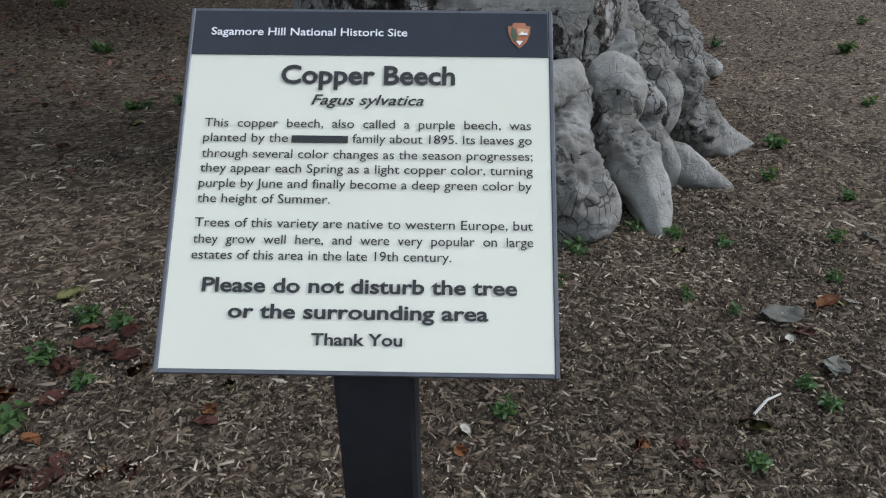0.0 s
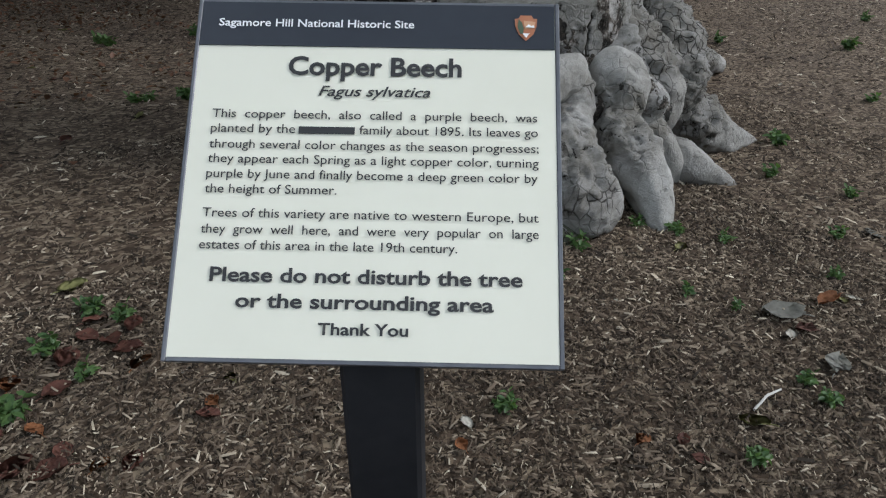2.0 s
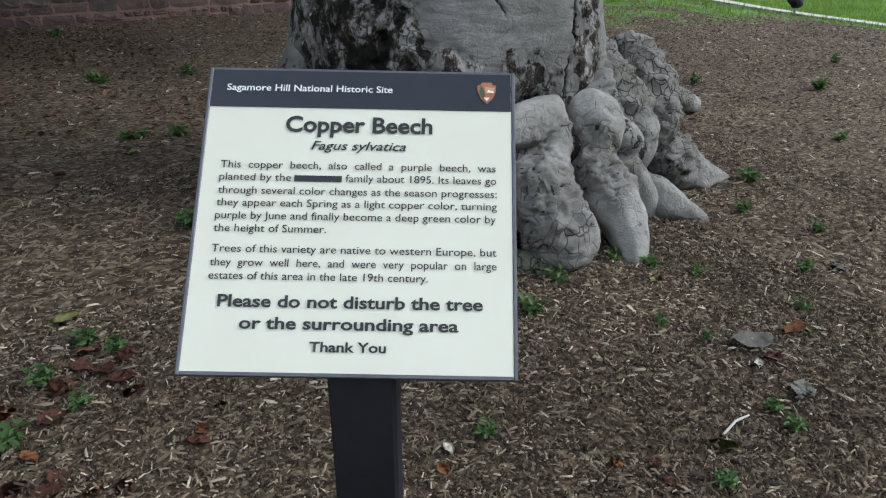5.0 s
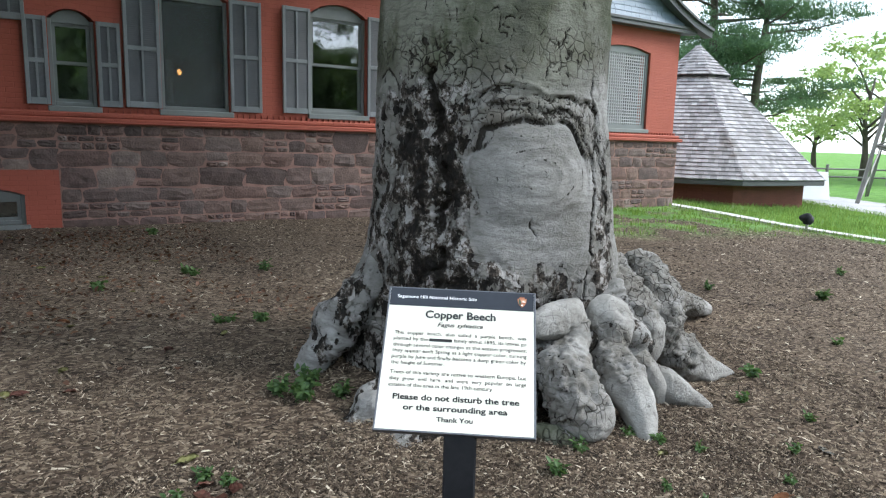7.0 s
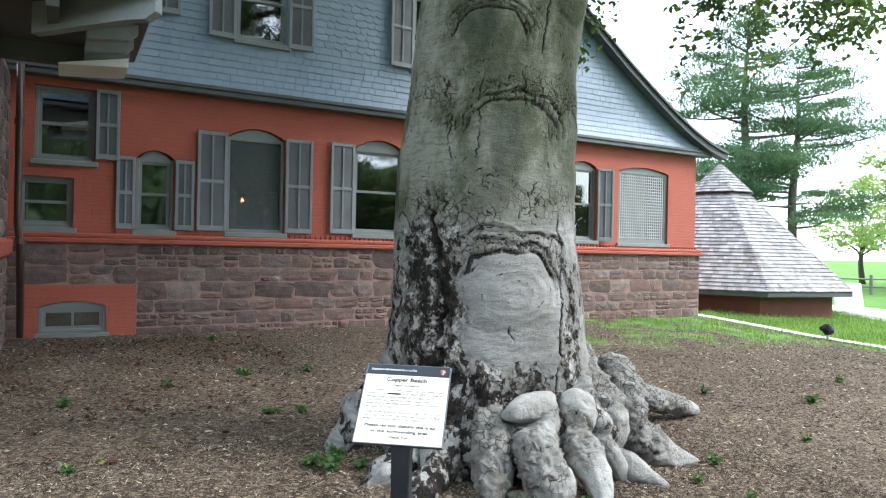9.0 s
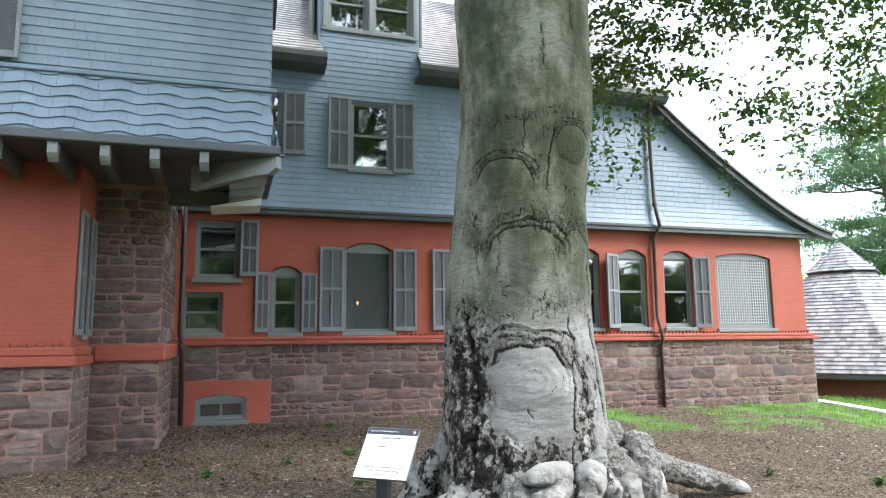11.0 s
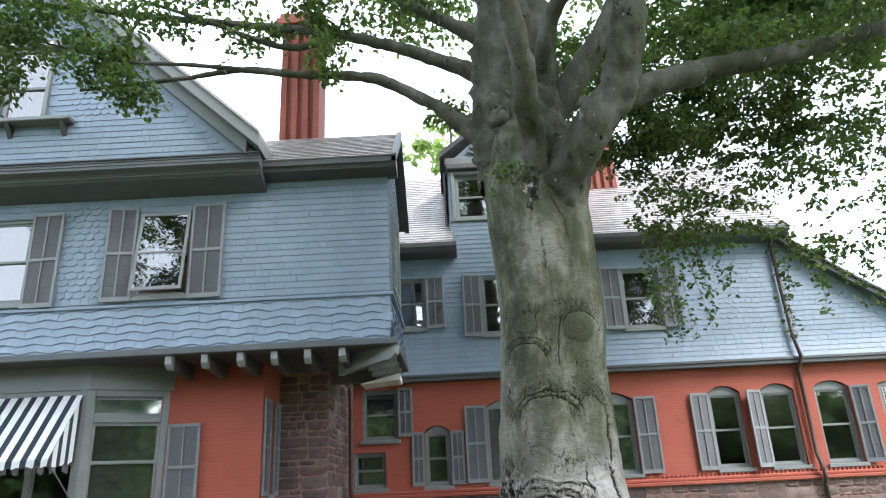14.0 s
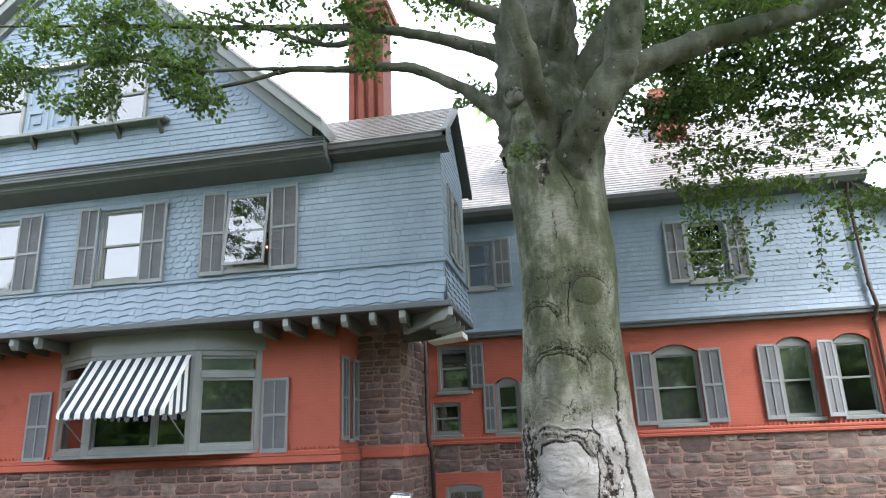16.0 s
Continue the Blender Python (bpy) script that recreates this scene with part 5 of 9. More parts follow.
    jit.inputs["Scale"].default_value = 26.0
    jit.inputs["Detail"].default_value = 5
    l.new(pos, jit.inputs["Vector"])
    jv = n.new("ShaderNodeMixRGB")
    jv.blend_type = "ADD"
    jv.inputs["Fac"].default_value = 0.075
    l.new(mapped((1, 1, 0.65), warped), jv.inputs[1])
    l.new(jit.outputs["Color"], jv.inputs[2])
    l.new(jv.outputs[0], vt.inputs["Vector"])
    sep = n.new("ShaderNodeSeparateColor")
    l.new(vt.outputs["Color"], sep.inputs[0])
    cell = op("SUBTRACT", sep.outputs[0], 0.5)
    cell2 = op("SUBTRACT", sep.outputs[1], 0.5)
    cm = ramp(op("ADD", op("ADD", attr("crust"), op("MULTIPLY", cell, 0.55)), op("MULTIPLY", op("SUBTRACT", noi(8.0, (1, 1, 0.7), 9, 0.74), 0.5), 1.8)), (0.50, grey(0.0)), (0.56, grey(1.0)))
    cr = ramp(op("ADD", noi(10, (1, 1, 0.8), 9, 0.75), op("MULTIPLY", cell2, 0.16)), (0.43, (0.010, 0.009, 0.008)), (0.505, (0.032, 0.026, 0.021)), (0.545, (0.13, 0.115, 0.10)), (0.59, (0.30, 0.29, 0.28)))
    c = mix(cm, c, cr)
    dark = op("MAXIMUM", op("MAXIMUM", net, split), ramp(op("ADD", attr("crack"), op("MULTIPLY", op("SUBTRACT", noi(38, (1, 1, 0.45), 6, 0.7), 0.5), 2.2)), (0.43, grey(0.0)), (0.60, grey(1.0))))
    c = mix(op("MULTIPLY", dark, 0.93), c, (0.018, 0.015, 0.012))
    l.new(c, p.inputs["Base Color"])
    rough_crust = op("MULTIPLY", op("ADD", noi(18, (1, 1, 0.8), 6, 0.7), 0.4), op("MULTIPLY", cm, 1.6))
    hsum = op("ADD", op("MULTIPLY", lines, level), op("ADD", op("ADD", op("MULTIPLY", fine, 0.30), op("MULTIPLY", noi(24, (1, 1, 1.3), 7, 0.72), 0.55)), rough_crust))
    hsum = op("SUBTRACT", hsum, op("MULTIPLY", dark, 0.7))
    hsum = op("ADD", hsum, op("MULTIPLY", op("MULTIPLY", cell2, cm), 1.2))
    b = n.new("ShaderNodeBump")
    b.inputs["Strength"].default_value = 1.0
    b.inputs["Distance"].default_value = 0.014
    l.new(hsum, b.inputs["Height"])
    l.new(b.outputs[0], p.inputs["Normal"])
    return m


M_BARK = bark_material("beech_bark")


def lerp_at(z, table):
    for (z0, *a), (z1, *b) in zip(table, table[1:]):
        if z <= z1:
            u = max(0.0, (z - z0) / (z1 - z0))
            return [p + (q - p) * u for p, q in zip(a, b)]
    return list(table[-1][1:])


def sstep(a, b, x):
    t = max(0.0, min(1.0, (x - a) / (b - a)))
    return t * t * (3 - 2 * t)


TRUNK = ((-0.1, 2.27, 2.96, 0.94), (0.4, 2.26, 2.95, 0.88), (0.8, 2.245, 2.944, 0.84), (1.2, 2.228, 2.945, 0.80), (1.8, 2.19, 2.925, 0.75), (2.5, 2.183, 2.916, 0.715), (3.2, 2.205, 2.867, 0.675),
         (4.0, 2.235, 2.74, 0.67), (4.8, 2.21, 2.685, 0.665), (5.4, 2.19, 2.68, 0.69), (5.8, 2.19, 2.69, 0.73), (6.2, 2.13, 2.70, 0.72), (6.6, 2.05, 2.72, 0.66), (7.0, 2.0, 2.74, 0.58))
# healed scars: angle, height, half width, half height, swelling, how many brow folds lie over it
SCARS = ((-107, 1.46, 0.34, 0.29, 0.04, 3), (-129, 3.28, 0.30, 0.19, 0.025, 2), (-66, 3.64, 0.30, 0.19, 0.03, 2), (-108, 2.56, 0.40, 0.27, 0.016, 2),
         (-62, 2.58, 0.22, 0.22, 0.02, 2), (178, 1.74, 0.13, 0.30, 0.03, 1), (-72, 4.45, 0.10, 0.07, 0.012, 1))
CREASES = ((-128, 3.0, -129, 2.4, 0.012, 0.8), (-72, 2.05, -84, 0.72, 0.025, 1.2), (-152, 2.12, -146, 0.72, 0.07, 2.6),
           (-82, 5.3, -70, 4.75, 0.015, 0.9), (-101, 4.75, -97, 4.35, 0.014, 0.9), (-42, 2.6, -46, 0.9, 0.04, 2.4), (-116, 3.9, -112, 3.45, 0.012, 0.8), (-147, 2.9, -143, 2.35, 0.012, 0.8),
           (-95, 2.25, -104, 1.98, 0.014, 0.8), (-112, 1.22, -110, 1.05, 0.012, 0.7), (-73, 1.75, -66, 1.1, 0.02, 1.0), (-90, 3.75, -93, 3.2, 0.02, 1.0), (-104, 3.05, -102, 2.8, 0.012, 0.7))


def bark_at(a, z):
    """Relief, crust, algae, crack and crackle of the trunk's surface at an angle (degrees) and a height."""
    ar = radians(a)
    q = Vector((math.cos(ar) * 0.75, math.sin(ar) * 0.75, z))
    n1, n2, n3 = noise.noise(q * 1.1), noise.noise(q * 2.6 + Vector((7, 1, 3))), noise.noise(q * 7.0 + Vector((4, 4, 4)))
    rough = noise.noise(q * 16)
    d = 0.030 * n1 + 0.010 * noise.noise(Vector((q.x * 2, q.y * 2, q.z * 5))) + 0.004 * noise.noise(Vector((q.x * 5, q.y * 5, q.z * 16 + n2 * 3)))
    crack = 0.0
    face = 0.0
    crackle = 0.12
    for sa, sz, hw, hh, up, folds in SCARS:
        ds = ((a - sa + 180) % 360 - 180) * 0.0131 / hw
        dz = (z - sz) / hh
        if ds * ds + dz * dz > 9:
            continue
        rr = math.hypot(ds, dz) * (1 + 0.24 * n2 + 0.10 * n3 + 0.03 * rough)
        if rr < 1.0:
            swirl = math.sin(rr * 24 + 7 * n2 + 2.4 * n3)
            d += up * (1 - rr * rr) + (0.0035 if up > 0.035 else 0.0015) * swirl * (0.3 + 0.7 * abs(n3))
            crack = max(crack, (0.44 if up > 0.035 else 0.12) * sstep(0.80, 0.97, swirl) * sstep(-0.25, 0.2, n3 + 0.4 * rough))
            face = max(face, sstep(1.0, 0.7, rr))
        top = sstep(-0.35, 0.45, dz + 0.35 * n3)
        for k in range(folds + 1):
            rk = 1.02 + (0.15 + 0.05 * math.sin(sa + 3 * k)) * k
            g = (rr - rk) / (0.042 if k else (0.060 if up > 0.035 else 0.046))
            if abs(g) < 3:
                live = sstep(-0.15 + 0.06 * k, 0.25, noise.noise(Vector((ds * 2.2 + k * 5.1, dz * 2.2, sa))) + (0.45 if k == 0 else 0.14))
                amt = math.exp(-g * g) * top * live
                d -= (0.012 if k else 0.015) * amt * (1.0 if up > 0.035 else 0.45)
                crack = max(crack, amt * (0.72 + 0.5 * noise.noise(Vector((ds * 7, dz * 7, sa))) if k == 0 else 0.55 + 0.5 * noise.noise(Vector((ds * 6, dz * 6, k)))))
            if 0 < rr - rk < 0.17:
                d += (0.009 if up > 0.035 else 0.003) * math.sin((rr - rk) / 0.17 * math.pi) * top
        if folds > 1 and 1.0 < rr < 2.0 and dz > -0.2:
            hw1 = noise.noise(Vector((rr * 9.0 + n3 + 0.5 * rough, ds * 2.4 + 0.3 * rough, sa + 0.7)))
            hw2 = noise.noise(Vector((rr * 4.0 + rough, ds * 11.0 + 0.8 * n3, sa + 4.1)))
            fade = sstep(2.0, 1.35, rr) * top
            hv = max(sstep(0.06, 0.015, abs(hw1)), sstep(0.07, 0.02, abs(hw2)) * sstep(-0.1, 0.25, n3 + n2)) * fade
            crack = max(crack, 0.95 * hv)
            d -= 0.007 * hv
        if folds > 1:
            crackle = max(crackle, top * sstep(0.95, 1.1, rr) * sstep(1.35 + 0.2 * folds, 1.1, rr) * (0.5 if dz < 0.3 else 1.0))
    for bz, w in ((2.88, 0.13), (2.06, 0.12), (3.9, 0.07)):
        k = math.exp(-((z - bz - 0.05 * math.sin(a * 0.06) - 0.05 * n2) / w) ** 2) * (1 - face)
        crackle = max(crackle, k)
        jag = 0.5 * rough
        w1 = noise.noise(Vector((q.x * 11 + n2 + jag, q.y * 11 - jag, q.z * 5 + n3)))
        w2 = noise.noise(Vector((q.x * 22 + n3 + jag, q.y * 22 + jag, q.z * 8)))
        v2 = max(sstep(0.075, 0.02, abs(w1)) * sstep(-0.05, 0.2, n2 + 0.4 * n3), sstep(0.06, 0.02, abs(w2)) * sstep(0.0, 0.25, n3 + 0.2)) * min(1.0, 1.4 * k) * sstep(-0.25, 0.15, noise.noise(q * 13 + Vector((3, 8, 2))))
        crack = max(crack, v2)
        d -= 0.008 * v2
    w3 = noise.noise(Vector((q.x * 17 + n2 + 0.6 * rough, q.y * 17, q.z * 7 + 20 + 0.5 * rough)))
    v3 = sstep(0.055, 0.015, abs(w3)) * sstep(-0.2, 0.1, noise.noise(q * 15)) * sstep(0.05, 0.3, noise.noise(q * 4.2 + Vector((11, 2, 5)))) * sstep(1.2, 1.7, z) * sstep(4.6, 3.2, z) * (1 - face)
    crack = max(crack, 0.9 * v3)
    d -= 0.006 * v3
    for a0, z0, a1, z1, dep, wid in CREASES:
        if min(z0, z1) - 0.1 < z < max(z0, z1) + 0.1:
            u = (z - z0) / (z1 - z0)
            ca = a0 + (a1 - a0) * u + (4.5 + wid) * noise.noise(Vector((z * 3.3, a0, 0))) + 1.8 * noise.noise(Vector((z * 15, a0, 3))) + 1.3 * noise.noise(Vector((z * 42, a0, 6)))
            g = ((a - ca + 180) % 360 - 180) / ((wid if wid > 1.5 else 0.6 * wid) * (0.75 + 0.5 * abs(noise.noise(Vector((z * 9, a0, 8))))))
            if abs(g) < 3:
                k = math.exp(-g * g) * sstep(-0.08, 0.08, u) * sstep(1.08, 0.92, u) * sstep(-0.45, 0.1, noise.noise(Vector((z * 7, a0, 12))) + (0.15 if wid > 1.5 else 0.0))
                d -= dep * k
                crack = max(crack, min(1.0, k * 1.2))
    # rotten, crusted bark low on one side
    lim = -133 + 40 * sstep(1.5, 0.5, z) + 18 * n2 + 10 * n3
    aa = a if a < 60 else a - 360
    ru = sstep(lim + 9, lim - 9, aa) * sstep(-212, -196, aa) * sstep(2.25, 1.75, z + 0.25 * n2)
    crust = ru * (0.50 + 0.16 * sstep(1.9, 0.8, z) + 0.42 * math.exp(-((aa + 150) / 14) ** 2))
    st = math.exp(-((aa + 60 + 14 * sstep(1.9, 0.7, z)) / 11) ** 2) * sstep(2.1, 1.2, z) * 0.72
    st = max(st, sstep(1.0, 0.70, z + 0.12 * n2) * 0.62)
    crust = max(crust, st)
    if crust > 0.02:
        d += crust * (0.030 * n3 + 0.016 * rough + 0.012 * noise.noise(q * 30) + 0.008)
        crackle = max(crackle, crust)
    # gnarled fork with a dark, sunken hollow
    if z > 4.9:
        fk = sstep(4.9, 5.9, z)
        d += fk * (0.09 * noise.noise(q * 2.1 + Vector((2, 9, 1))) + 0.035 * noise.noise(q * 5.0))
        crust = max(crust, 0.75 * math.exp(-((aa + 104) / 11) ** 2 - ((z - 5.45) / 0.28) ** 2))
        crust = max(crust, 0.22 * fk * sstep(0.0, 0.4, n2 + 0.3 * n3))
        d -= 0.06 * math.exp(-((aa + 104) / 7) ** 2 - ((z - 5.45) / 0.22) ** 2)
    # the foot recedes under a ragged overhanging lip of bark
    d -= 0.07 * sstep(0.80, 0.58, z + 0.16 * n2 + 0.07 * n3 + 0.05 * math.sin(aa * 0.11)) * sstep(-150, -128, aa) * sstep(-20, -45, aa)
    d += 0.0025 * rough
    al = sstep(1.75, 2.6, z + 0.45 * n1 + 0.25 * n2)
    # dark streak down from the fork: rain stain plus the flank's painted shade
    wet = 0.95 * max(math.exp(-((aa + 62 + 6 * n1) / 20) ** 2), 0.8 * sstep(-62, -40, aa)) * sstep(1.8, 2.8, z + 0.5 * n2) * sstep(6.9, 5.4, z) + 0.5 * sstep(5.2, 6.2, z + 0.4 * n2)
    return d, min(1.0, crust), al, crack, crackle, min(1.0, wet), face * sstep(2.2, 1.7, z)


def attach(me, name, values):
    lay = me.attributes.new(name, "FLOAT", "POINT")
    lay.data.foreach_set("value", values)


tree = base("copper_beech", "huge copper beech with grey cracked bark and bulging surface roots", "tree")
ANG = [-205 + 190 * i / 470 for i in range(471)] + [-15 + 170 * i / 56 for i in range(1, 56)]
NT = len(ANG)
HEIGHTS = [-0.05 + 4.25 * j / 600 for j in range(600)] + [4.2 + 2.75 * j / 150 for j in range(151)]
NZ = len(HEIGHTS) - 1
vs, fs, at_crust, at_algae, at_crack, at_crackle, at_shade_stain, at_pale = [], [], [], [], [], [], [], []
for j in range(NZ + 1):
    z = HEIGHTS[j]
    cx, cy, r = lerp_at(z, TRUNK)
    lob = sstep(1.3, 0.1, z)
    for a in ANG:
        d, cru, al, ck, net, wet, pallor = bark_at(a, z)
        at_pale.append(0.2 * pallor)
        at_shade_stain.append(wet)
        at_crackle.append(net)
        ar = radians(a)
        rr = r + d + 0.10 * lob * math.sin(ar * 5 + 0.7)
        vs.append((cx + rr * math.cos(ar), cy + rr * math.sin(ar), z))
        at_crust.append(cru)
        at_algae.append(al)
        at_crack.append(ck)
for j in range(NZ):
    for i in range(NT):
        k = (i + 1) % NT
        fs.append((j * NT + i, j * NT + k, (j + 1) * NT + k, (j + 1) * NT + i))
trunk = raw("trunk", vs, fs, M_BARK, tree, True)
attach(trunk.data, "crust", at_crust)
attach(trunk.data, "algae", at_algae)
attach(trunk.data, "crack", at_crack)
attach(trunk.data, "crackle", at_crackle)
attach(trunk.data, "wet", at_shade_stain)
attach(trunk.data, "pale", at_pale)


def smooth_path(pts, n):
    """Catmull-Rom through (x, y, z, r) control points."""
    out = []
    P = [pts[0]] + list(pts) + [pts[-1]]
    for i in range(1, len(P) - 2):
        for k in range(n):
            t = k / n
            out.append([0.5 * (2 * b + (c - a) * t + (2 * a - 5 * b + 4 * c - d) * t * t + (3 * b - a - 3 * c + d) * t ** 3) for a, b, c, d in zip(P[i - 1], P[i], P[i + 1], P[i + 2])])
    out.append(list(pts[-1]))
    return out


def limb(name, pts, nr, step, label="", algae=0.0, crust=0.0, lump=0.10, wrinkle=0.02, flat=1.0, seed=0.0, crackle=0.1, pallor=0.0, wet=0.0, rough_from=0.0, rough_to=0.0):
    """A bulging, wrinkled limb or root along control points."""
    path = smooth_path(pts, step)
    vs, fs, cr, al, ck, pale, net = [], [], [], [], [], [], []
    s_prev = None
    run = 0.0
    wide = max(2, step // 2)
    for i, (x, y, z, r) in enumerate(path):
        p = Vector((x, y, z))
        a, b = Vector(path[max(i - 1, 0)][:3]), Vector(path[min(i + 1, len(path) - 1)][:3])
        d = (b - a).normalized()
        if i:
            run += (p - Vector(path[i - 1][:3])).length
        if s_prev is None:
            s = d.cross(Vector((0.1, 0.05, 1))).normalized()
        else:
            s = (s_prev - d * s_prev.dot(d)).normalized()
        s_prev = s
        u = s.cross(d)
        around = [path[q][3] for q in range(max(0, i - wide), min(len(path), i + wide + 1))]
        neck = max(0.0, min(1.0, 7.0 * (sum(around) / len(around) / max(r, 1e-4) - 1.0))) if 0.03 < r and i < len(path) - step else 0.0
        for k in range(nr):
            an = 2 * math.pi * k / nr
            w = math.cos(an) * s + math.sin(an) * u
            q = p + r * w
            qs = q + Vector((seed, seed * 0.7, 0))
            ring = noise.noise(Vector((run * 13 + seed, 0.4 * math.sin(an), 1.0)))
            dd = lump * r * (noise.noise(qs * 5.0) + 0.75 * noise.noise(qs * 8.5)) + wrinkle * r * 0.8 * noise.noise(qs * 16)
            dark = 0.0
            if pallor:
                # pale root: smooth swellings, paler on their upper sides, fissured necks between them
                patch = sstep(-0.12, 0.22, noise.noise(qs * 3.6 + Vector((5, 1, 2))) + 0.5 * noise.noise(qs * 8))
                along = i / (len(path) - 1) + 0.10 * noise.noise(qs * 6 + Vector((2, 7, 3)))
                rough = max(sstep(rough_from - 0.05, rough_from + 0.05, along) * sstep(rough_to + 0.06, rough_to - 0.06, along), 0.35 * patch, 0.7 * neck)
                warp = 0.35 * noise.noise(qs * 9)
                fis = max(sstep(0.055, 0.012, abs(noise.noise(qs * 15 + Vector((warp, 3, warp))))), 0.8 * sstep(0.065, 0.015, abs(noise.noise(qs * 29 + Vector((1, warp, 9))))))
                fis *= rough * sstep(-0.2, 0.15, noise.noise(qs * 6 + Vector((8, 8, 1))))
                dd += r * (0.16 * rough * noise.noise(qs * 19) + 0.08 * rough * noise.noise(qs * 37) - 0.13 * fis) + 0.14 * r * noise.noise(Vector((an * 1.3 + seed, run * 2.5, 4.0)))
                dark = 0.62 * fis
                pale.append(pallor * (1 - 0.9 * rough) * sstep(-0.6, 0.3, w.z + 0.3))
                net.append(0.15 + 0.75 * rough)
            else:
                dd += lump * r * 0.25 * ring + wrinkle * r * noise.noise(Vector((run * 34 + seed, an * 0.8, 1.0)))
                pale.append(0.0)
                net.append(crackle)
            o = p + (r + dd) * Vector((w.x, w.y, w.z * flat))
            vs.append(o[:])
            cr.append(0.0 if pallor > 0.5 else crust * (0.75 + 0.8 * noise.noise(qs * 4)) + 0.30 * neck)
            al.append(algae * (0.75 + 0.5 * noise.noise(qs * 2)))
            ck.append(max(dark, min(1.0, max(0.0, min(1.0, 1.6 * (-ring - 0.25))) * (0.7 if lump > 0.25 else 0.25) * (0.0 if pallor else 1.0) + 0.45 * neck * max(0.0, noise.noise(qs * 22) + 0.35))))
    m = len(path)
    for i in range(m - 1):
        for k in range(nr):
            k2 = (k + 1) % nr
            fs.append((i * nr + k, i * nr + k2, (i + 1) * nr + k2, (i + 1) * nr + k))
    fs.append(tuple(range((m - 1) * nr, m * nr)))
    ob = raw(name, vs, fs, M_BARK, tree, True)
    attach(ob.data, "crust", cr)
    attach(ob.data, "algae", [max(0.0, min(1.0, v)) for v in al])
    attach(ob.data, "crack", ck)
    attach(ob.data, "crackle", net)
    attach(ob.data, "pale", pale)
    attach(ob.data, "wet", [wet] * len(vs))
    if label:
        ob["label"] = label
    return ob


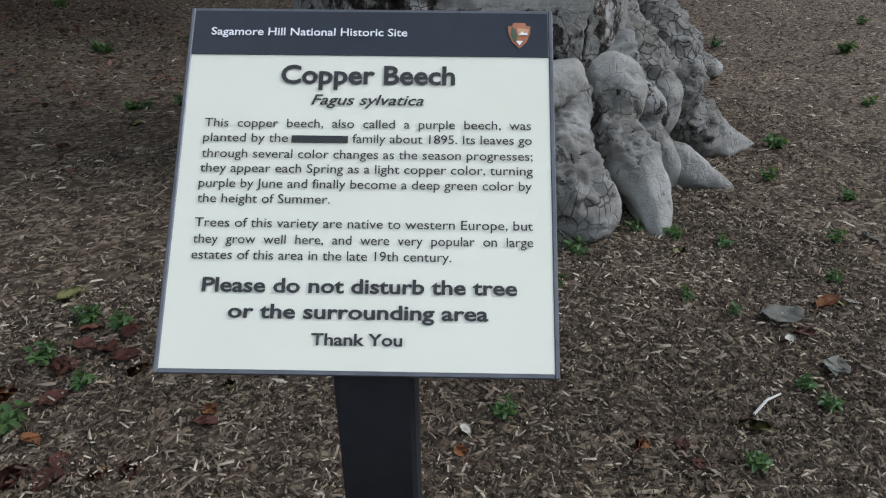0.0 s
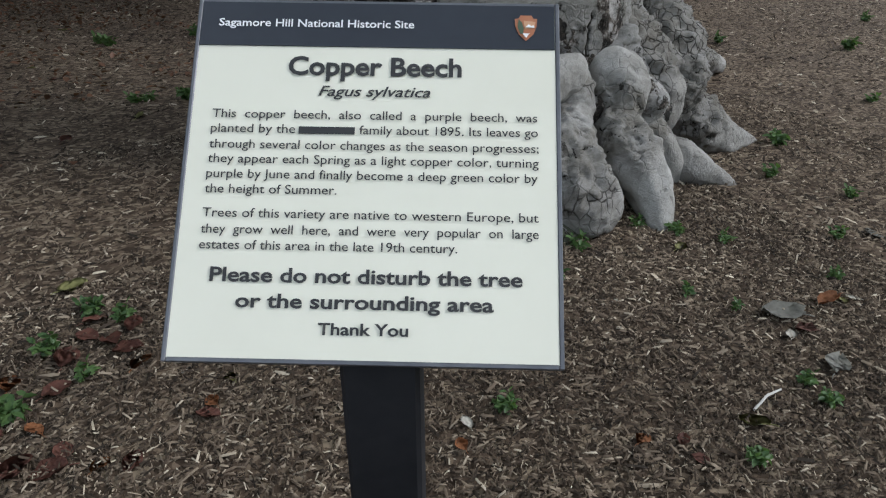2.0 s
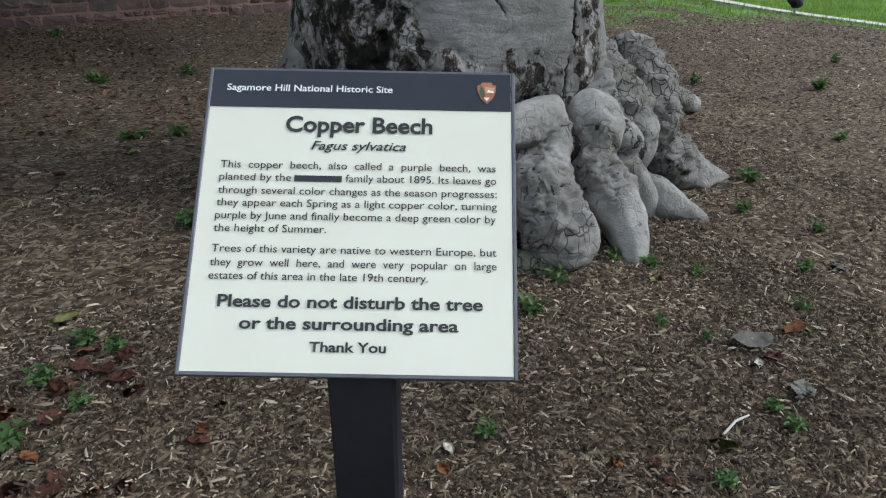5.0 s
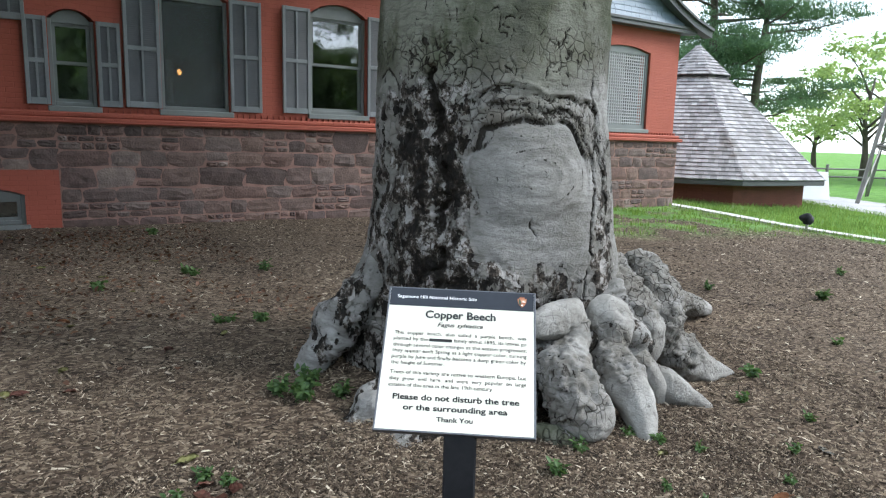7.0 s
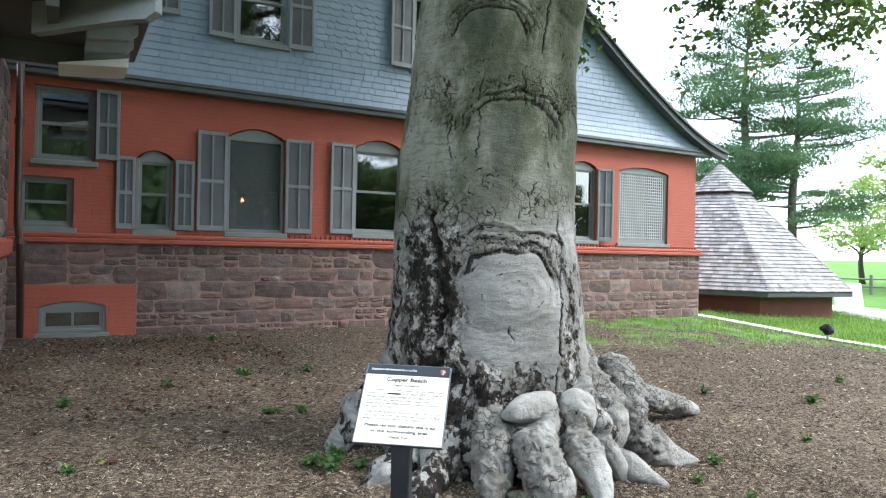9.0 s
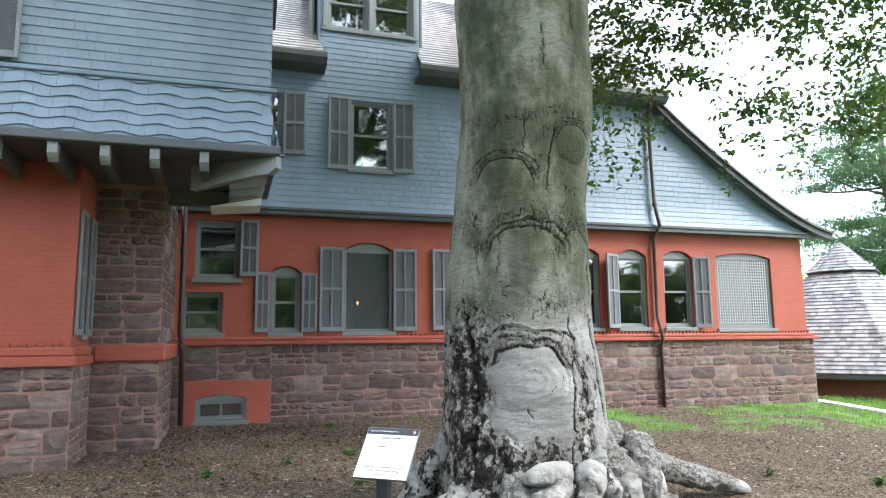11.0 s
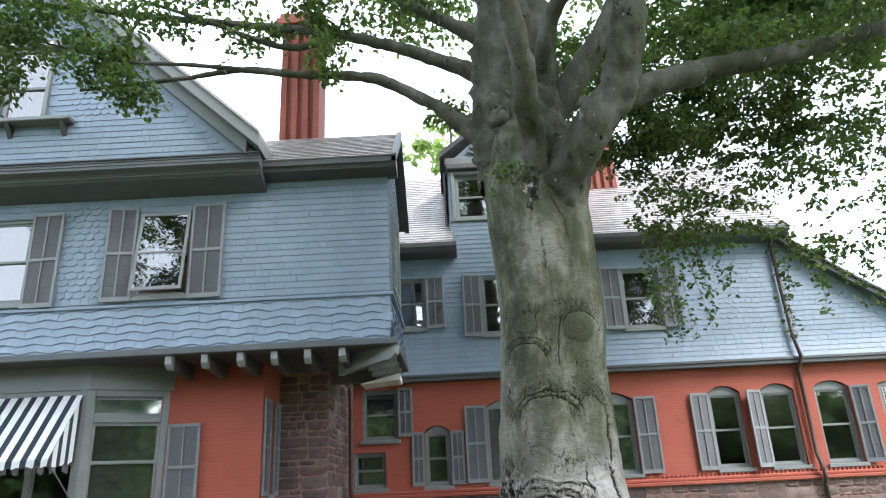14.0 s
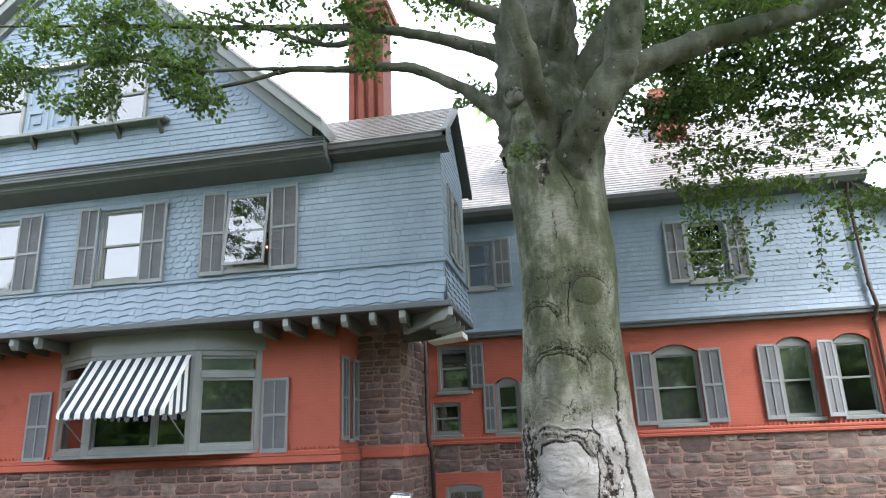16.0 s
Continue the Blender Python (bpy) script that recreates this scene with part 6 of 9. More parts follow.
# roots: control points (x, y, z, radius), how crusted, how knobbly
ROOTS = (
    (((2.34, 2.26, 0.68, 0.08), (2.18, 2.06, 0.60, 0.094), (2.10, 1.98, 0.52, 0.092), (2.03, 1.93, 0.45, 0.129), (1.96, 1.87, 0.39, 0.158), (1.95, 1.81, 0.31, 0.154), (1.98, 1.77, 0.24, 0.159), (2.02, 1.745, 0.18, 0.150),
      (2.06, 1.73, 0.12, 0.10), (2.09, 1.72, 0.06, 0.04)), 0.12, 0.12),
    (((2.28, 2.16, 0.68, 0.052), (2.14, 2.06, 0.67, 0.092), (2.00, 2.03, 0.657, 0.098), (1.89, 2.02, 0.64, 0.080), (1.845, 2.05, 0.62, 0.048), (1.845, 2.12, 0.60, 0.016)), 0.04, 0.10),
    (((1.86, 2.38, 0.62, 0.08), (1.80, 2.20, 0.50, 0.13), (1.74, 2.08, 0.38, 0.135), (1.69, 1.99, 0.25, 0.13), (1.65, 1.93, 0.12, 0.09), (1.64, 1.90, 0.0, 0.04)), 0.34, 0.30),
    (((2.60, 2.26, 0.67, 0.082), (2.465, 2.08, 0.616, 0.130), (2.42, 2.00, 0.54, 0.136), (2.37, 1.94, 0.463, 0.104), (2.33, 1.87, 0.39, 0.122), (2.34, 1.79, 0.30, 0.128), (2.35, 1.72, 0.23, 0.114), (2.335, 1.66, 0.165, 0.092),
      (2.31, 1.61, 0.12, 0.068), (2.29, 1.58, 0.085, 0.05), (2.27, 1.56, 0.05, 0.02)), 0.08, 0.12),
    (((2.60, 2.02, 0.45, 0.053), (2.63, 1.95, 0.367, 0.074), (2.675, 1.91, 0.27, 0.074), (2.72, 1.89, 0.178, 0.071), (2.745, 1.875, 0.11, 0.05), (2.77, 1.87, 0.05, 0.018)), 0.08, 0.12),
    (((2.79, 2.00, 0.24, 0.063), (2.81, 1.90, 0.19, 0.097), (2.85, 1.84, 0.155, 0.093), (2.91, 1.79, 0.115, 0.075), (2.98, 1.74, 0.08, 0.046), (3.06, 1.70, 0.04, 0.013)), 0.05, 0.10),
    (((3.20, 2.52, 0.82, 0.14), (3.16, 2.34, 0.68, 0.165), (3.09, 2.21, 0.55, 0.168), (3.03, 2.15, 0.45, 0.150), (3.00, 2.14, 0.36, 0.105), (2.99, 2.16, 0.28, 0.038)), 0.30, 0.22),
    (((3.14, 2.28, 0.38, 0.138), (3.20, 2.17, 0.275, 0.162), (3.32, 2.13, 0.19, 0.149), (3.44, 2.10, 0.12, 0.120), (3.56, 2.08, 0.085, 0.079), (3.68, 2.07, 0.06, 0.049), (3.80, 2.06, 0.03, 0.012)), 0.06, 0.12),
    (((2.58, 2.32, 0.80, 0.10), (2.57, 2.20, 0.66, 0.15), (2.60, 2.09, 0.52, 0.14), (2.62, 2.05, 0.36, 0.12), (2.62, 2.04, 0.22, 0.05)), 0.46, 0.36),
    (((2.74, 2.46, 0.90, 0.13), (2.76, 2.32, 0.72, 0.17), (2.80, 2.22, 0.54, 0.215), (2.82, 2.17, 0.40, 0.195), (2.80, 2.15, 0.24, 0.12)), 0.24, 0.14),
    (((2.85, 2.72, 0.90, 0.18), (3.05, 2.76, 0.76, 0.20), (3.30, 2.80, 0.60, 0.20), (3.48, 2.76, 0.42, 0.17), (3.55, 2.70, 0.24, 0.12), (3.58, 2.66, 0.08, 0.06)), 0.16, 0.26),
    (((3.35, 2.86, 0.60, 0.16), (3.75, 2.96, 0.47, 0.14), (4.20, 3.06, 0.34, 0.13), (4.62, 3.14, 0.22, 0.11), (4.95, 3.20, 0.13, 0.085), (5.10, 3.23, 0.08, 0.06), (5.16, 3.24, 0.05, 0.03)), 0.14, 0.14),
    (((1.72, 3.10, 1.05, 0.14), (1.50, 3.14, 0.80, 0.15), (1.33, 3.18, 0.58, 0.15), (1.20, 3.22, 0.40, 0.14), (1.12, 3.24, 0.26, 0.13), (1.05, 3.24, 0.10, 0.10), (1.02, 3.24, -0.05, 0.05)), 0.56, 0.36),
    (((1.66, 2.66, 0.62, 0.12), (1.48, 2.58, 0.46, 0.12), (1.36, 2.54, 0.36, 0.14), (1.24, 2.50, 0.24, 0.115), (1.10, 2.47, 0.17, 0.12), (0.97, 2.46, 0.08, 0.08), (0.88, 2.44, 0.0, 0.03)), 0.60, 0.38),
    (((1.64, 2.42, 0.46, 0.10), (1.45, 2.30, 0.30, 0.125), (1.30, 2.20, 0.18, 0.115), (1.16, 2.13, 0.10, 0.11), (1.02, 2.08, 0.04, 0.07), (0.94, 2.06, -0.02, 0.03)), 0.58, 0.38),
    (((1.62, 2.44, 0.42, 0.16), (1.95, 2.22, 0.36, 0.22), (2.30, 2.14, 0.34, 0.23), (2.65, 2.16, 0.34, 0.22), (2.95, 2.32, 0.34, 0.20), (3.10, 2.6, 0.36, 0.14)), 0.62, 0.30),
    (((2.9, 3.2, 0.8, 0.25), (3.3, 3.5, 0.45, 0.2), (3.8, 3.8, 0.25, 0.13), (4.3, 4.0, 0.1, 0.05)), 0.2, 0.2),
)
FISSURED = ((0.10, 0.66), (0.9, 1.0), (0.0, 1.0), (0.22, 0.50), (0.0, 0.30), (0.0, 0.12), (0.0, 1.0), (0.0, 0.34))
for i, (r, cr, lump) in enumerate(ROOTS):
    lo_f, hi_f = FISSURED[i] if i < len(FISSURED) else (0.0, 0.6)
    limb("root", r, 80, 20, "pale grey bulging root" if i < 8 else "grey crusted root", crust=cr, lump=lump, wrinkle=0.08, seed=i * 3.7, pallor=0.9 if cr < 0.31 else (0.55 if i == 2 else 0.0), rough_from=lo_f, rough_to=hi_f)
limb("root", ((1.735, 1.88, 0.15, 0.023), (1.775, 1.80, 0.145, 0.049), (1.825, 1.74, 0.12, 0.055), (1.87, 1.70, 0.095, 0.047), (1.92, 1.68, 0.06, 0.015)), 24, 8, "small brown root stub", crust=0.25, algae=0.9, seed=50, crackle=0.8)
limb("root", ((3.20, 2.35, 0.30, 0.05), (3.32, 2.36, 0.30, 0.05), (3.42, 2.38, 0.24, 0.03), (3.46, 2.38, 0.12, 0.01)), 20, 6, seed=61)

BOUGHS = (
    ("limb", ((2.10, 2.72, 5.9, 0.64), (2.02, 2.74, 6.6, 0.64), (2.03, 2.78, 7.4, 0.62), (2.10, 2.85, 8.5, 0.57), (2.1, 3.0, 10.5, 0.40), (2.1, 3.3, 13.4, 0.16)), 48, 0.85),
    ("limb", ((2.18, 2.25, 5.6, 0.24), (2.12, 1.95, 6.05, 0.18), (2.02, 1.55, 6.32, 0.155), (1.95, 1.15, 6.62, 0.14), (1.86, 0.85, 7.0, 0.13), (1.72, 0.6, 7.8, 0.11), (1.5, 0.3, 9.5, 0.06)), 28, 0.55),
    ("limb", ((2.36, 2.66, 4.80, 0.33), (2.48, 2.18, 5.50, 0.30), (2.78, 1.68, 6.0, 0.255), (3.12, 1.45, 6.42, 0.235), (3.24, 1.25, 6.85, 0.22), (3.32, 1.05, 7.4, 0.20), (3.45, 0.8, 8.6, 0.16), (3.8, 0.4, 11.0, 0.08)), 36, 0.6),
    ("limb", ((3.05, 1.5, 6.33, 0.19), (3.6, 1.5, 6.52, 0.17), (4.3, 1.58, 6.74, 0.15), (4.9, 1.6, 6.86, 0.135), (5.6, 1.65, 7.02, 0.12), (6.6, 1.7, 7.3, 0.10), (8.6, 1.9, 7.9, 0.05)), 24, 0.5),
    ("limb", ((2.5, 2.9, 6.9, 0.22), (3.0, 2.8, 7.6, 0.19), (3.6, 2.8, 8.6, 0.15), (4.2, 3.0, 10.4, 0.08)), 20, 0.5),
    ("limb", ((1.62, 2.74, 6.55, 0.22), (1.26, 2.8, 6.84, 0.145), (0.81, 2.8, 7.22, 0.10), (0.09, 2.8, 7.66, 0.085), (-0.47, 2.8, 7.78, 0.075), (-1.24, 2.8, 7.86, 0.06), (-2.02, 2.8, 7.98, 0.05), (-3.0, 2.75, 7.84, 0.035), (-4.4, 2.7, 7.7, 0.02)), 22, 0.3),
    ("limb", ((1.8, 2.8, 7.4, 0.2), (1.47, 2.8, 7.72, 0.14), (0.76, 2.8, 8.06, 0.10), (0.11, 2.8, 8.32, 0.088), (-0.66, 2.8, 8.55, 0.075), (-1.9, 2.8, 8.78, 0.06), (-3.41, 2.8, 9.03, 0.05), (-4.5, 2.8, 9.25, 0.042), (-6.2, 2.75, 9.51, 0.032), (-8.0, 2.6, 9.7, 0.02)), 22, 0.3),
    ("limb", ((-0.55, 2.8, 8.53, 0.06), (-1.2, 2.78, 8.32, 0.05), (-1.84, 2.75, 8.48, 0.045), (-2.5, 2.72, 8.8, 0.035), (-3.8, 2.6, 9.3, 0.02)), 14, 0.3),
    ("limb", ((1.8, 2.8, 8.2, 0.16), (1.07, 2.8, 8.67, 0.10), (0.32, 2.8, 9.13, 0.085), (-0.46, 2.8, 9.43, 0.07), (-2.2, 2.8, 9.95, 0.04), (-4.5, 2.7, 10.4, 0.02)), 18, 0.3),
    ("limb", ((-1.9, 2.8, 7.97, 0.04), (-2.8, 2.7, 8.05, 0.032), (-3.8, 2.6, 8.12, 0.025), (-5.2, 2.45, 8.5, 0.012)), 12, 0.3),
    ("limb", ((2.5, 3.0, 6.9, 0.14), (2.9, 3.5, 7.5, 0.11), (3.6, 4.3, 8.0, 0.09), (4.6, 5.0, 8.2, 0.06), (5.6, 5.4, 7.6, 0.03)), 16, 0.5),
    ("limb", ((2.3, 2.5, 7.2, 0.14), (2.6, 1.6, 8.0, 0.11), (3.4, 0.2, 8.8, 0.08), (4.4, -1.6, 9.2, 0.04)), 16, 0.4),
    ("limb", ((2.0, 2.9, 9.0, 0.2), (1.0, 3.2, 10.2, 0.15), (-1.0, 3.6, 11.4, 0.1), (-3.6, 4.0, 12.2, 0.05)), 16, 0.3),
)
for nm, pts, nr, al in BOUGHS:
    # limbs darkened in colour to stand for shade under the leaves
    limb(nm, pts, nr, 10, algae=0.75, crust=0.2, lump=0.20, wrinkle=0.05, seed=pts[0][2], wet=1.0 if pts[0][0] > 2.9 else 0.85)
# cut-branch scar on the stem, darkened with the same painted shade
limb("branch_scar", ((1.74, 2.36, 6.52, 0.18), (1.70, 2.13, 6.56, 0.165), (1.69, 2.06, 6.57, 0.13), (1.69, 2.09, 6.57, 0.04)), 24, 5, "round healed branch scar", algae=0.75, crust=0.45, seed=3, wet=0.85)


# ---- leaves ----
def leaf_material(name, dark, light, through=0.45, gloss=0.02):
    m = bpy.data.materials.new(name)
    n, l = nodes_of(m)
    n.remove(n["Principled BSDF"])
    out = n["Material Output"]
    rnd = n.new("ShaderNodeNewGeometry").outputs["Random Per Island"]
    pos = n.new("ShaderNodeNewGeometry").outputs["Position"]
    nz = n.new("ShaderNodeTexNoise")
    nz.inputs["Scale"].default_value = 0.9
    l.new(pos, nz.inputs["Vector"])
    ad = n.new("ShaderNodeMath")
    ad.operation = "MULTIPLY_ADD"
    ad.inputs[1].default_value = 0.55
    l.new(rnd, ad.inputs[0])
    sb = n.new("ShaderNodeMath")
    sb.operation = "SUBTRACT"
    sb.inputs[1].default_value = 0.27
    l.new(nz.outputs["Fac"], sb.inputs[0])
    l.new(sb.outputs[0], ad.inputs[2])
    r = n.new("ShaderNodeValToRGB")
    r.color_ramp.elements[0].position, r.color_ramp.elements[1].position = 0.1, 0.9
    r.color_ramp.elements[0].color, r.color_ramp.elements[1].color = (*dark, 1), (*light, 1)
    l.new(ad.outputs[0], r.inputs[0])
    d = n.new("ShaderNodeBsdfDiffuse")
    t = n.new("ShaderNodeBsdfTranslucent")
    g = n.new("ShaderNodeBsdfGlossy")
    g.inputs["Roughness"].default_value = 0.45
    g.inputs["Color"].default_value = (0.9, 0.95, 1, 1)
    l.new(r.outputs[0], d.inputs["Color"])
    tm = n.new("ShaderNodeMix")
    tm.data_type = "RGBA"
    tm.blend_type = "MULTIPLY"
    tm.inputs["Factor"].default_value = 1.0
    l.new(r.outputs[0], tm.inputs["A"])
    tm.inputs["B"].default_value = (1.12, 1.17, 0.66, 1)
    l.new(tm.outputs["Result"], t.inputs["Color"])
    m1 = n.new("ShaderNodeMixShader")
    m1.inputs["Fac"].default_value = through
    l.new(d.outputs[0], m1.inputs[1])
    l.new(t.outputs[0], m1.inputs[2])
    m2 = n.new("ShaderNodeMixShader")
    m2.inputs["Fac"].default_value = gloss
    l.new(m1.outputs[0], m2.inputs[1])
    l.new(g.outputs[0], m2.inputs[2])
    l.new(m2.outputs[0], out.inputs["Surface"])
    return m


M_LEAF = leaf_material("beech_leaf", (0.034, 0.060, 0.027), (0.138, 0.208, 0.066), 0.5)


def leaf_cloud(pts, size, rng, droop=0.35, wide=0.58, spread=0.7):
    """Folded pointed leaves at the points: vertices (6 each) and faces (2 each), as arrays."""
    k = len(pts)
    P = np.asarray(pts, float)
    yaw = rng.uniform(0, 2 * math.pi, k)
    pit = rng.normal(-droop, 0.45, k)
    rol = rng.normal(0, spread, k)
    L = size * rng.uniform(0.65, 1.25, k)
    f = np.stack([np.cos(yaw) * np.cos(pit), np.sin(yaw) * np.cos(pit), np.sin(pit)], 1)
    s = np.stack([-np.sin(yaw), np.cos(yaw), np.zeros(k)], 1)
    u = np.cross(f, s)
    s2 = s * np.cos(rol)[:, None] + u * np.sin(rol)[:, None]
    u2 = np.cross(f, s2)
    W = L * wide
    out = np.zeros((k, 6, 3))
    for i, (a, b, c) in enumerate(((0, 0, 0), (0.32, 0.5, 0.10), (0.68, 0.42, 0.09), (1.0, 0, -0.03), (0.68, -0.42, 0.09), (0.32, -0.5, 0.10))):
        out[:, i] = P + f * (a * L)[:, None] + s2 * (b * W)[:, None] + u2 * (c * L)[:, None]
    idx = np.arange(k) * 6
    F = np.empty((k * 2, 4), int)
    F[0::2] = np.stack([idx, idx + 1, idx + 2, idx + 3], 1)
    F[1::2] = np.stack([idx, idx + 3, idx + 4, idx + 5], 1)
    return out.reshape(-1, 3), F


def quick_mesh(name, V, F, material, parent=None):
    """A mesh from arrays of vertices and equal-sided faces."""
    me = bpy.data.meshes.new(name)
    n = F.shape[1]
    me.vertices.add(len(V))
    me.vertices.foreach_set("co", V.astype(np.float32).ravel())
    me.loops.add(F.size)
    me.loops.foreach_set("vertex_index", F.astype(np.int32).ravel())
    me.polygons.add(len(F))
    me.polygons.foreach_set("loop_start", np.arange(0, F.size, n, dtype=np.int32))
    me.polygons.foreach_set("loop_total", np.full(len(F), n, dtype=np.int32))
    me.update(calc_edges=True)
    me.validate()
    me.materials.append(material)
    ob = new(name, me)
    if parent:
        ob.parent = parent
    return ob


def sprays(clumps, rng, per_twig=34, reach=0.55, wide=0.15):
    """Leaf points in drooping flat sprays inside ellipsoids (x, y, z, rx, ry, rz, sprays); gives points and twig lines."""
    pts, twigs = [], []
    for x, y, z, rx, ry, rz, n in clumps:
        for _ in range(n):
            v = rng.normal(0, 1, 3)
            v /= max(1e-6, np.linalg.norm(v))
            v *= rng.uniform(0.1, 1.0) ** 0.45
            c = np.array((x, y, z)) + v * (rx, ry, rz)
            yaw = rng.uniform(0, 2 * math.pi)
            ln = reach * rng.uniform(0.5, 1.3)
            d = np.array((math.cos(yaw), math.sin(yaw), rng.uniform(-0.55, 0.1)))
            sd = np.array((-math.sin(yaw), math.cos(yaw), 0))
            twigs.append((c - d * ln * 0.5, c + d * ln * 0.5 + np.array((0, 0, -0.08))))
            m = int(per_twig * rng.uniform(0.5, 1.3))
            t = rng.uniform(-0.5, 0.55, m)
            w = rng.normal(0, wide, m) * (1 - 0.6 * np.abs(t))
            q = c + d * (t * ln)[:, None] + sd * w[:, None]
            q[:, 2] += rng.normal(0, 0.035, m) - 0.12 * np.abs(t) - 0.1 * np.abs(w)
            pts.append(q)
    return np.concatenate(pts), twigs


NR = np.random.RandomState(4)
# hanging sprays, the near crown, and the high crown over all, partly set for shade
CROWN_LOW = (
    (4.6, 4.8, 7.6, 0.5, 0.6, 0.4, 34), (5.4, 4.7, 7.7, 0.8, 0.8, 0.5, 52), (6.4, 4.6, 7.6, 1.0, 1.0, 0.7, 68), (7.6, 4.4, 7.6, 1.2, 1.1, 0.8, 52), (5.0, 4.7, 8.5, 0.9, 0.8, 0.6, 60),
    (6.2, 4.4, 8.7, 1.0, 0.9, 0.7, 44), (4.2, 4.8, 8.6, 0.5, 0.5, 0.8, 32), (7.4, 3.6, 8.4, 1.0, 0.9, 0.7, 36), (3.9, 4.8, 9.6, 0.5, 0.5, 0.6, 24), (5.8, 4.6, 9.6, 1.0, 0.8, 0.5, 50),
    (3.3, 4.9, 8.2, 0.3, 0.4, 0.8, 18), (3.2, 4.9, 9.4, 0.3, 0.4, 0.6, 18), (3.6, 4.8, 7.3, 0.3, 0.4, 0.4, 10),
    (8.9, 3.4, 7.2, 1.1, 1.1, 1.2, 32), (10.3, 3.2, 7.4, 1.0, 1.0, 1.2, 18), (5.6, 2.2, 8.4, 1.5, 1.0, 0.7, 16), (7.6, 2.4, 8.8, 1.4, 1.1, 0.8, 16), (7.4, 3.4, 5.9, 0.8, 0.6, 0.7, 12), (8.6, 3.3, 6.3, 0.8, 0.6, 0.7, 14), (8.0, 3.4, 5.0, 0.5, 0.5, 0.4, 14), (5.2, 1.7, 7.2, 0.9, 0.5, 0.35, 14), (6.6, 1.8, 7.5, 0.9, 0.6, 0.4, 12),
    (4.6, 5.3, 5.9, 0.35, 0.4, 0.2, 6), (5.2, 5.4, 5.9, 0.5, 0.5, 0.2, 8), (6.0, 5.0, 5.75, 0.6, 0.5, 0.25, 9), (6.9, 4.6, 5.3, 0.6, 0.5, 0.45, 8), (7.5, 4.0, 5.1, 0.5, 0.5, 0.5, 6),
    (4.4, 4.7, 6.3, 0.4, 0.5, 0.5, 11), (5.0, 4.8, 6.6, 0.6, 0.5, 0.5, 20), (5.4, 4.8, 6.2, 0.7, 0.6, 0.35, 13), (6.3, 4.6, 6.6, 0.8, 0.6, 0.45, 18), (4.2, 4.6, 7.2, 0.4, 0.5, 0.4, 20), (4.9, 4.2, 7.2, 0.6, 0.5, 0.4, 26), (8.3, 3.8, 5.6, 0.6, 0.5, 0.8, 11), (6.3, 3.5, 6.0, 0.6, 0.5, 0.5, 10), (7.3, 3.5, 6.6, 0.7, 0.6, 0.6, 15),
    (-6.2, 2.5, 9.4, 1.0, 0.7, 0.5, 40), (-5.0, 2.5, 8.5, 0.9, 0.6, 0.4, 36), (-4.0, 2.5, 8.1, 0.8, 0.5, 0.35, 30), (-3.6, 2.5, 7.6, 0.5, 0.4, 0.25, 15), (-5.6, 2.4, 7.8, 0.7, 0.5, 0.3, 24),
    (-7.4, 2.4, 8.6, 1.0, 0.7, 0.5, 38), (-4.8, 2.5, 9.3, 0.9, 0.6, 0.4, 26), (-3.2, 2.6, 8.9, 0.7, 0.5, 0.35, 18), (-1.9, 2.7, 8.6, 0.6, 0.4, 0.25, 11), (-0.75, 2.6, 8.9, 0.4, 0.5, 0.5, 24),
    (-0.72, 2.6, 8.0, 0.22, 0.3, 0.5, 11), (0.4, 2.6, 9.1, 0.6, 0.5, 0.4, 18), (0.9, 2.9, 7.2, 0.25, 0.25, 0.25, 5), (-2.6, 2.5, 9.6, 1.0, 0.7, 0.4, 28), (-9.0, 2.4, 9.2, 1.2, 0.9, 0.8, 40),
    (1.78, 2.02, 5.62, 0.14, 0.08, 0.16, 4))
pts, twigs = sprays([c[:6] + (int(c[6] * (1.35 if c[0] > 3 and c[2] > 6.9 else 1.15)),) for c in CROWN_LOW], NR, per_twig=30, wide=0.13)
# long hanging strands below the sprays
strand_pts = []
for cx, cy, top_z, low_z, cnt in ((4.75, 5.4, 5.9, 4.2, 4), (5.2, 5.7, 5.9, 3.8, 8), (5.7, 5.2, 5.5, 4.5, 5), (6.15, 3.7, 5.4, 3.75, 6), (6.7, 4.2, 5.2, 4.2, 5), (7.4, 4.0, 5.0, 4.1, 5), (8.4, 3.8, 5.4, 4.3, 5), (9.6, 3.4, 6.4, 5.0, 6), (10.4, 3.0, 7.0, 5.4, 6)):
    for _ in range(cnt):
        x0, y0 = cx + NR.normal(0, 0.32), cy + NR.normal(0, 0.3)
        z0, z1 = top_z + NR.uniform(-0.2, 0.3), low_z + NR.uniform(0.0, 0.7)
        dx, dy = NR.normal(0, 0.16), NR.normal(0, 0.16)
        twigs.append((np.array((x0, y0, z0)), np.array((x0 + dx, y0 + dy, z1))))
        m = int(24 * (z0 - z1)) + 6
        t = NR.uniform(0, 1, m)
        q = np.stack([x0 + dx * t + NR.normal(0, 0.05, m), y0 + dy * t + NR.normal(0, 0.05, m), z0 + (z1 - z0) * t], 1)
        strand_pts.append(q)
pts = np.concatenate([pts] + strand_pts)
V, F = leaf_cloud(pts, 0.098, NR)
o = quick_mesh("crown", V, F, M_LEAF, tree)
o["label"] = "dark green beech leaves hanging in sprays"
o["kind"] = "stuff"
tv, tf = [], []
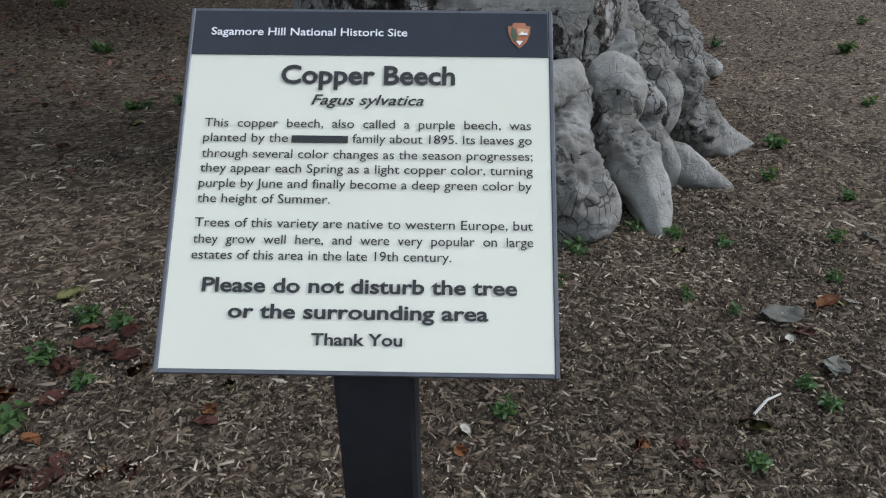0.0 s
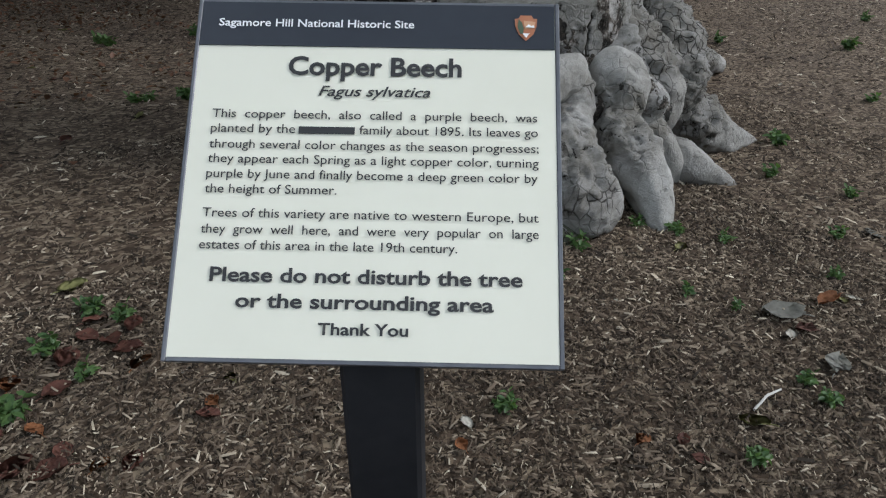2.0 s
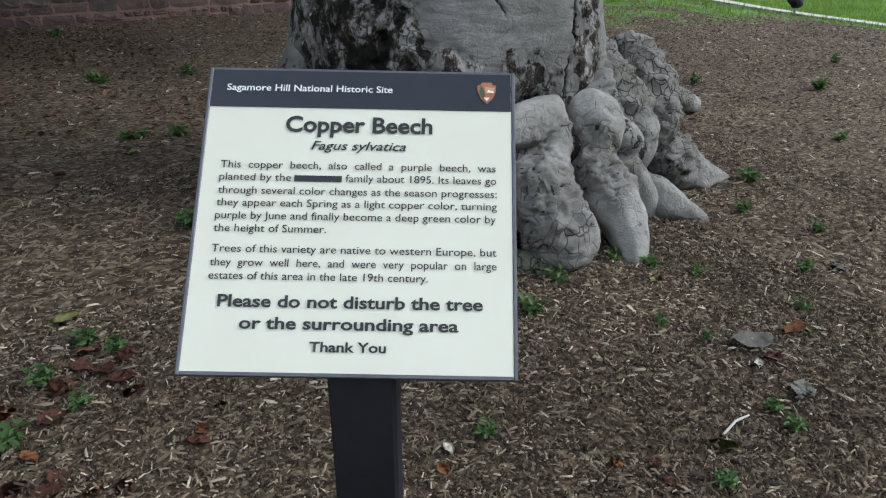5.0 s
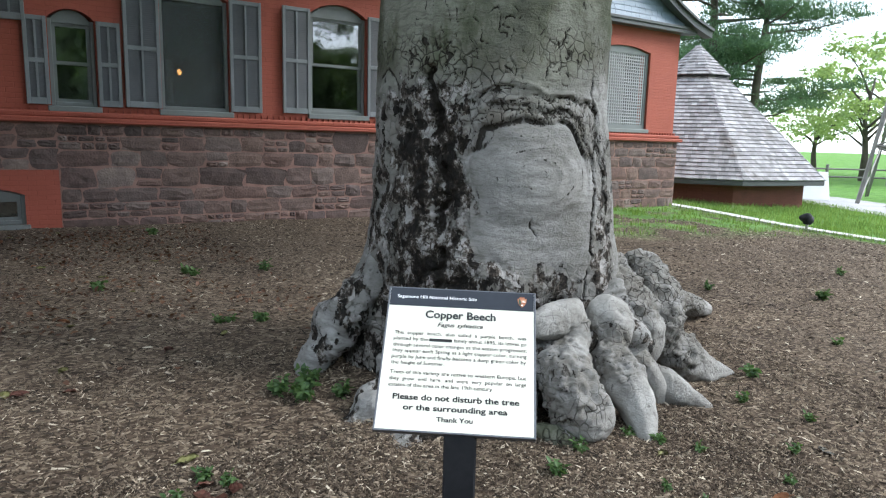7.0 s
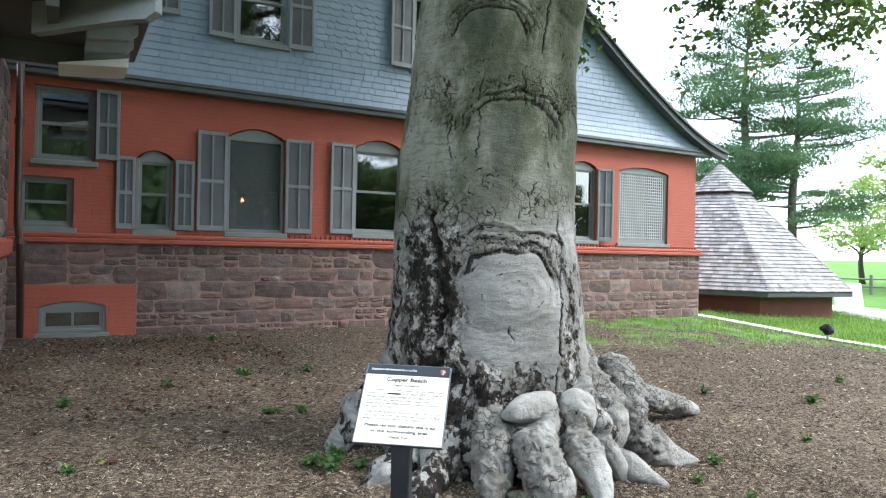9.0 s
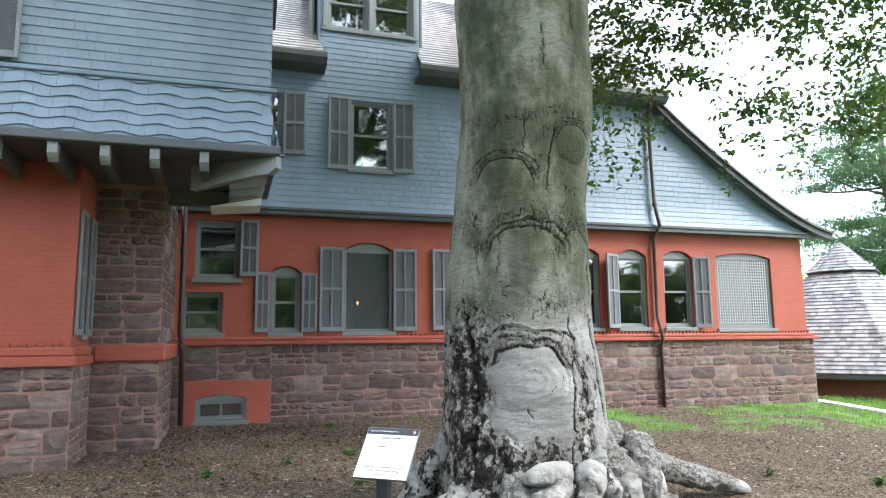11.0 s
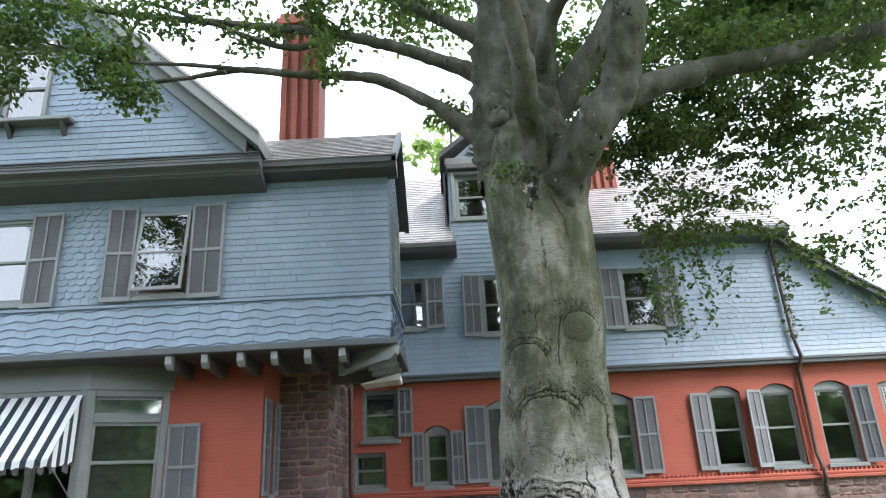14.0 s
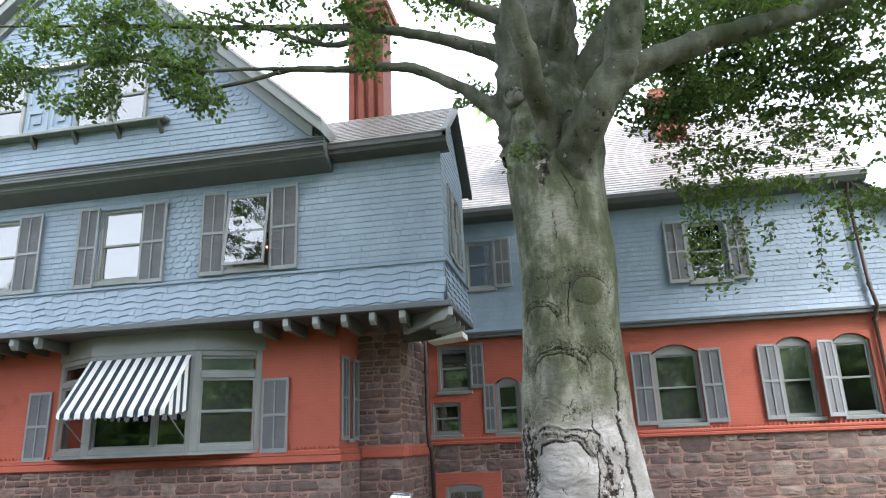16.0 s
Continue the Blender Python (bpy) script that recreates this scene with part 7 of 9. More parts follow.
for a, b in twigs:
    n0 = len(tv)
    for q, r in ((a, 0.006), (b, 0.002)):
        tv += [tuple(q + np.array((r, 0, 0))), tuple(q + np.array((-r * 0.5, r * 0.87, 0))), tuple(q + np.array((-r * 0.5, -r * 0.87, 0)))]
    tf += [(n0, n0 + 1, n0 + 4, n0 + 3), (n0 + 1, n0 + 2, n0 + 5, n0 + 4), (n0 + 2, n0, n0 + 3, n0 + 5)]
M_TWIG = surf("twig_bark", (0.05, 0.04, 0.035), (0.09, 0.075, 0.065), rough=0.9, scale=5, fine=50, bump=0.1)
o = raw("twig_spray", tv, tf, M_TWIG, tree)
o["kind"] = "stuff"
high = []
for k in range(84):
    an = NR.uniform(0, 2 * math.pi)
    rad = 9.0 * NR.uniform(0.1, 1) ** 0.6
    hz = 10.4 + 5.6 * (1 - (rad / 9.6) ** 2) * NR.uniform(0.25, 1)
    hx, hy = 3.2 + rad * math.cos(an), 0.5 + rad * math.sin(an)
    # gap left in the crown so that sun reaches the ground at left
    if hx > 7.5 and hy < -2.6:
        continue
    high.append((hx, hy, hz + max(0.0, 3.0 - hx) * 0.42, 1.4, 1.4, 0.8, 38))
# clumps added in the sun's way to shade the wing's left part
for k in range(12):
    high.append((4.6 + 0.5 * k, 7.6 - 0.42 * (k % 6), 10.4 + 0.55 * (k % 5), 1.3, 1.2, 0.8, 44))
# more added clumps further right, for the same shade on the wing
for k in range(24):
    high.append((NR.uniform(7.6, 12.0), NR.uniform(0.5, 5.5), NR.uniform(9.4, 12.8), 1.3, 1.2, 0.8, 40))
# unseen clumps added to keep the sun off the trunk
for k in range(10):
    high.append((NR.uniform(7.0, 9.4), NR.uniform(-3.2, -0.4), NR.uniform(10.4, 13.0), 1.3, 1.2, 0.8, 40))
pts, _ = sprays(high, NR, per_twig=16, reach=0.9, wide=0.3)
V, F = leaf_cloud(pts, 0.17, NR)
o = quick_mesh("upper_crown", V, F, M_LEAF, tree)
o["label"] = "high dense crown of dark green leaves"
o["kind"] = "stuff"


# ---- ground: one sheet from the tree to the horizon ----
def ground_z(x, y):
    yy = max(-1.0, min(y, 10.6))
    z = -0.02 + 0.024 * yy - 0.006 * max(-12.0, min(x, 14.0))
    z += 0.10 * math.exp(-((x + 0.3) ** 2 + (y - 2.8) ** 2) / 4) + 0.10 * math.exp(-((x - 2.3) ** 2 + (y - 2.7) ** 2) / 2.5)
    d = max(0.0, x - 9.0 + 0.25 * (9.0 - y))
    z -= 0.22 * (1 - math.exp(-d * d / 30.0)) * max(0.0, min(1.0, (11.5 - y) / 4.0))
    f = max(0.0, x - 14.5)
    z -= 0.02 * min(f, 22.0)
    return z


def ground_sheet():
    def axis(a, b, near0, near1, step):
        out = []
        v = near0
        while v <= near1 + 1e-6:
            out.append(v)
            v += step
        s = step
        lo = near0
        while lo > a:
            s *= 1.35
            lo -= s
            out.insert(0, lo)
        s = step
        hi = near1
        while hi < b:
            s *= 1.35
            hi += s
            out.append(hi)
        return out
    xs = axis(-400, 600, -5, 16, 0.14)
    ys = axis(-400, 600, -2.5, 11, 0.14)
    vs, fs = [], []
    for y in ys:
        for x in xs:
            bump = 0.0
            if -6 < x < 17 and -3 < y < 12:
                p = Vector((x * 1.4, y * 1.4, 3.3))
                bump = 0.022 * noise.noise(p) + 0.010 * noise.noise(p * 3.1)
            vs.append((x, y, ground_z(x, y) + bump))
    w = len(xs)
    for j in range(len(ys) - 1):
        for i in range(w - 1):
            fs.append((j * w + i, j * w + i + 1, (j + 1) * w + i + 1, (j + 1) * w + i))
    return vs, fs


def lawn_at(x, y):
    """How grassy the ground is, 0 to 1: mulch round the tree, lawn beyond the bed's edge."""
    n = noise.noise(Vector((x * 0.75, y * 0.75, 1.0))) + 0.6 * noise.noise(Vector((x * 2.4, y * 2.4, 5.0)))
    # patches of thin grass along the wall's foot, lawn past the garden path
    near = max(0.0, min(1.0, (y - 6.6 + 0.12 * max(0.0, x - 8)) / 1.6)) * max(0.0, min(1.0, (x - 5.6) / 1.5))
    g = max(0.0, min(0.9, 2.6 * (n + 0.10 + 0.05 * (x - 9)))) * near
    g = max(g, max(0.0, min(1.0, 1.4 * (x - 13.2) + 0.8 * n)))
    if y < -9.5 + 2.2 * n or x < -16 + 2 * n:
        g = 1.0
    return g


M_GROUND = bpy.data.materials.new("mulch_and_lawn")
n, l = nodes_of(M_GROUND)
p = n["Principled BSDF"]
p.inputs["Roughness"].default_value = 0.95
p.inputs["Specular IOR Level"].default_value = 0.15
geo = n.new("ShaderNodeNewGeometry")
vo = n.new("ShaderNodeTexVoronoi")
vo.inputs["Scale"].default_value = 42
mp = n.new("ShaderNodeMapping")
mp.inputs["Scale"].default_value = (1.0, 1.7, 1.0)
mp.inputs["Rotation"].default_value = (0, 0, 0.6)
dn = n.new("ShaderNodeTexNoise")
dn.inputs["Scale"].default_value = 6
ma = n.new("ShaderNodeMixRGB")
ma.inputs["Fac"].default_value = 0.12
l.new(geo.outputs["Position"], ma.inputs[1])
l.new(geo.outputs["Position"], dn.inputs["Vector"])
l.new(dn.outputs["Color"], ma.inputs[2])
l.new(ma.outputs[0], mp.inputs["Vector"])
l.new(mp.outputs[0], vo.inputs["Vector"])
r1 = n.new("ShaderNodeValToRGB")
e = r1.color_ramp.elements
e[0].position, e[0].color = 0.0, (0.038, 0.028, 0.020, 1)
e[1].position, e[1].color = 1.0, (0.225, 0.185, 0.135, 1)
k = e.new(0.55)
k.color = (0.098, 0.073, 0.053, 1)
sc = n.new("ShaderNodeSeparateColor")
l.new(vo.outputs["Color"], sc.inputs[0])
l.new(sc.outputs[0], r1.inputs[0])
n1 = n.new("ShaderNodeTexNoise")
n1.inputs["Scale"].default_value = 0.9
n1.inputs["Detail"].default_value = 6
l.new(geo.outputs["Position"], n1.inputs["Vector"])
mm = n.new("ShaderNodeMixRGB")
mm.blend_type = "MULTIPLY"
mm.inputs["Fac"].default_value = 0.6
l.new(r1.outputs[0], mm.inputs[1])
r2 = n.new("ShaderNodeValToRGB")
r2.color_ramp.elements[0].position, r2.color_ramp.elements[1].position = 0.3, 0.7
r2.color_ramp.elements[0].color, r2.color_ramp.elements[1].color = (0.55, 0.5, 0.48, 1), (1.15, 1.1, 1.05, 1)
l.new(n1.outputs["Fac"], r2.inputs[0])
l.new(r2.outputs[0], mm.inputs[2])
at = n.new("ShaderNodeAttribute")
at.attribute_name = "lawn"
gn = n.new("ShaderNodeTexNoise")
gn.inputs["Scale"].default_value = 1.6
gn.inputs["Detail"].default_value = 8
l.new(geo.outputs["Position"], gn.inputs["Vector"])
r3 = n.new("ShaderNodeValToRGB")
r3.color_ramp.elements[0].position, r3.color_ramp.elements[1].position = 0.3, 0.7
r3.color_ramp.elements[0].color, r3.color_ramp.elements[1].color = (0.07, 0.16, 0.035, 1), (0.14, 0.27, 0.06, 1)
l.new(gn.outputs["Fac"], r3.inputs[0])
mg = n.new("ShaderNodeMixRGB")
l.new(at.outputs["Fac"], mg.inputs["Fac"])
l.new(mm.outputs[0], mg.inputs[1])
l.new(r3.outputs[0], mg.inputs[2])
l.new(mg.outputs[0], p.inputs["Base Color"])
bp = n.new("ShaderNodeBump")
bp.inputs["Strength"].default_value = 0.9
bp.inputs["Distance"].default_value = 0.012
l.new(sc.outputs[1], bp.inputs["Height"])
l.new(bp.outputs[0], p.inputs["Normal"])
vs, fs = ground_sheet()
ground = raw("ground", vs, fs, M_GROUND, smooth=True)
tagged(ground, "brown wood-chip mulch bed merging into green lawn", "ground", kind="structure")
lay = ground.data.attributes.new("lawn", "FLOAT", "POINT")
lay.data.foreach_set("value", [lawn_at(v[0], v[1]) for v in vs])


# ---- the sign ----
M_CREAM = surf("cream_panel", (0.68, 0.672, 0.575), (0.72, 0.712, 0.615), rough=0.3, scale=2, fine=20, bump=0.0, stain=(0.60, 0.585, 0.48), stain_scale=9, stain_at=0.70, spec=0.3)
M_NAVY = surf("sign_strip", (0.016, 0.02, 0.03), (0.022, 0.027, 0.038), rough=0.35, scale=6, fine=60, bump=0.05)
M_BLACK = surf("black_paint", (0.012, 0.013, 0.016), (0.022, 0.023, 0.027), rough=0.6, spec=0.2, scale=6, fine=60, bump=0.15, stain=(0.03, 0.032, 0.04), stain_scale=7, stain_at=0.68)
M_EDGE = surf("aluminium_edge", (0.10, 0.105, 0.12), (0.16, 0.165, 0.18), rough=0.5, scale=8, fine=60, bump=0.1, metal=0.7)
M_INK = surf("black_ink", (0.02, 0.02, 0.022), (0.03, 0.03, 0.032), rough=0.5, scale=20, fine=90, bump=0.0)
M_PALE = surf("white_ink", (0.75, 0.76, 0.78), (0.8, 0.81, 0.82), rough=0.5, scale=20, fine=90, bump=0.0)
sign = base("interpretive_sign", "square cream information panel with black heading on a black post", "sign")
SW = 0.325
u = Vector((0.801, -0.598, -0.011)).normalized()
v = Vector((0.126, 0.170, 0.246))
v = (v - u * v.dot(u)).normalized()
w = u.cross(v).normalized()
SC = Vector((0.264, 0.463, 1.176))
SM = Matrix(((u.x, v.x, w.x, SC.x), (u.y, v.y, w.y, SC.y), (u.z, v.z, w.z, SC.z), (0, 0, 0, 1)))
bm = bmesh.new()
obox(bm, SM @ pose(0, 0, -0.0065), SW - 0.004, SW - 0.004, 0.013)
panel = part("panel", bm, M_CREAM, sign)
bm = bmesh.new()
for sx, sy, px, py in ((0.004, SW, -SW / 2 + 0.002, 0), (0.004, SW, SW / 2 - 0.002, 0), (SW - 0.008, 0.004, 0, SW / 2 - 0.002), (SW - 0.008, 0.004, 0, -SW / 2 + 0.002)):
    obox(bm, SM @ pose(px, py, -0.007), sx, sy, 0.016, 0.0008)
part("rim", bm, M_EDGE, sign, "thin grey metal rim")
bm = bmesh.new()
obox(bm, SM @ pose(0, (0.117 + 0.1595) / 2, 0.0006), SW - 0.009, 0.1595 - 0.117, 0.0012)
strip = part("heading_strip", bm, M_NAVY, sign, "dark navy heading strip")
bm = bmesh.new()
obox(bm, SM @ pose(0.012, -0.02, -0.022), 0.16, 0.16, 0.016)
part("bracket_plate", bm, M_BLACK, sign)
bm = bmesh.new()
box(bm, -0.033, 0.033, -0.033, 0.033, -0.35, 1.062, 0.004)
ob = part("post", bm, M_BLACK, sign, "square black metal post")
ob.matrix_basis = pose(0.233, 0.402, 0, 0, 0, -36.8)


def lettering(name, text, x0, x1, y, cap, material, bold=0.0, slant=0.0, lift=0.0012):
    """One line of text from x0 to x1 on the panel, its baseline at y, capitals of height cap (all in millimetres)."""
    cu = bpy.data.curves.new(name, "FONT")
    cu.body = text
    cu.size = 1.0
    cu.offset = bold
    cu.shear = slant
    cu.resolution_u = 3
    tmp = bpy.data.objects.new(name, cu)
    me = bpy.data.meshes.new_from_object(tmp)
    bpy.data.objects.remove(tmp)
    bpy.data.curves.remove(cu)
    co = np.empty(len(me.vertices) * 3)
    me.vertices.foreach_get("co", co)
    co = co.reshape(-1, 3)
    a, b = co[:, 0].min(), co[:, 0].max()
    co[:, 0] = (x0 + (co[:, 0] - a) * (x1 - x0) / (b - a)) * 0.001
    co[:, 1] = (y + co[:, 1] * cap / 0.70) * 0.001
    co[:, 2] = lift
    me.vertices.foreach_set("co", co.ravel())
    me.transform(SM)
    me.materials.clear()
    me.materials.append(material)
    o = new(name, me)
    o.parent = panel
    return o


def ink_bar(x0, x1, y, h):
    bm = bmesh.new()
    obox(bm, SM @ pose((x0 + x1) / 2000, (y + h / 2) / 1000, 0.0008), (x1 - x0) / 1000, h / 1000, 0.0012)
    o = part("text_bar", bm, M_INK, panel)
    return o


lettering("heading_text", "Sagamore Hill National Historic Site", -142, 33, 135.2, 7.4, M_PALE, 0.012, lift=0.0022)
lettering("title_text", "Copper Beech", -77, 76, 89.5, 17.3, M_INK, 0.026)
lettering("species_text", "Fagus sylvatica", -49, 49, 69.5, 9.6, M_INK, 0.012, 0.3)
BODY = (("This  copper  beech,  also  called  a  purple  beech,  was", 142, 48), ("through several color changes as the season progresses;", 143, 20),
        ("they appear each Spring as a light copper color, turning", 143, 6.8), ("purple by June and finally become a deep green color by", 142, -6.8),
        ("the height of Summer.", -28, -20.3), ("Trees of this variety are native to western Europe, but", 142.5, -41.4),
        ("they  grow  well  here,  and  were  very  popular  on  large", 142.5, -55.5), ("estates of this area in the late 19th century.", 75, -69))
for text, x1, y in BODY:
    lettering("body_text", text, -140.3, x1, y, 8.0, M_INK, 0.004)
lettering("body_text", "planted by the", -140.3, -67, 34.4, 8.0, M_INK, 0.004)
ink_bar(-64, -15.5, 34.4, 6.2)
lettering("body_text", "family about 1895. Its leaves go", -11.5, 142.5, 34.4, 8.0, M_INK, 0.004)
lettering("notice_text", "Please do not disturb the tree", -129, 129, -96, 11.8, M_INK, 0.024)
lettering("notice_text", "or the surrounding area", -106, 105.5, -117.2, 11.5, M_INK, 0.024)
lettering("thanks_text", "Thank You", -37, 36.5, -138.4, 9.5, M_INK, 0.022)

# arrowhead badge drawn as plain shapes
M_RUST = surf("badge_rust", (0.33, 0.12, 0.06), (0.40, 0.16, 0.08), rough=0.5, scale=30, fine=90, bump=0.0)
M_SAND = surf("badge_sand", (0.48, 0.27, 0.15), (0.52, 0.30, 0.18), rough=0.5, scale=30, fine=90, bump=0.0)
M_FIR = surf("badge_green", (0.05, 0.08, 0.05), (0.07, 0.10, 0.06), rough=0.5, scale=30, fine=90, bump=0.0)


def badge(name, pts, lift, material):
    bm = bmesh.new()
    f = [bm.verts.new(SM @ Vector((x / 1000, y / 1000, lift))) for x, y in pts]
    b = [bm.verts.new(SM @ Vector((x / 1000, y / 1000, lift - 0.0005))) for x, y in pts]
    bm.faces.new(f)
    bm.faces.new(b[::-1])
    for i in range(len(pts)):
        j = (i + 1) % len(pts)
        bm.faces.new((f[j], f[i], b[i], b[j]))
    part(name, bm, material, strip)


badge("badge_field", ((122.5, 146), (126, 146.5), (127.5, 149.5), (137.5, 149.5), (139, 146.5), (142.5, 146), (142, 139), (139, 131), (132.5, 124.6), (126, 131), (123, 139)), 0.0022, M_RUST)
badge("badge_tree", ((126, 146), (129, 142), (130.5, 136), (130, 131), (127.2, 131.5), (125, 138)), 0.0028, M_FIR)
badge("badge_range", ((130.5, 144), (141, 143), (140, 137), (131.5, 136)), 0.0028, M_SAND)
badge("badge_snow", ((132, 137.5), (135, 140.5), (137, 138.5), (139, 139.5), (140, 137)), 0.0033, M_PALE)
badge("badge_lake", ((129.5, 131.3), (135.5, 131.3), (132.5, 127.2)), 0.0033, M_PALE)


# ---- distance: path, drive, ice house, tower, trees ----
def strip_mesh(name, line, width, lift, material, label, category):
    vs, fs = [], []
    for i, (x, y) in enumerate(line):
        a, b = line[max(i - 1, 0)], line[min(i + 1, len(line) - 1)]
        d = Vector((b[0] - a[0], b[1] - a[1])).normalized()
        for s in (-0.5, 0.5):
            px, py = x - d.y * width * s, y + d.x * width * s
            vs.append((px, py, ground_z(px, py) + lift))
        for s in (-0.5, 0.5):
            px, py = x - d.y * width * s, y + d.x * width * s
            vs.append((px, py, ground_z(px, py) - 0.1))
    for i in range(len(line) - 1):
        k = i * 4
        fs += [(k, k + 1, k + 5, k + 4), (k + 2, k, k + 4, k + 6), (k + 1, k + 3, k + 7, k + 5)]
    return tagged(raw(name, vs, fs, material), label, category, kind="structure")


M_CONC = surf("pale_concrete", (0.42, 0.41, 0.39), (0.52, 0.51, 0.48), rough=0.9, scale=3, fine=40, bump=0.2, stain=(0.33, 0.32, 0.28), stain_scale=1.5)
M_GRAVEL = surf("pale_gravel", (0.30, 0.295, 0.29), (0.44, 0.43, 0.42), rough=0.95, scale=1.5, fine=30, bump=0.5, depth=0.02)
strip_mesh("pavement_path", [(14.05, 22 - 1.1 * i) for i in range(30)], 0.42, 0.035, M_CONC, "narrow pale concrete garden path", "path")
strip_mesh("road_drive", [(22.5 + 0.12 * (i - 12) ** 2 * 0.08, 26 - 2 * i) for i in range(22)], 4.2, 0.03, M_GRAVEL, "pale gravel drive", "drive")

# eight-sided ice house with a steep weathered shingle roof
hut = base("ice_house", "low eight-sided brick ice house with a steep weathered shingle roof", "outbuilding")
HX, HY, HR, HE, HA = 18.22, 13.4, 4.05, 0.78, 4.72
ang = [radians(-33 + 45 * i) for i in range(8)]
M_HUTBRICK = brick_paint("hut_brick", (0.13, 0.042, 0.028), (0.19, 0.06, 0.04), (0.7, 0.65, 0.62))
for i in range(8):
    a, b = ang[i], ang[(i + 1) % 8]
    bm = bmesh.new()
    r = HR - 0.55
    pts = [(HX + r * math.cos(t), HY + r * math.sin(t)) for t in (a, b)]
    q = [(HX + (r - 0.25) * math.cos(t), HY + (r - 0.25) * math.sin(t)) for t in (a, b)]
    lo = [bm.verts.new((x, y, -1.2)) for x, y in (pts[0], pts[1], q[1], q[0])]
    hi = [bm.verts.new((x, y, HE + 0.1)) for x, y in (pts[0], pts[1], q[1], q[0])]
    bm.faces.new(lo[::-1])
    bm.faces.new(hi)
    for k in range(4):
        bm.faces.new((lo[k], lo[(k + 1) % 4], hi[(k + 1) % 4], hi[k]))
    part("wall", bm, M_HUTBRICK, hut)
bm = bmesh.new()
lo = [bm.verts.new((HX + (HR - 0.02) * math.cos(t), HY + (HR - 0.02) * math.sin(t), HE - 0.02)) for t in ang]
l2 = [bm.verts.new((HX + (HR - 0.02) * math.cos(t), HY + (HR - 0.02) * math.sin(t), HE - 0.14)) for t in ang]
mi = [bm.verts.new((HX + (HR - 0.7) * math.cos(t), HY + (HR - 0.7) * math.sin(t), HE - 0.10)) for t in ang]
ap = bm.verts.new((HX, HY, HA - 0.15))
for i in range(8):
    j = (i + 1) % 8
    bm.faces.new((lo[i], lo[j], ap))
    bm.faces.new((l2[i], l2[j], lo[j], lo[i]))
    bm.faces.new((mi[i], mi[j], l2[j], l2[i]))
roof = part("roof", bm, M_DARKTRIM, hut, "steep roof with dark eave board")


def cone_shingles(r0, z0, r1, z1, course, lift):
    vs, fs = [], []
    for i in range(8):
        a, b = ang[i], ang[(i + 1) % 8]
        A, B = Vector((math.cos(a), math.sin(a), 0)), Vector((math.cos(b), math.sin(b), 0))
        n = (A + B).normalized()
        mid = math.cos(radians(22.5))
        s = (B - A).normalized()
        ln = math.hypot((r0 - r1) * mid, z1 - z0)

        def put(x, d, out, n=n, s=s, mid=mid, ln=ln):
            t = d / ln
            r = (r0 + (r1 - r0) * t) * mid
            nn = Vector((n.x * (z1 - z0) / ln, n.y * (z1 - z0) / ln, (r0 - r1) * mid / ln))
            p = Vector((HX, HY, z0 + (z1 - z0) * t)) + n * r + s * x + nn * (out + lift)
            return p[:]

        half = lambda d: (r0 + (r1 - r0) * d / ln) * math.sin(radians(22.5))
        cs = []
        for xa, xb, da, db, row in shingle_cells(-half(0), half(0), 0, ln, course, 0.08, 0.22, lambda x, d: True, RNG):
            hd = half(da) + 0.01
            xa, xb = max(xa, -hd), min(xb, hd)
            if xb - xa > 0.03:
                cs.append((xa, xb, da, db, row))
        v, f = shingle_mesh(cs, put, thick=0.03)
        k = len(vs)
        vs += v
        fs += [tuple(q + k for q in g) for g in f]
    return vs, fs


vs, fs = cone_shingles(HR, HE, 0.5, HA - 0.52, 0.15, 0.0)
o = raw("roof_shingles", vs, fs, M_HUTROOF, roof)
o["kind"] = "stuff"
vs, fs = cone_shingles(1.05, 3.80, 0.02, HA + 0.05, 0.14, 0.03)
o = raw("cap_shingles", vs, fs, M_HUTROOF, roof)
o["kind"] = "stuff"
bm = bmesh.new()
lo = [bm.verts.new((HX + 1.05 * math.cos(t), HY + 1.05 * math.sin(t), 3.78)) for t in ang]
ap = bm.verts.new((HX, HY, HA))
for i in range(8):
    bm.faces.new((lo[i], lo[(i + 1) % 8], ap))
bm.faces.new(lo[::-1])
part("cap", bm, M_DARKTRIM, hut)

# white-painted board beside the ice house
e = base("white_board", "white board leaning beside the ice house", "board")
bm = bmesh.new()
obox(bm, pose(22.6, 11.6, ground_z(22.6, 11.6) + 0.45, -20, 0, -40), 0.9, 0.05, 1.0, 0.01)
part("board", bm, M_WHITE, e)

# steel lattice tower
M_STEEL = surf("weathered_steel", (0.13, 0.125, 0.115), (0.22, 0.21, 0.195), rough=0.6, scale=4, fine=40, bump=0.1, metal=0.3)
tower = base("lattice_tower", "weathered four-legged lattice tower with crossed braces", "tower")
TX, TY, TB, TH = 26.9, 8.9, 2.9, 17.0
tz = ground_z(TX, TY) - 0.2


def leg_at(i, h):
    s = TB * (1 - h / TH * 0.86)
    c = [(-1, -1), (1, -1), (1, 1), (-1, 1)][i]
    a = radians(22)
    x, y = c[0] * s, c[1] * s
    return (TX + x * math.cos(a) - y * math.sin(a), TY + x * math.sin(a) + y * math.cos(a), tz + h)


def strut(name, a, b, r):
    bm = bmesh.new()
    tube(bm, [a, b], [r, r], 4)
    part(name, bm, M_STEEL, tower)


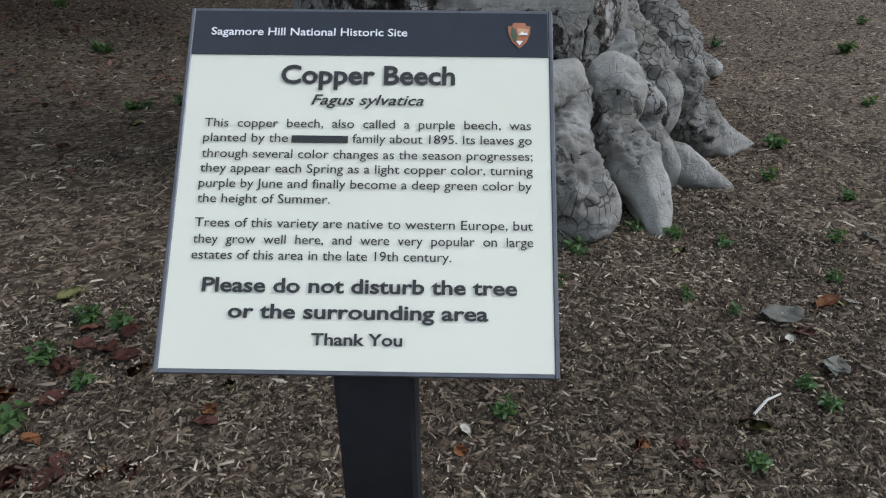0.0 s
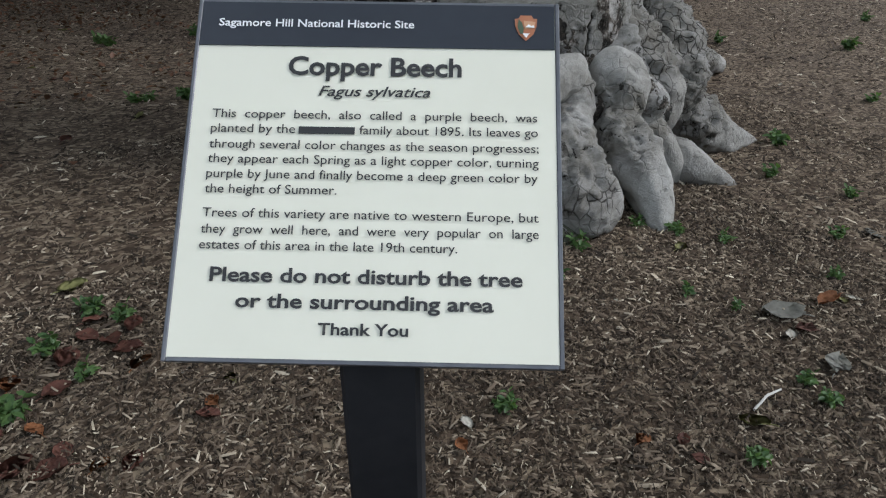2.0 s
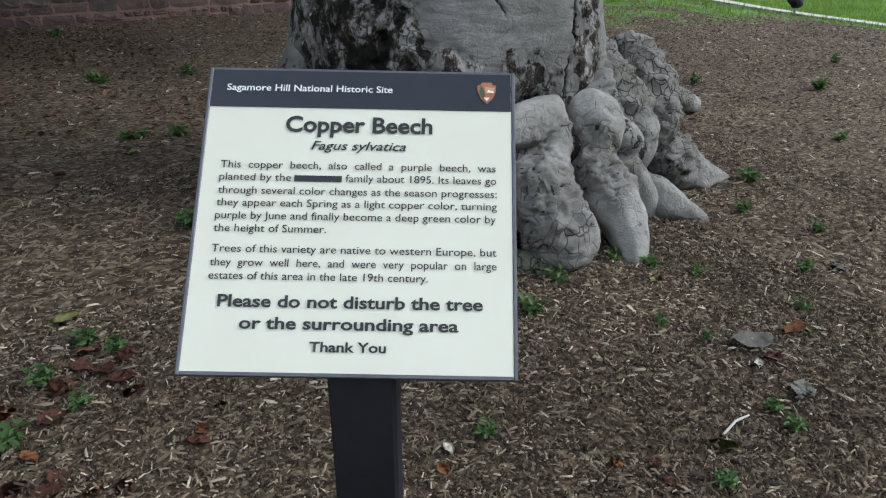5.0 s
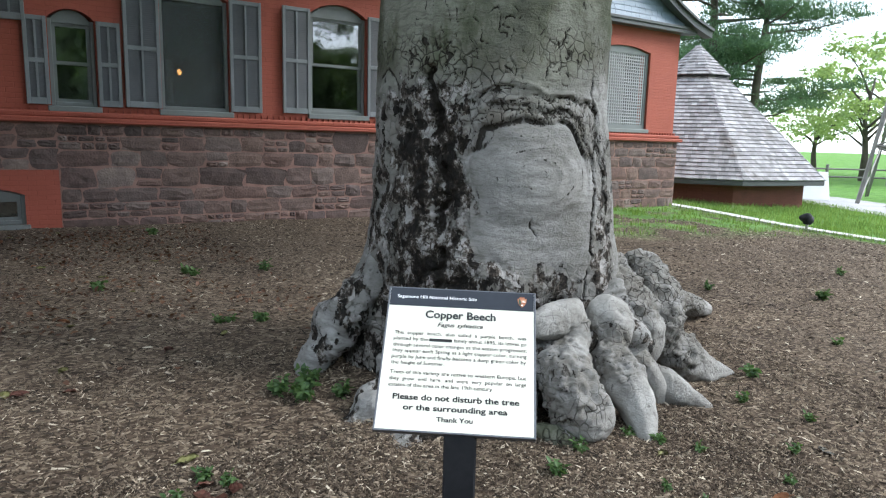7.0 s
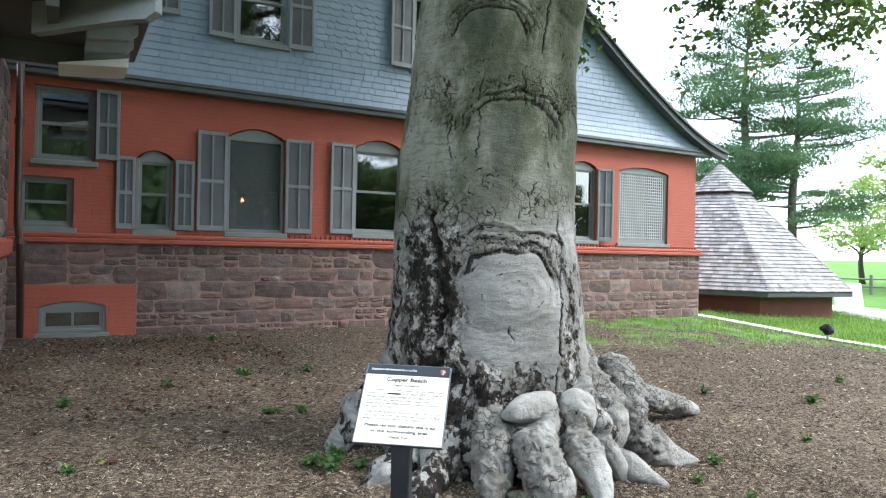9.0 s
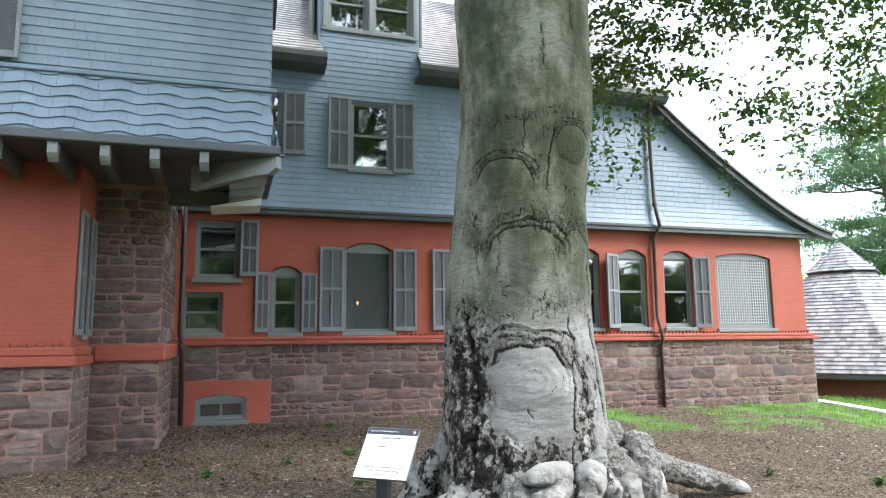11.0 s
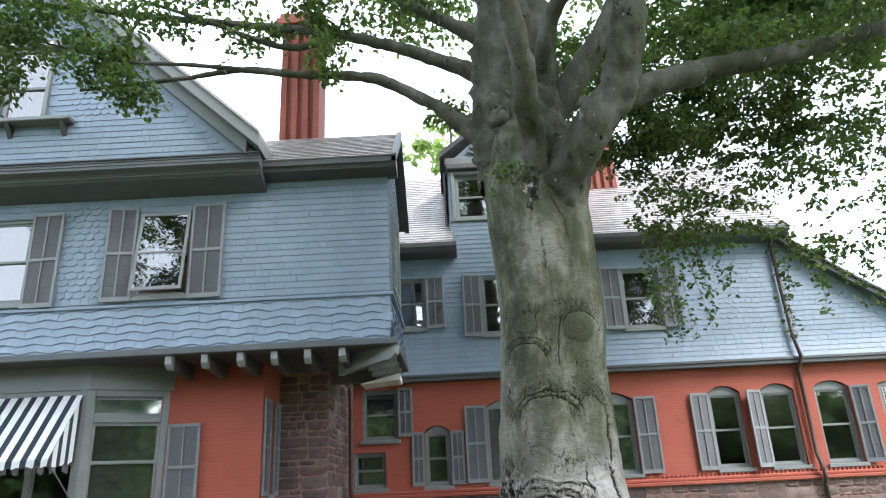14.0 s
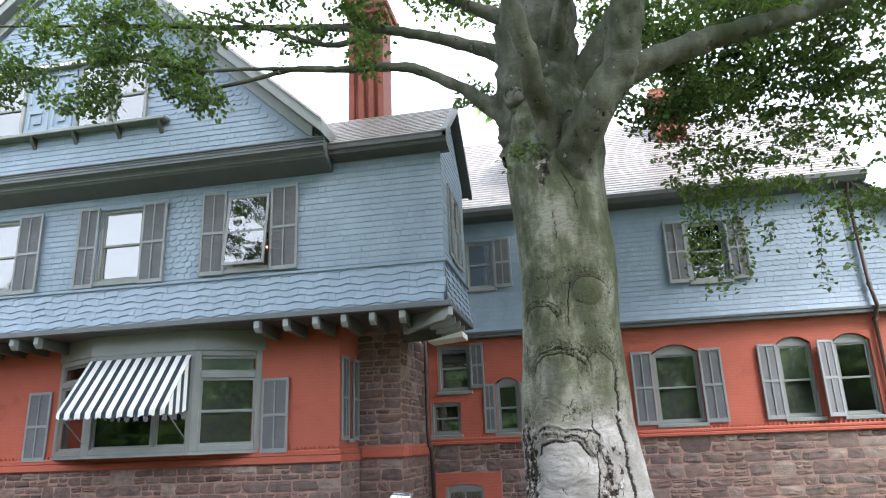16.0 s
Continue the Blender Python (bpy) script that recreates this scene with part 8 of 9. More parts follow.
levels = [0.0, 2.3, 4.4, 6.3, 8.0, 9.6, 11.0, 12.4, 13.6]
for i in range(4):
    strut("leg", leg_at(i, 0), leg_at(i, 14.5), 0.07)
for lo_h, hi_h in zip(levels, levels[1:]):
    for i in range(4):
        j = (i + 1) % 4
        strut("girt", leg_at(i, hi_h), leg_at(j, hi_h), 0.04)
        strut("brace", leg_at(i, lo_h), leg_at(j, hi_h), 0.032)
        strut("brace", leg_at(j, lo_h), leg_at(i, hi_h), 0.032)

# short dark-hooded path light beside the path
e = base("path_light", "small black hooded garden light on a short grey stake", "garden light")
gx, gy = 13.88, 7.05
gz0 = ground_z(gx, gy)
bm = bmesh.new()
tube(bm, [(gx, gy, gz0 - 0.05), (gx, gy, gz0 + 0.14)], [0.035, 0.03], 8)
part("stake", bm, M_CONC, e)
bm = bmesh.new()
bmesh.ops.create_icosphere(bm, subdivisions=3, radius=0.14)
for q in bm.verts:
    k = 1 + 0.45 * noise.noise(q.co * 9 + Vector((3, 1, 5)))
    q.co = Vector((gx + q.co.x * 1.15 * k, gy + q.co.y * 0.9 * k, gz0 + 0.24 + q.co.z * 0.85 * k))
part("hood", bm, M_BLACK, e, "crumpled black hood", smooth=True)

# ---- background trees ----
# far and lime leaves coloured paler, with distance haze put into the colour
M_FARLEAF_HAZE = leaf_material("far_leaf", (0.19, 0.28, 0.13), (0.34, 0.45, 0.22), 0.5)
M_LIME_HAZE = leaf_material("lime_leaf", (0.24, 0.33, 0.14), (0.40, 0.49, 0.25), 0.5)
M_DEEP = leaf_material("deep_leaf", (0.06, 0.10, 0.040), (0.14, 0.20, 0.075), 0.4)
M_PINE = leaf_material("pine_needle", (0.055, 0.105, 0.070), (0.150, 0.240, 0.145), 0.4)
M_TRUNK = surf("far_bark", (0.06, 0.05, 0.042), (0.11, 0.095, 0.08), rough=0.9, scale=3, fine=20, bump=0.4)


def leafy_tree(name, label, h, spread, leaf_mat, seed, leaf=0.3, clumps=30, low=0.28, dense=18):
    """A tapered trunk with forking limbs and an uneven crown of leaf sprays, standing at the origin."""
    rng = np.random.RandomState(seed)
    t = base(name, label, "tree", "background trees")
    bm = bmesh.new()
    r = 0.022 * h
    tube(bm, [(0, 0, -0.3), (0.02 * h, 0.01 * h, 0.2 * h), (0.0, 0.03 * h, 0.45 * h), (0.02 * h, 0.0, 0.75 * h)], [r * 1.4, r, r * 0.7, r * 0.25], 9)
    part("trunk", bm, M_TRUNK, t, smooth=True)
    cl = []
    for k in range(clumps):
        an = rng.uniform(0, 2 * math.pi)
        u = rng.uniform(0, 1)
        z = h * (low + (1 - low) * u)
        prof = spread * (0.45 + 0.75 * math.sin(math.pi * min(1, 0.18 + 0.80 * u)))
        rad = prof * rng.uniform(0.25, 1.0) ** 0.7
        cs = 0.16 * spread * rng.uniform(0.8, 1.5)
        cl.append((rad * math.cos(an), rad * math.sin(an), z, cs * 1.5, cs * 1.5, cs, int(11 * rng.uniform(0.7, 1.3))))
        if k % 3 == 0:
            z0 = z * 0.62
            bm = bmesh.new()
            tube(bm, [(0.01 * h, 0.01 * h, z0), (rad * 0.45 * math.cos(an), rad * 0.45 * math.sin(an), (z0 + z) / 2 + 0.02 * h), (rad * math.cos(an), rad * math.sin(an), z)], [r * 0.45, r * 0.28, r * 0.08], 6)
            part("limb", bm, M_TRUNK, t)
    pts, _ = sprays(cl, rng, per_twig=dense, reach=0.16 * spread, wide=0.06 * spread)
    V, F = leaf_cloud(pts, leaf, rng)
    o = quick_mesh("crown", V, F, leaf_mat, t)
    o["kind"] = "stuff"
    return t


def pine_tree(name, label, h, spread, seed):
    """A pine: bare trunk, level limbs, each with flat plates of needle tufts."""
    rng = np.random.RandomState(seed)
    t = base(name, label, "tree", "background pines")
    bm = bmesh.new()
    r = 0.018 * h
    tube(bm, [(0, 0, -0.4), (0.01 * h, 0, 0.4 * h), (-0.01 * h, 0.01 * h, 0.75 * h), (0, 0, h)], [r * 1.3, r, r * 0.6, r * 0.1], 9)
    part("trunk", bm, M_TRUNK, t, smooth=True)
    pts = []
    n = 32
    for k in range(n):
        u = (k + rng.uniform(0, 1)) / n
        z = h * (0.30 + 0.70 * u)
        an = rng.uniform(0, 2 * math.pi)
        ln = spread * (1.05 - 0.75 * u ** 1.6) * rng.uniform(0.55, 1.1) * (0.6 + 0.4 * math.sin(min(1, u * 4) * math.pi / 2))
        tip = np.array((ln * math.cos(an), ln * math.sin(an), z + 0.06 * ln + rng.uniform(-0.2, 0.4)))
        st = np.array((0, 0, z - 0.1 * ln))
        bm = bmesh.new()
        tube(bm, [st, (st + tip) / 2 + np.array((0, 0, -0.05 * ln)), tip], [r * 0.32, r * 0.2, r * 0.05], 5)
        part("limb", bm, M_TRUNK, t)
        for _ in range(int(24 * ln / spread) + 7):
            f = rng.uniform(0.35, 1.05)
            c = st + (tip - st) * f + np.append(rng.normal(0, 0.16 * ln + 0.2, 2), rng.normal(0.1, 0.12))
            m = 48
            q = c + rng.normal(0, 1, (m, 3)) * (0.46, 0.46, 0.11)
            pts.append(q)
    P = np.concatenate(pts)
    V, F = leaf_cloud(P, 0.30, rng, droop=-0.7, wide=0.17, spread=1.2)
    o = quick_mesh("needles", V, F, M_PINE, t)
    o["kind"] = "stuff"
    return t


def stand(tree_ob, x, y, turn=0.0, size=1.0, first=False):
    m = pose(x, y, ground_z(x, y), 0, 0, turn) @ Matrix.Scale(size, 4)
    if first:
        tree_ob.matrix_world = m
        return tree_ob
    c = copy_thing(tree_ob, m)
    c.scale = (size, size, size)
    return c


pine = pine_tree("pine_tree", "tall dark green pine with level plate-like limbs", 17.5, 8.4, 21)
stand(pine, 38.6, 27.6, 10, 0.98, first=True)
stand(pine, 39.9, 25.0, 140, 0.82)
lime = leafy_tree("lime_tree", "light yellow-green leafy tree across the drive", 10.5, 4.6, M_LIME_HAZE, 31, clumps=34, dense=12)
stand(lime, 47, 21.5, 0, 0.85, first=True)
stand(lime, 56, 29.5, 100, 0.8)
stand(lime, 22.4, 25.5, 200, 0.82)
stand(lime, 33.5, 33.0, 120, 0.7)
poplar = leafy_tree("poplar_tree", "tall slim yellow-green tree behind the house", 20.6, 3.0, M_LIME_HAZE, 35, leaf=0.34, clumps=46, low=0.3)
stand(poplar, 1.4, 27.0, 20, first=True)
mid = leafy_tree("maple_tree", "green leafy tree with forking dark limbs", 9.5, 4.4, M_FARLEAF_HAZE, 32, clumps=32, dense=12)
stand(mid, 47, 15.0, 0, 0.9, first=True)
stand(mid, 54, 17, 80, 1.1)
stand(mid, 57, 24, 160, 1.2)
far = leafy_tree("oak_tree", "dense dark green tree in the distance", 14.0, 6.8, M_DEEP, 33, leaf=0.8, clumps=84, low=0.03, dense=16)
stand(far, 84, 16, 0, 0.6, first=True)
for k, (x, y, s) in enumerate(((90, 28, 0.6), (92, 4, 0.6), (88, -10, 0.7), (44, -44, 0.9), (28, -42, 1.0), (14, -38, 1.15), (2, -36, 1.1),
                               (-10, -38, 1.2), (-22, -34, 1.1), (8, -27, 0.95), (-5, -28, 1.0), (1, -32, 1.0), (15, -31, 1.05), (21, -28, 0.95), (-13, -26, 0.95), (-20, -24, 0.9), (28, -34, 0.9), (36, -38, 0.9), (24, -30, 1.0), (31, -31, 1.0), (38, -31, 1.0), (45, -30, 1.0), (33, -27, 0.8), (27, -26, 0.8), (19, -33, 0.9), (-27, -28, 1.0), (-31, -24, 1.0), (-25, -33, 1.0), (-36, -30, 1.0), (-16, -30, 1.0))):
    stand(far, x * 1.25, y * (1.6 if x > 12 else 1.15) if y < 0 else y, 47 * k, s * (0.8 if x > 12 else 1.0))
# split-rail fence beyond the drive
fence = base("rail_fence", "grey split-rail fence beyond the drive", "fence")
line = [(34 + 2.6 * i, 24 - 2.1 * i) for i in range(10)]
for i, (x, y) in enumerate(line):
    z = ground_z(x, y)
    bm = bmesh.new()
    box(bm, x - 0.07, x + 0.07, y - 0.07, y + 0.07, z - 0.2, z + 1.15, 0.02)
    part("post", bm, M_STEEL, fence)
    if i:
        px, py = line[i - 1]
        for hz in (0.45, 0.9):
            bm = bmesh.new()
            tube(bm, [(px, py, ground_z(px, py) + hz), (x, y, z + hz)], [0.05, 0.05], 5)
            part("rail", bm, M_STEEL, fence)


# ---- wood chips, leaves and weeds on the bed ----
def chip_material():
    m = bpy.data.materials.new("wood_chip")
    n, l = nodes_of(m)
    p = n["Principled BSDF"]
    p.inputs["Roughness"].default_value = 0.9
    p.inputs["Specular IOR Level"].default_value = 0.2
    g = n.new("ShaderNodeNewGeometry")
    r = n.new("ShaderNodeValToRGB")
    e = r.color_ramp.elements
    e[0].position, e[0].color = 0.0, (0.022, 0.018, 0.014, 1)
    e[1].position, e[1].color = 1.0, (0.58, 0.53, 0.43, 1)
    for q, c in ((0.42, (0.078, 0.059, 0.044, 1)), (0.70, (0.155, 0.123, 0.093, 1)), (0.89, (0.25, 0.207, 0.158, 1)), (0.965, (0.37, 0.32, 0.25, 1))):
        k = e.new(q)
        k.color = c
    l.new(g.outputs["Random Per Island"], r.inputs[0])
    nz = n.new("ShaderNodeTexNoise")
    nz.inputs["Scale"].default_value = 1.1
    nz.inputs["Detail"].default_value = 5
    l.new(g.outputs["Position"], nz.inputs["Vector"])
    rr = n.new("ShaderNodeValToRGB")
    rr.color_ramp.elements[0].position, rr.color_ramp.elements[1].position = 0.32, 0.68
    rr.color_ramp.elements[0].color, rr.color_ramp.elements[1].color = (0.5, 0.47, 0.45, 1), (1.15, 1.12, 1.08, 1)
    l.new(nz.outputs["Fac"], rr.inputs[0])
    mx = n.new("ShaderNodeMix")
    mx.data_type = "RGBA"
    mx.blend_type = "MULTIPLY"
    mx.inputs["Factor"].default_value = 0.85
    l.new(r.outputs[0], mx.inputs["A"])
    l.new(rr.outputs[0], mx.inputs["B"])
    l.new(mx.outputs["Result"], p.inputs["Base Color"])
    return m


M_CHIP = chip_material()
CR = np.random.RandomState(8)


def ground_many(x, y):
    return np.array([ground_z(a, b) for a, b in zip(x, y)])


def bump_many(x, y):
    out = []
    for a, b in zip(x, y):
        p = Vector((a * 1.4, b * 1.4, 3.3))
        out.append(0.022 * noise.noise(p) + 0.010 * noise.noise(p * 3.1))
    return np.array(out)


def chips(n, pick, lmin, lmax, thick):
    """Splinters strewn over the bed: flat six-cornered wedges lying every way."""
    x, y = pick(n)
    keep = (np.hypot(x - 2.25, y - 2.95) > 0.8) & (y < 10.45)
    x, y = x[keep], y[keep]
    k = len(x)
    z = ground_many(x, y) + bump_many(x, y)
    yaw = CR.uniform(0, 2 * math.pi, k)
    pit = CR.normal(0, 0.30, k)
    L = lmin + (lmax - lmin) * CR.uniform(0, 1, k) ** 2.2
    W = L * CR.uniform(0.08, 0.30, k)
    T = thick * CR.uniform(0.6, 1.6, k)
    f = np.stack([np.cos(yaw) * np.cos(pit), np.sin(yaw) * np.cos(pit), np.sin(pit)], 1)
    s = np.stack([-np.sin(yaw), np.cos(yaw), CR.normal(0, 0.25, k)], 1)
    c = np.stack([x, y, z + 0.003 + np.abs(CR.normal(0, 0.006, k))], 1)
    up = np.array((0, 0, 1.0))
    V = np.zeros((k, 6, 3))
    for i, (a, b, h) in enumerate(((-0.5, -0.35, 0), (-0.5, 0.35, 0), (0.5, -0.3, 0), (0.5, 0.3, 0), (-0.3, 0, 1), (0.35, 0, 1))):
        V[:, i] = c + f * (a * L)[:, None] + s * (b * W)[:, None] + up * (h * T)[:, None]
    idx = np.arange(k) * 6
    quad = np.concatenate((np.stack([idx, idx + 2, idx + 5, idx + 4], 1), np.stack([idx + 3, idx + 1, idx + 4, idx + 5], 1)))
    ends = np.concatenate((np.stack([idx + 1, idx, idx + 4], 1), np.stack([idx + 2, idx + 3, idx + 5], 1)))
    T3 = np.concatenate((quad[:, [0, 1, 2]], quad[:, [0, 2, 3]], ends))
    return V.reshape(-1, 3), T3


def near_bed(n):
    return CR.uniform(-1.6, 4.6, n), CR.uniform(-0.1, 3.9, n)


def front_bed(n):
    return CR.uniform(-0.4, 2.9, n), CR.uniform(0.3, 2.4, n)


def wide_bed(n):
    x, y = CR.uniform(-7.5, 13.6, n), CR.uniform(-0.4, 10.4, n)
    keep = np.array([CR.uniform() > lawn_at(a, b) * 1.1 for a, b in zip(x, y)])
    return x[keep], y[keep]


for n, pick, a, b, t, in ((62000, front_bed, 0.006, 0.038, 0.0045), (60000, near_bed, 0.010, 0.045, 0.004), (64000, wide_bed, 0.025, 0.075, 0.006)):
    V, F = chips(n, pick, a, b, t)
    o = quick_mesh("wood_chips", V, F, M_CHIP)
    tagged(o, "shredded brown and tan wood-chip mulch", "mulch", kind="stuff")

# grass blades on the lawn's near edge and between
M_GRASS = leaf_material("grass_blade", (0.09, 0.16, 0.035), (0.25, 0.36, 0.11), 0.45)
gx, gy = CR.uniform(4.5, 21, 70000), CR.uniform(1.5, 11.5, 70000)
ok = np.array([((lawn_at(a, b) > 0.15 + 0.75 * CR.uniform() and (a > 13.4 or noise.noise(Vector((a * 1.7, b * 2.6, 7.0))) > 0.02 + 0.2 * CR.uniform() - 0.1)) or (a > 14.3 and CR.uniform() < 0.5)) and not 13.8 < a < 14.3 and (b < 10.45 or a > 14.3) for a, b in zip(gx, gy)])
gx, gy = gx[ok], gy[ok]
k = len(gx)
gzv = ground_many(gx, gy)
yaw = CR.uniform(0, 2 * math.pi, k)
hh = CR.uniform(0.05, 0.15, k)
lean = CR.uniform(0.1, 0.7, k) * hh
V = np.zeros((k, 3, 3))
V[:, 0] = np.stack([gx + 0.008 * np.cos(yaw), gy + 0.008 * np.sin(yaw), gzv - 0.01], 1)
V[:, 1] = np.stack([gx - 0.008 * np.cos(yaw), gy - 0.008 * np.sin(yaw), gzv - 0.01], 1)
V[:, 2] = np.stack([gx - lean * np.sin(yaw), gy + lean * np.cos(yaw), gzv + hh], 1)
F = np.arange(k * 3).reshape(-1, 3)
tagged(quick_mesh("grass", V.reshape(-1, 3), F, M_GRASS), "short bright green grass and seedlings", "grass", kind="stuff")


# old leaf litter strewn over the back of the bed
k = 5200
lx, ly = CR.uniform(-6.5, 2.0, k), 3.6 + 6.4 * CR.uniform(0, 1, k) ** 0.8
keep = np.array([noise.noise(Vector((a * 0.8, b * 0.8, 3.0))) > -0.25 + 0.5 * CR.uniform() - 0.1 * (b > 4) and math.hypot(a - 2.25, b - 2.9) > 1.0 and not (a < -1.5 and b > 7.9) and not (a < -2.5 and b > 6.7) for a, b in zip(lx, ly)])
lx, ly = lx[keep], ly[keep]
V, F = leaf_cloud(np.stack([lx, ly, ground_many(lx, ly) + 0.018], 1), 0.055, CR, droop=0.0, wide=0.6, spread=0.35)
M_LITTER = leaf_material("leaf_litter", (0.045, 0.024, 0.015), (0.17, 0.085, 0.050), 0.15)
tagged(quick_mesh("leaf_litter", V, F, M_LITTER), "dry reddish-brown leaf litter on the mulch", "leaf litter", kind="stuff")

# fallen leaves: thin curled blades
def dead_leaf(kind, length, mat, label, seed):
    rng = random.Random(seed)
    bm = bmesh.new()
    n, m = 7, 5
    grid = []
    for i in range(n):
        u = i / (n - 1)
        wd = 0.36 * length * math.sin(math.pi * min(0.98, u * 0.94 + 0.05)) ** 0.8
        row = []
        for j in range(m):
            v = j / (m - 1) * 2 - 1
            z = length * (0.10 * v * v + 0.06 * math.sin(u * 3.0 + seed)) + 0.010 * rng.random()
            row.append(bm.verts.new(((u - 0.5) * length, v * wd + 0.02 * length * rng.random(), z)))
        grid.append(row)
    for i in range(n - 1):
        for j in range(m - 1):
            bm.faces.new((grid[i][j], grid[i + 1][j], grid[i + 1][j + 1], grid[i][j + 1]))
    bmesh.ops.solidify(bm, geom=bm.faces[:], thickness=0.0012)
    e = base("fallen_leaf", label, "leaf", "fallen leaves")
    part("blade", bm, mat, e, smooth=True)
    bm = bmesh.new()
    tube(bm, [(-0.5 * length, 0, 0.05 * length), (-0.62 * length, 0.03 * length, 0.07 * length), (-0.75 * length, 0.02 * length, 0.03 * length)], [0.0016, 0.0013, 0.001], 5)
    part("stalk", bm, mat, e)
    return e


LEAFTONES = {
    "orange": (surf("orange_leaf", (0.15, 0.058, 0.022), (0.25, 0.10, 0.04), rough=0.7, scale=30, fine=120, bump=0.3, depth=0.002, space="object"), "curled orange-brown fallen leaf on the mulch"),
    "red": (surf("red_leaf", (0.070, 0.028, 0.020), (0.13, 0.050, 0.034), rough=0.7, scale=30, fine=120, bump=0.3, depth=0.002, space="object"), "dark red-brown fallen leaf on the mulch"),
    "grey": (surf("grey_leaf", (0.12, 0.12, 0.105), (0.19, 0.185, 0.16), rough=0.8, scale=30, fine=120, bump=0.3, depth=0.002, space="object"), "dry grey curled leaf on the mulch"),
    "olive": (surf("olive_leaf", (0.13, 0.135, 0.045), (0.22, 0.21, 0.08), rough=0.7, scale=30, fine=120, bump=0.3, depth=0.002, space="object"), "yellowing olive leaf on the mulch"),
    "pale": (surf("pale_chip", (0.45, 0.42, 0.36), (0.58, 0.55, 0.48), rough=0.7, scale=30, fine=120, bump=0.3, depth=0.002, space="object"), "pale dry scrap lying on the mulch"),
}
LEAVES = {}
for k, (tone, (mat, label)) in enumerate(LEAFTONES.items()):
    LEAVES[tone] = [tone, mat, label, 0, k]


def put_leaf(tone, x, y, length, turn):
    rec = LEAVES[tone]
    z = ground_z(x, y) + 0.010
    m = pose(x, y, z, RNG.uniform(-14, 14), RNG.uniform(-14, 14), turn)
    key = (tone, "ob")
    if key not in LEAVES:
        LEAVES[key] = dead_leaf(tone, 0.085, rec[1], rec[2], rec[4])
        LEAVES[key].matrix_world = m @ Matrix.Scale(length / 0.085, 4)
        return
    c = copy_thing(LEAVES[key], m)
    c.scale = (length / 0.085,) * 3


for tone, spots in (
        ("orange", ((1.26, 0.80, 0.06, 10), (2.40, 0.88, 0.10, 170), (0.21, 1.84, 0.08, 40), (-0.13, 1.94, 0.09, 80), (-0.10, 1.72, 0.06, 120), (0.33, 1.57, 0.06, 100), (0.83, 1.06, 0.05, 80), (0.02, 1.50, 0.06, 30))),
        ("red", ((1.36, 0.74, 0.05, 30), (1.34, 0.67, 0.05, 110), (2.15, 0.83, 0.08, 150), (0.14, 2.13, 0.08, 15), (0.16, 2.00, 0.09, 100), (0.19, 1.93, 0.09, 170), (0.03, 1.98, 0.10, 60), (0.30, 1.53, 0.07, 140),
                 (-0.16, 1.60, 0.10, 20), (-0.09, 1.55, 0.10, 160), (-0.05, 1.60, 0.07, 75), (0.09, 1.47, 0.07, 45), (0.10, 2.06, 0.08, 130), (-0.02, 1.85, 0.08, 10), (0.24, 2.05, 0.08, 60), (-0.2, 1.75, 0.09, 95))),
        ("grey", ((2.17, 0.93, 0.15, 140), (2.06, 0.67, 0.11, 20), (3.1, 1.05, 0.09, 70))),
        ("olive", ((1.59, 0.67, 0.09, 120), (2.23, 1.42, 0.07, 10), (0.41, 1.64, 0.06, 90), (2.45, 0.85, 0.05, 40))),
        ("pale", ((2.08, 0.84, 0.055, 30), (2.50, 0.84, 0.05, 120), (5.16, 2.71, 0.05, 10), (0.89, 1.12, 0.05, 80), (1.7, 1.3, 0.03, 10), (3.6, 1.1, 0.03, 50), (0.3, 1.74, 0.03, 5)))):
    for x, y, ln, tn in spots:
        put_leaf(tone, x, y, ln, tn)
for k in range(70):
    x, y = RNG.uniform(-5, 1.2), RNG.uniform(2.2, 10.2)
    put_leaf(RNG.choice(["orange", "red", "red", "olive"]), x, y, RNG.uniform(0.05, 0.1), RNG.uniform(0, 360))
# a bare twig
e = base("fallen_twig", "short bare pale twig on the mulch", "twig")
bm = bmesh.new()
tube(bm, [(1.64, 0.70, ground_z(1.64, 0.7) + 0.01), (1.72, 0.71, ground_z(1.7, 0.7) + 0.018), (1.79, 0.705, ground_z(1.79, 0.7) + 0.012)], [0.004, 0.0045, 0.003], 6)
part("stick", bm, M_CONC, e)

# weeds and seedlings
M_WEED = leaf_material("weed_leaf", (0.042, 0.085, 0.032), (0.11, 0.185, 0.062), 0.35)
M_STEM = surf("weed_stem", (0.07, 0.12, 0.03), (0.10, 0.16, 0.05), rough=0.7, scale=20, fine=60, bump=0.0)


def weed(seed, stems, h, leaf, label):
    rng = np.random.RandomState(seed)
    e = base("weed", label, "weed", "weeds")
    pts = []
    for s in range(stems):
        an = rng.uniform(0, 2 * math.pi)
        ln = h * rng.uniform(0.6, 1.2)
        tip = np.array((math.cos(an) * ln * 0.5, math.sin(an) * ln * 0.5, ln * 0.75))
        bm = bmesh.new()
        tube(bm, [(0, 0, -0.01), tuple(tip * (0.5, 0.5, 0.65)), tuple(tip)], [0.003, 0.0022, 0.001], 5)
        part("stem", bm, M_STEM, e)
        for t in np.linspace(0.3, 1.0, 6):
            for _ in range(2):
                pts.append(tip * t + rng.normal(0, 0.006, 3))
    V, F = leaf_cloud(np.array(pts), leaf, rng, droop=0.0, wide=0.5)
    quick_mesh("leaves", V, F, M_WEED, e)
    return e


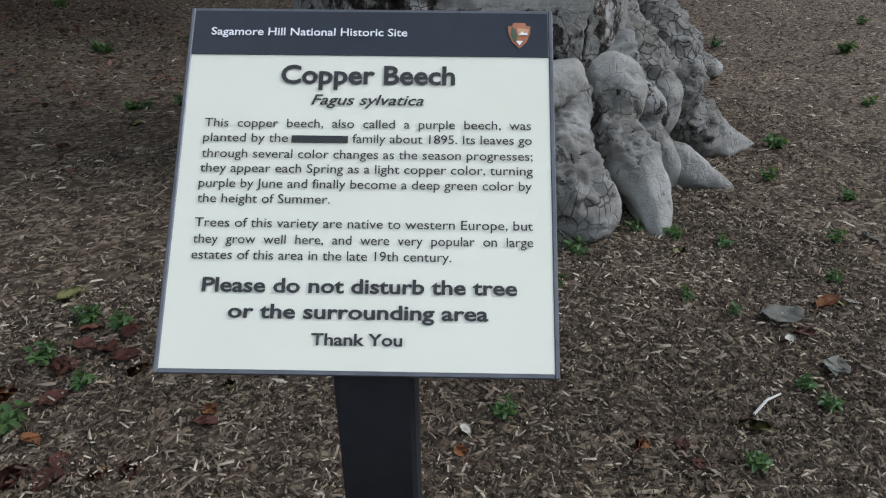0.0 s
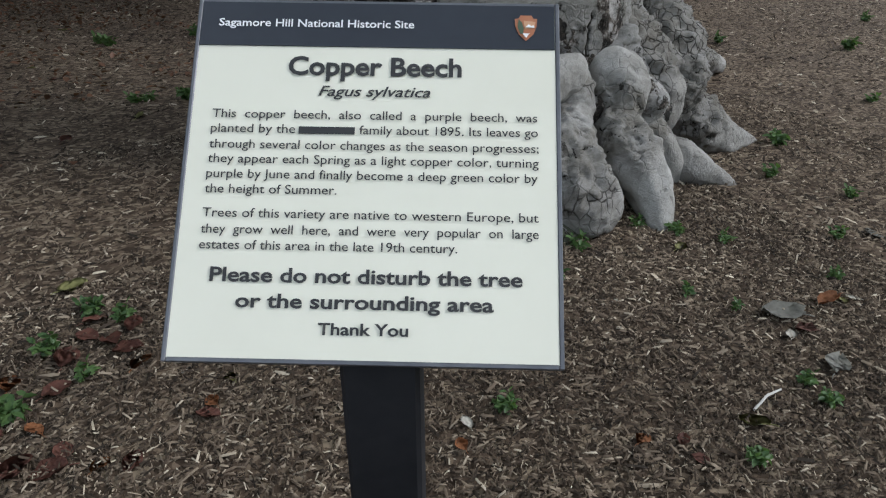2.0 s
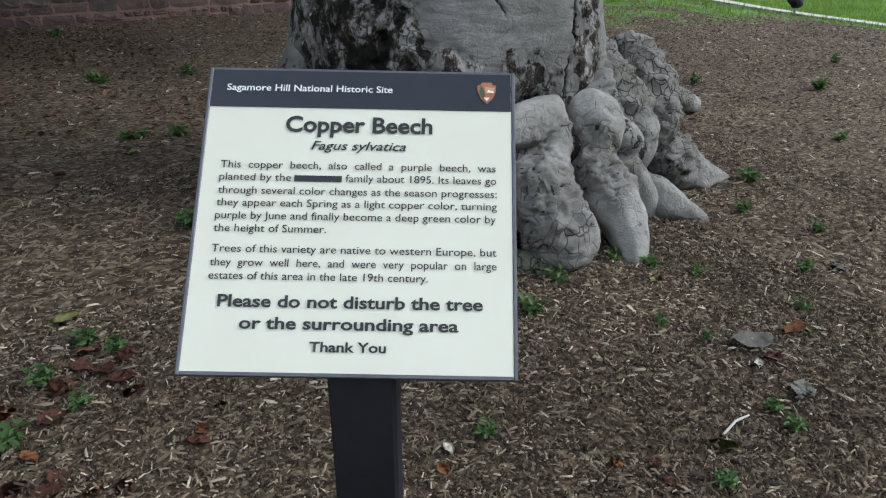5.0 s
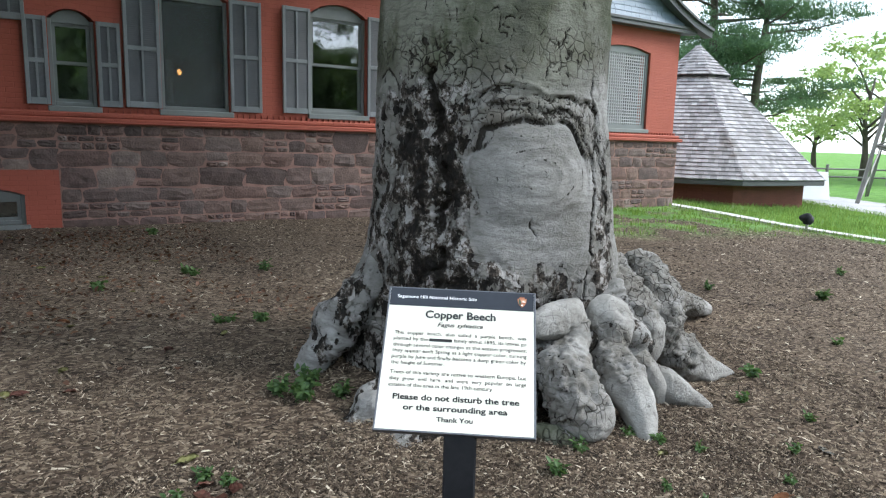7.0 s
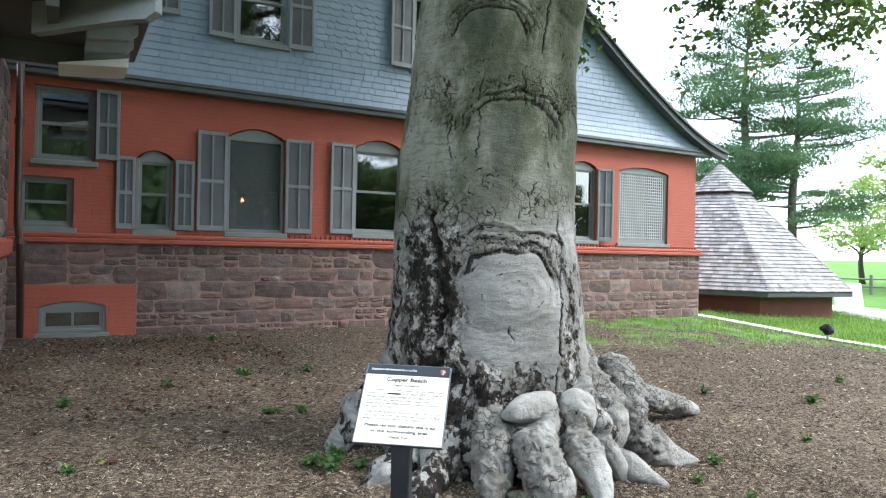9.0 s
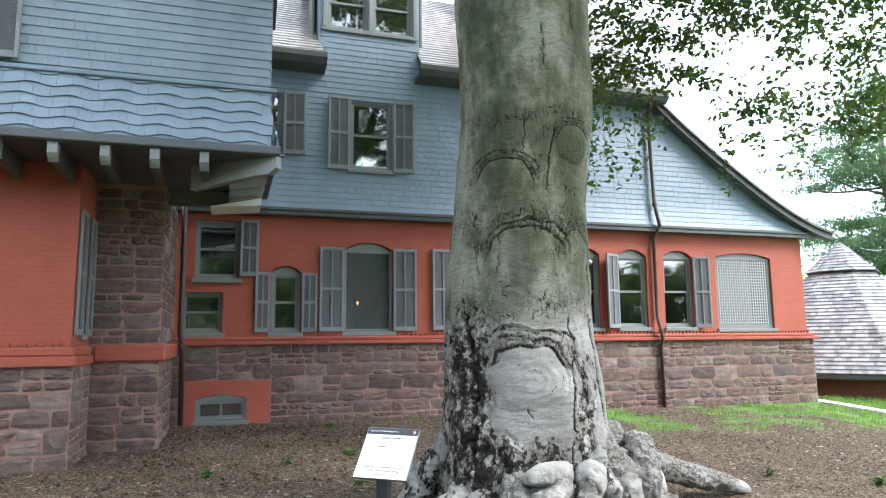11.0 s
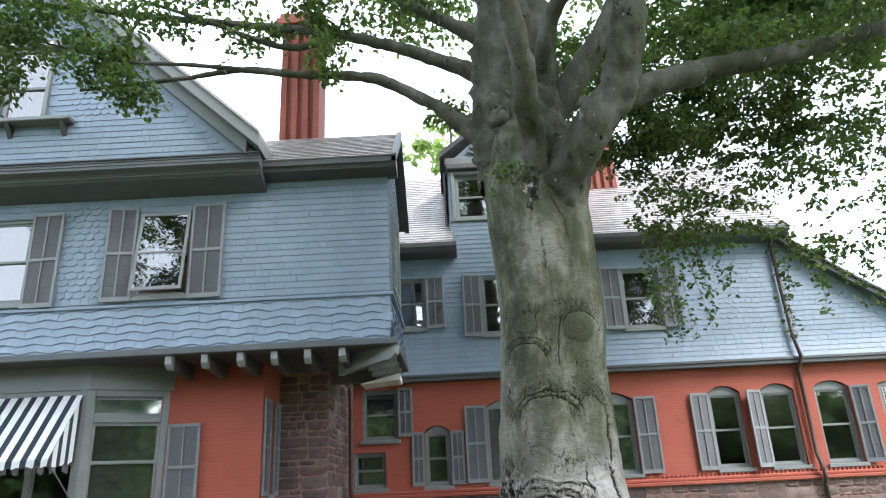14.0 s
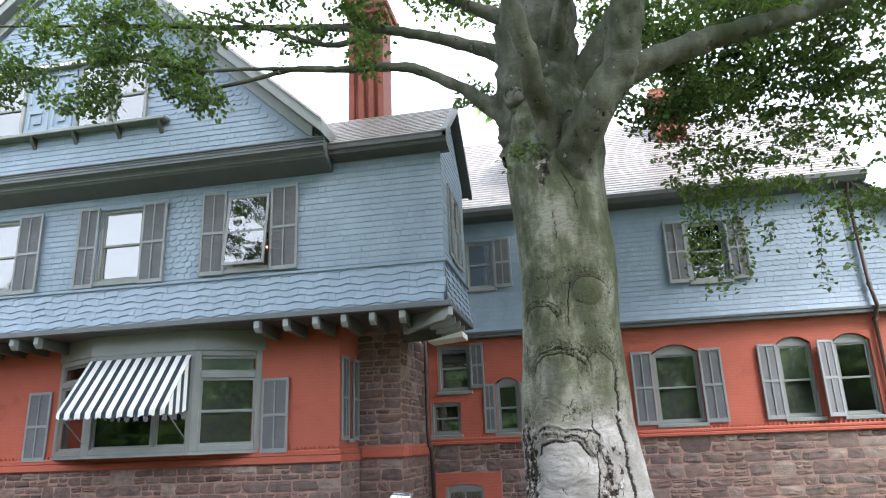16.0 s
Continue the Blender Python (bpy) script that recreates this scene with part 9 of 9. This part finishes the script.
W1 = weed(1, 5, 0.075, 0.035, "small bright green weed sprouting from the mulch")
W2 = weed(2, 8, 0.10, 0.045, "bushy green seedling growing in the mulch")
W3 = weed(3, 3, 0.05, 0.03, "tiny green seedling in the mulch")
used = set()
for x, y, wd, s in ((1.02, 1.11, W2, 0.75), (1.47, 0.58, W2, 0.75), (1.87, 0.59, W2, 0.7), (1.89, 0.68, W1, 0.8), (3.82, 1.94, W2, 1.3), (2.31, 1.51, W2, 0.8), (2.44, 1.35, W1, 0.9), (2.93, 1.13, W1, 1.0),
                    (3.45, 1.32, W1, 1.0), (1.99, 1.19, W3, 1.0), (0.14, 2.19, W2, 0.9), (0.06, 1.87, W1, 0.9), (-0.14, 1.81, W2, 1.1), (0.89, 4.72, W1, 1.3), (1.11, 6.82, W1, 1.6), (3.30, 1.68, W1, 1.2),
                    (0.20, 6.35, W2, 1.5), (1.25, 9.47, W2, 1.6), (1.91, 6.63, W1, 2.0), (1.15, 6.66, W1, 1.8), (0.97, 4.69, W2, 1.0), (1.20, 4.60, W2, 1.4), (-0.81, 5.78, W2, 1.4), (-0.78, 3.49, W1, 1.4),
                    (6.96, 3.09, W2, 1.6), (8.62, 3.72, W1, 1.8), (0.93, 2.98, W2, 1.7), (0.84, 2.80, W2, 1.6), (0.75, 2.95, W2, 1.4), (1.05, 2.75, W2, 1.2), (1.84, 1.62, W3, 1.5), (1.60, 1.52, W1, 1.3), (-0.02, 2.05, W1, 1.2),
                    (2.2, 1.62, W3, 1.2), (0.22, 2.1, W1, 1.0), (-0.25, 1.95, W2, 1.0), (2.6, 0.95, W3, 1.0), (2.05, 1.05, W3, 0.8), (5.3, 2.1, W1, 1.3), (6.1, 3.9, W1, 1.6)):
    s *= 0.8 if wd is not W2 else 0.72
    m = pose(x, y, ground_z(x, y), 0, 0, RNG.uniform(0, 360))
    if wd.name not in used:
        used.add(wd.name)
        wd.matrix_world = m @ Matrix.Scale(s, 4)
    else:
        c = copy_thing(wd, m)
        c.scale = (s, s, s)


# ---- stones of the bases and the pier, one by one ----
SR = random.Random(3)
for xa, xb, za, zb in ((-1.66, -1.425, 0.02, SHELF - 0.11), (-1.425, 0.215, 1.075, SHELF - 0.11), (0.215, 13.86, 0.02, SHELF - 0.11)):
    stone_wall(wing_base, xa, xb, za, zb, pose(0, WY - 0.045, 0), SR, relief=0.024, joint=0.006)
stone_wall(block_base, -11.0, XC + 0.05, 0.10, 1.49, pose(0, LY - 0.045, 0), SR, relief=0.026, joint=0.009)
stone_wall(block_base, LY - 0.04, 8.03, 0.10, 1.49, pose(XC + 0.05, 0, 0, 0, 0, 90), SR, relief=0.026, joint=0.009)
stone_wall(pier, -2.60, -1.62, 0.10, 1.51, pose(0, 8.05, 0), SR, relief=0.026, joint=0.009)
stone_wall(pier, -2.62, -1.62, 1.79, 4.22, pose(0, 8.05, 0), SR, relief=0.026, joint=0.009)
stone_wall(pier, 8.05, WY - 0.05, 0.10, 1.51, pose(-1.62, 0, 0, 0, 0, 90), SR, relief=0.026, joint=0.009)
stone_wall(pier, 8.05, WY - 0.05, 1.79, 4.22, pose(-1.62, 0, 0, 0, 0, 90), SR, relief=0.026, joint=0.009)
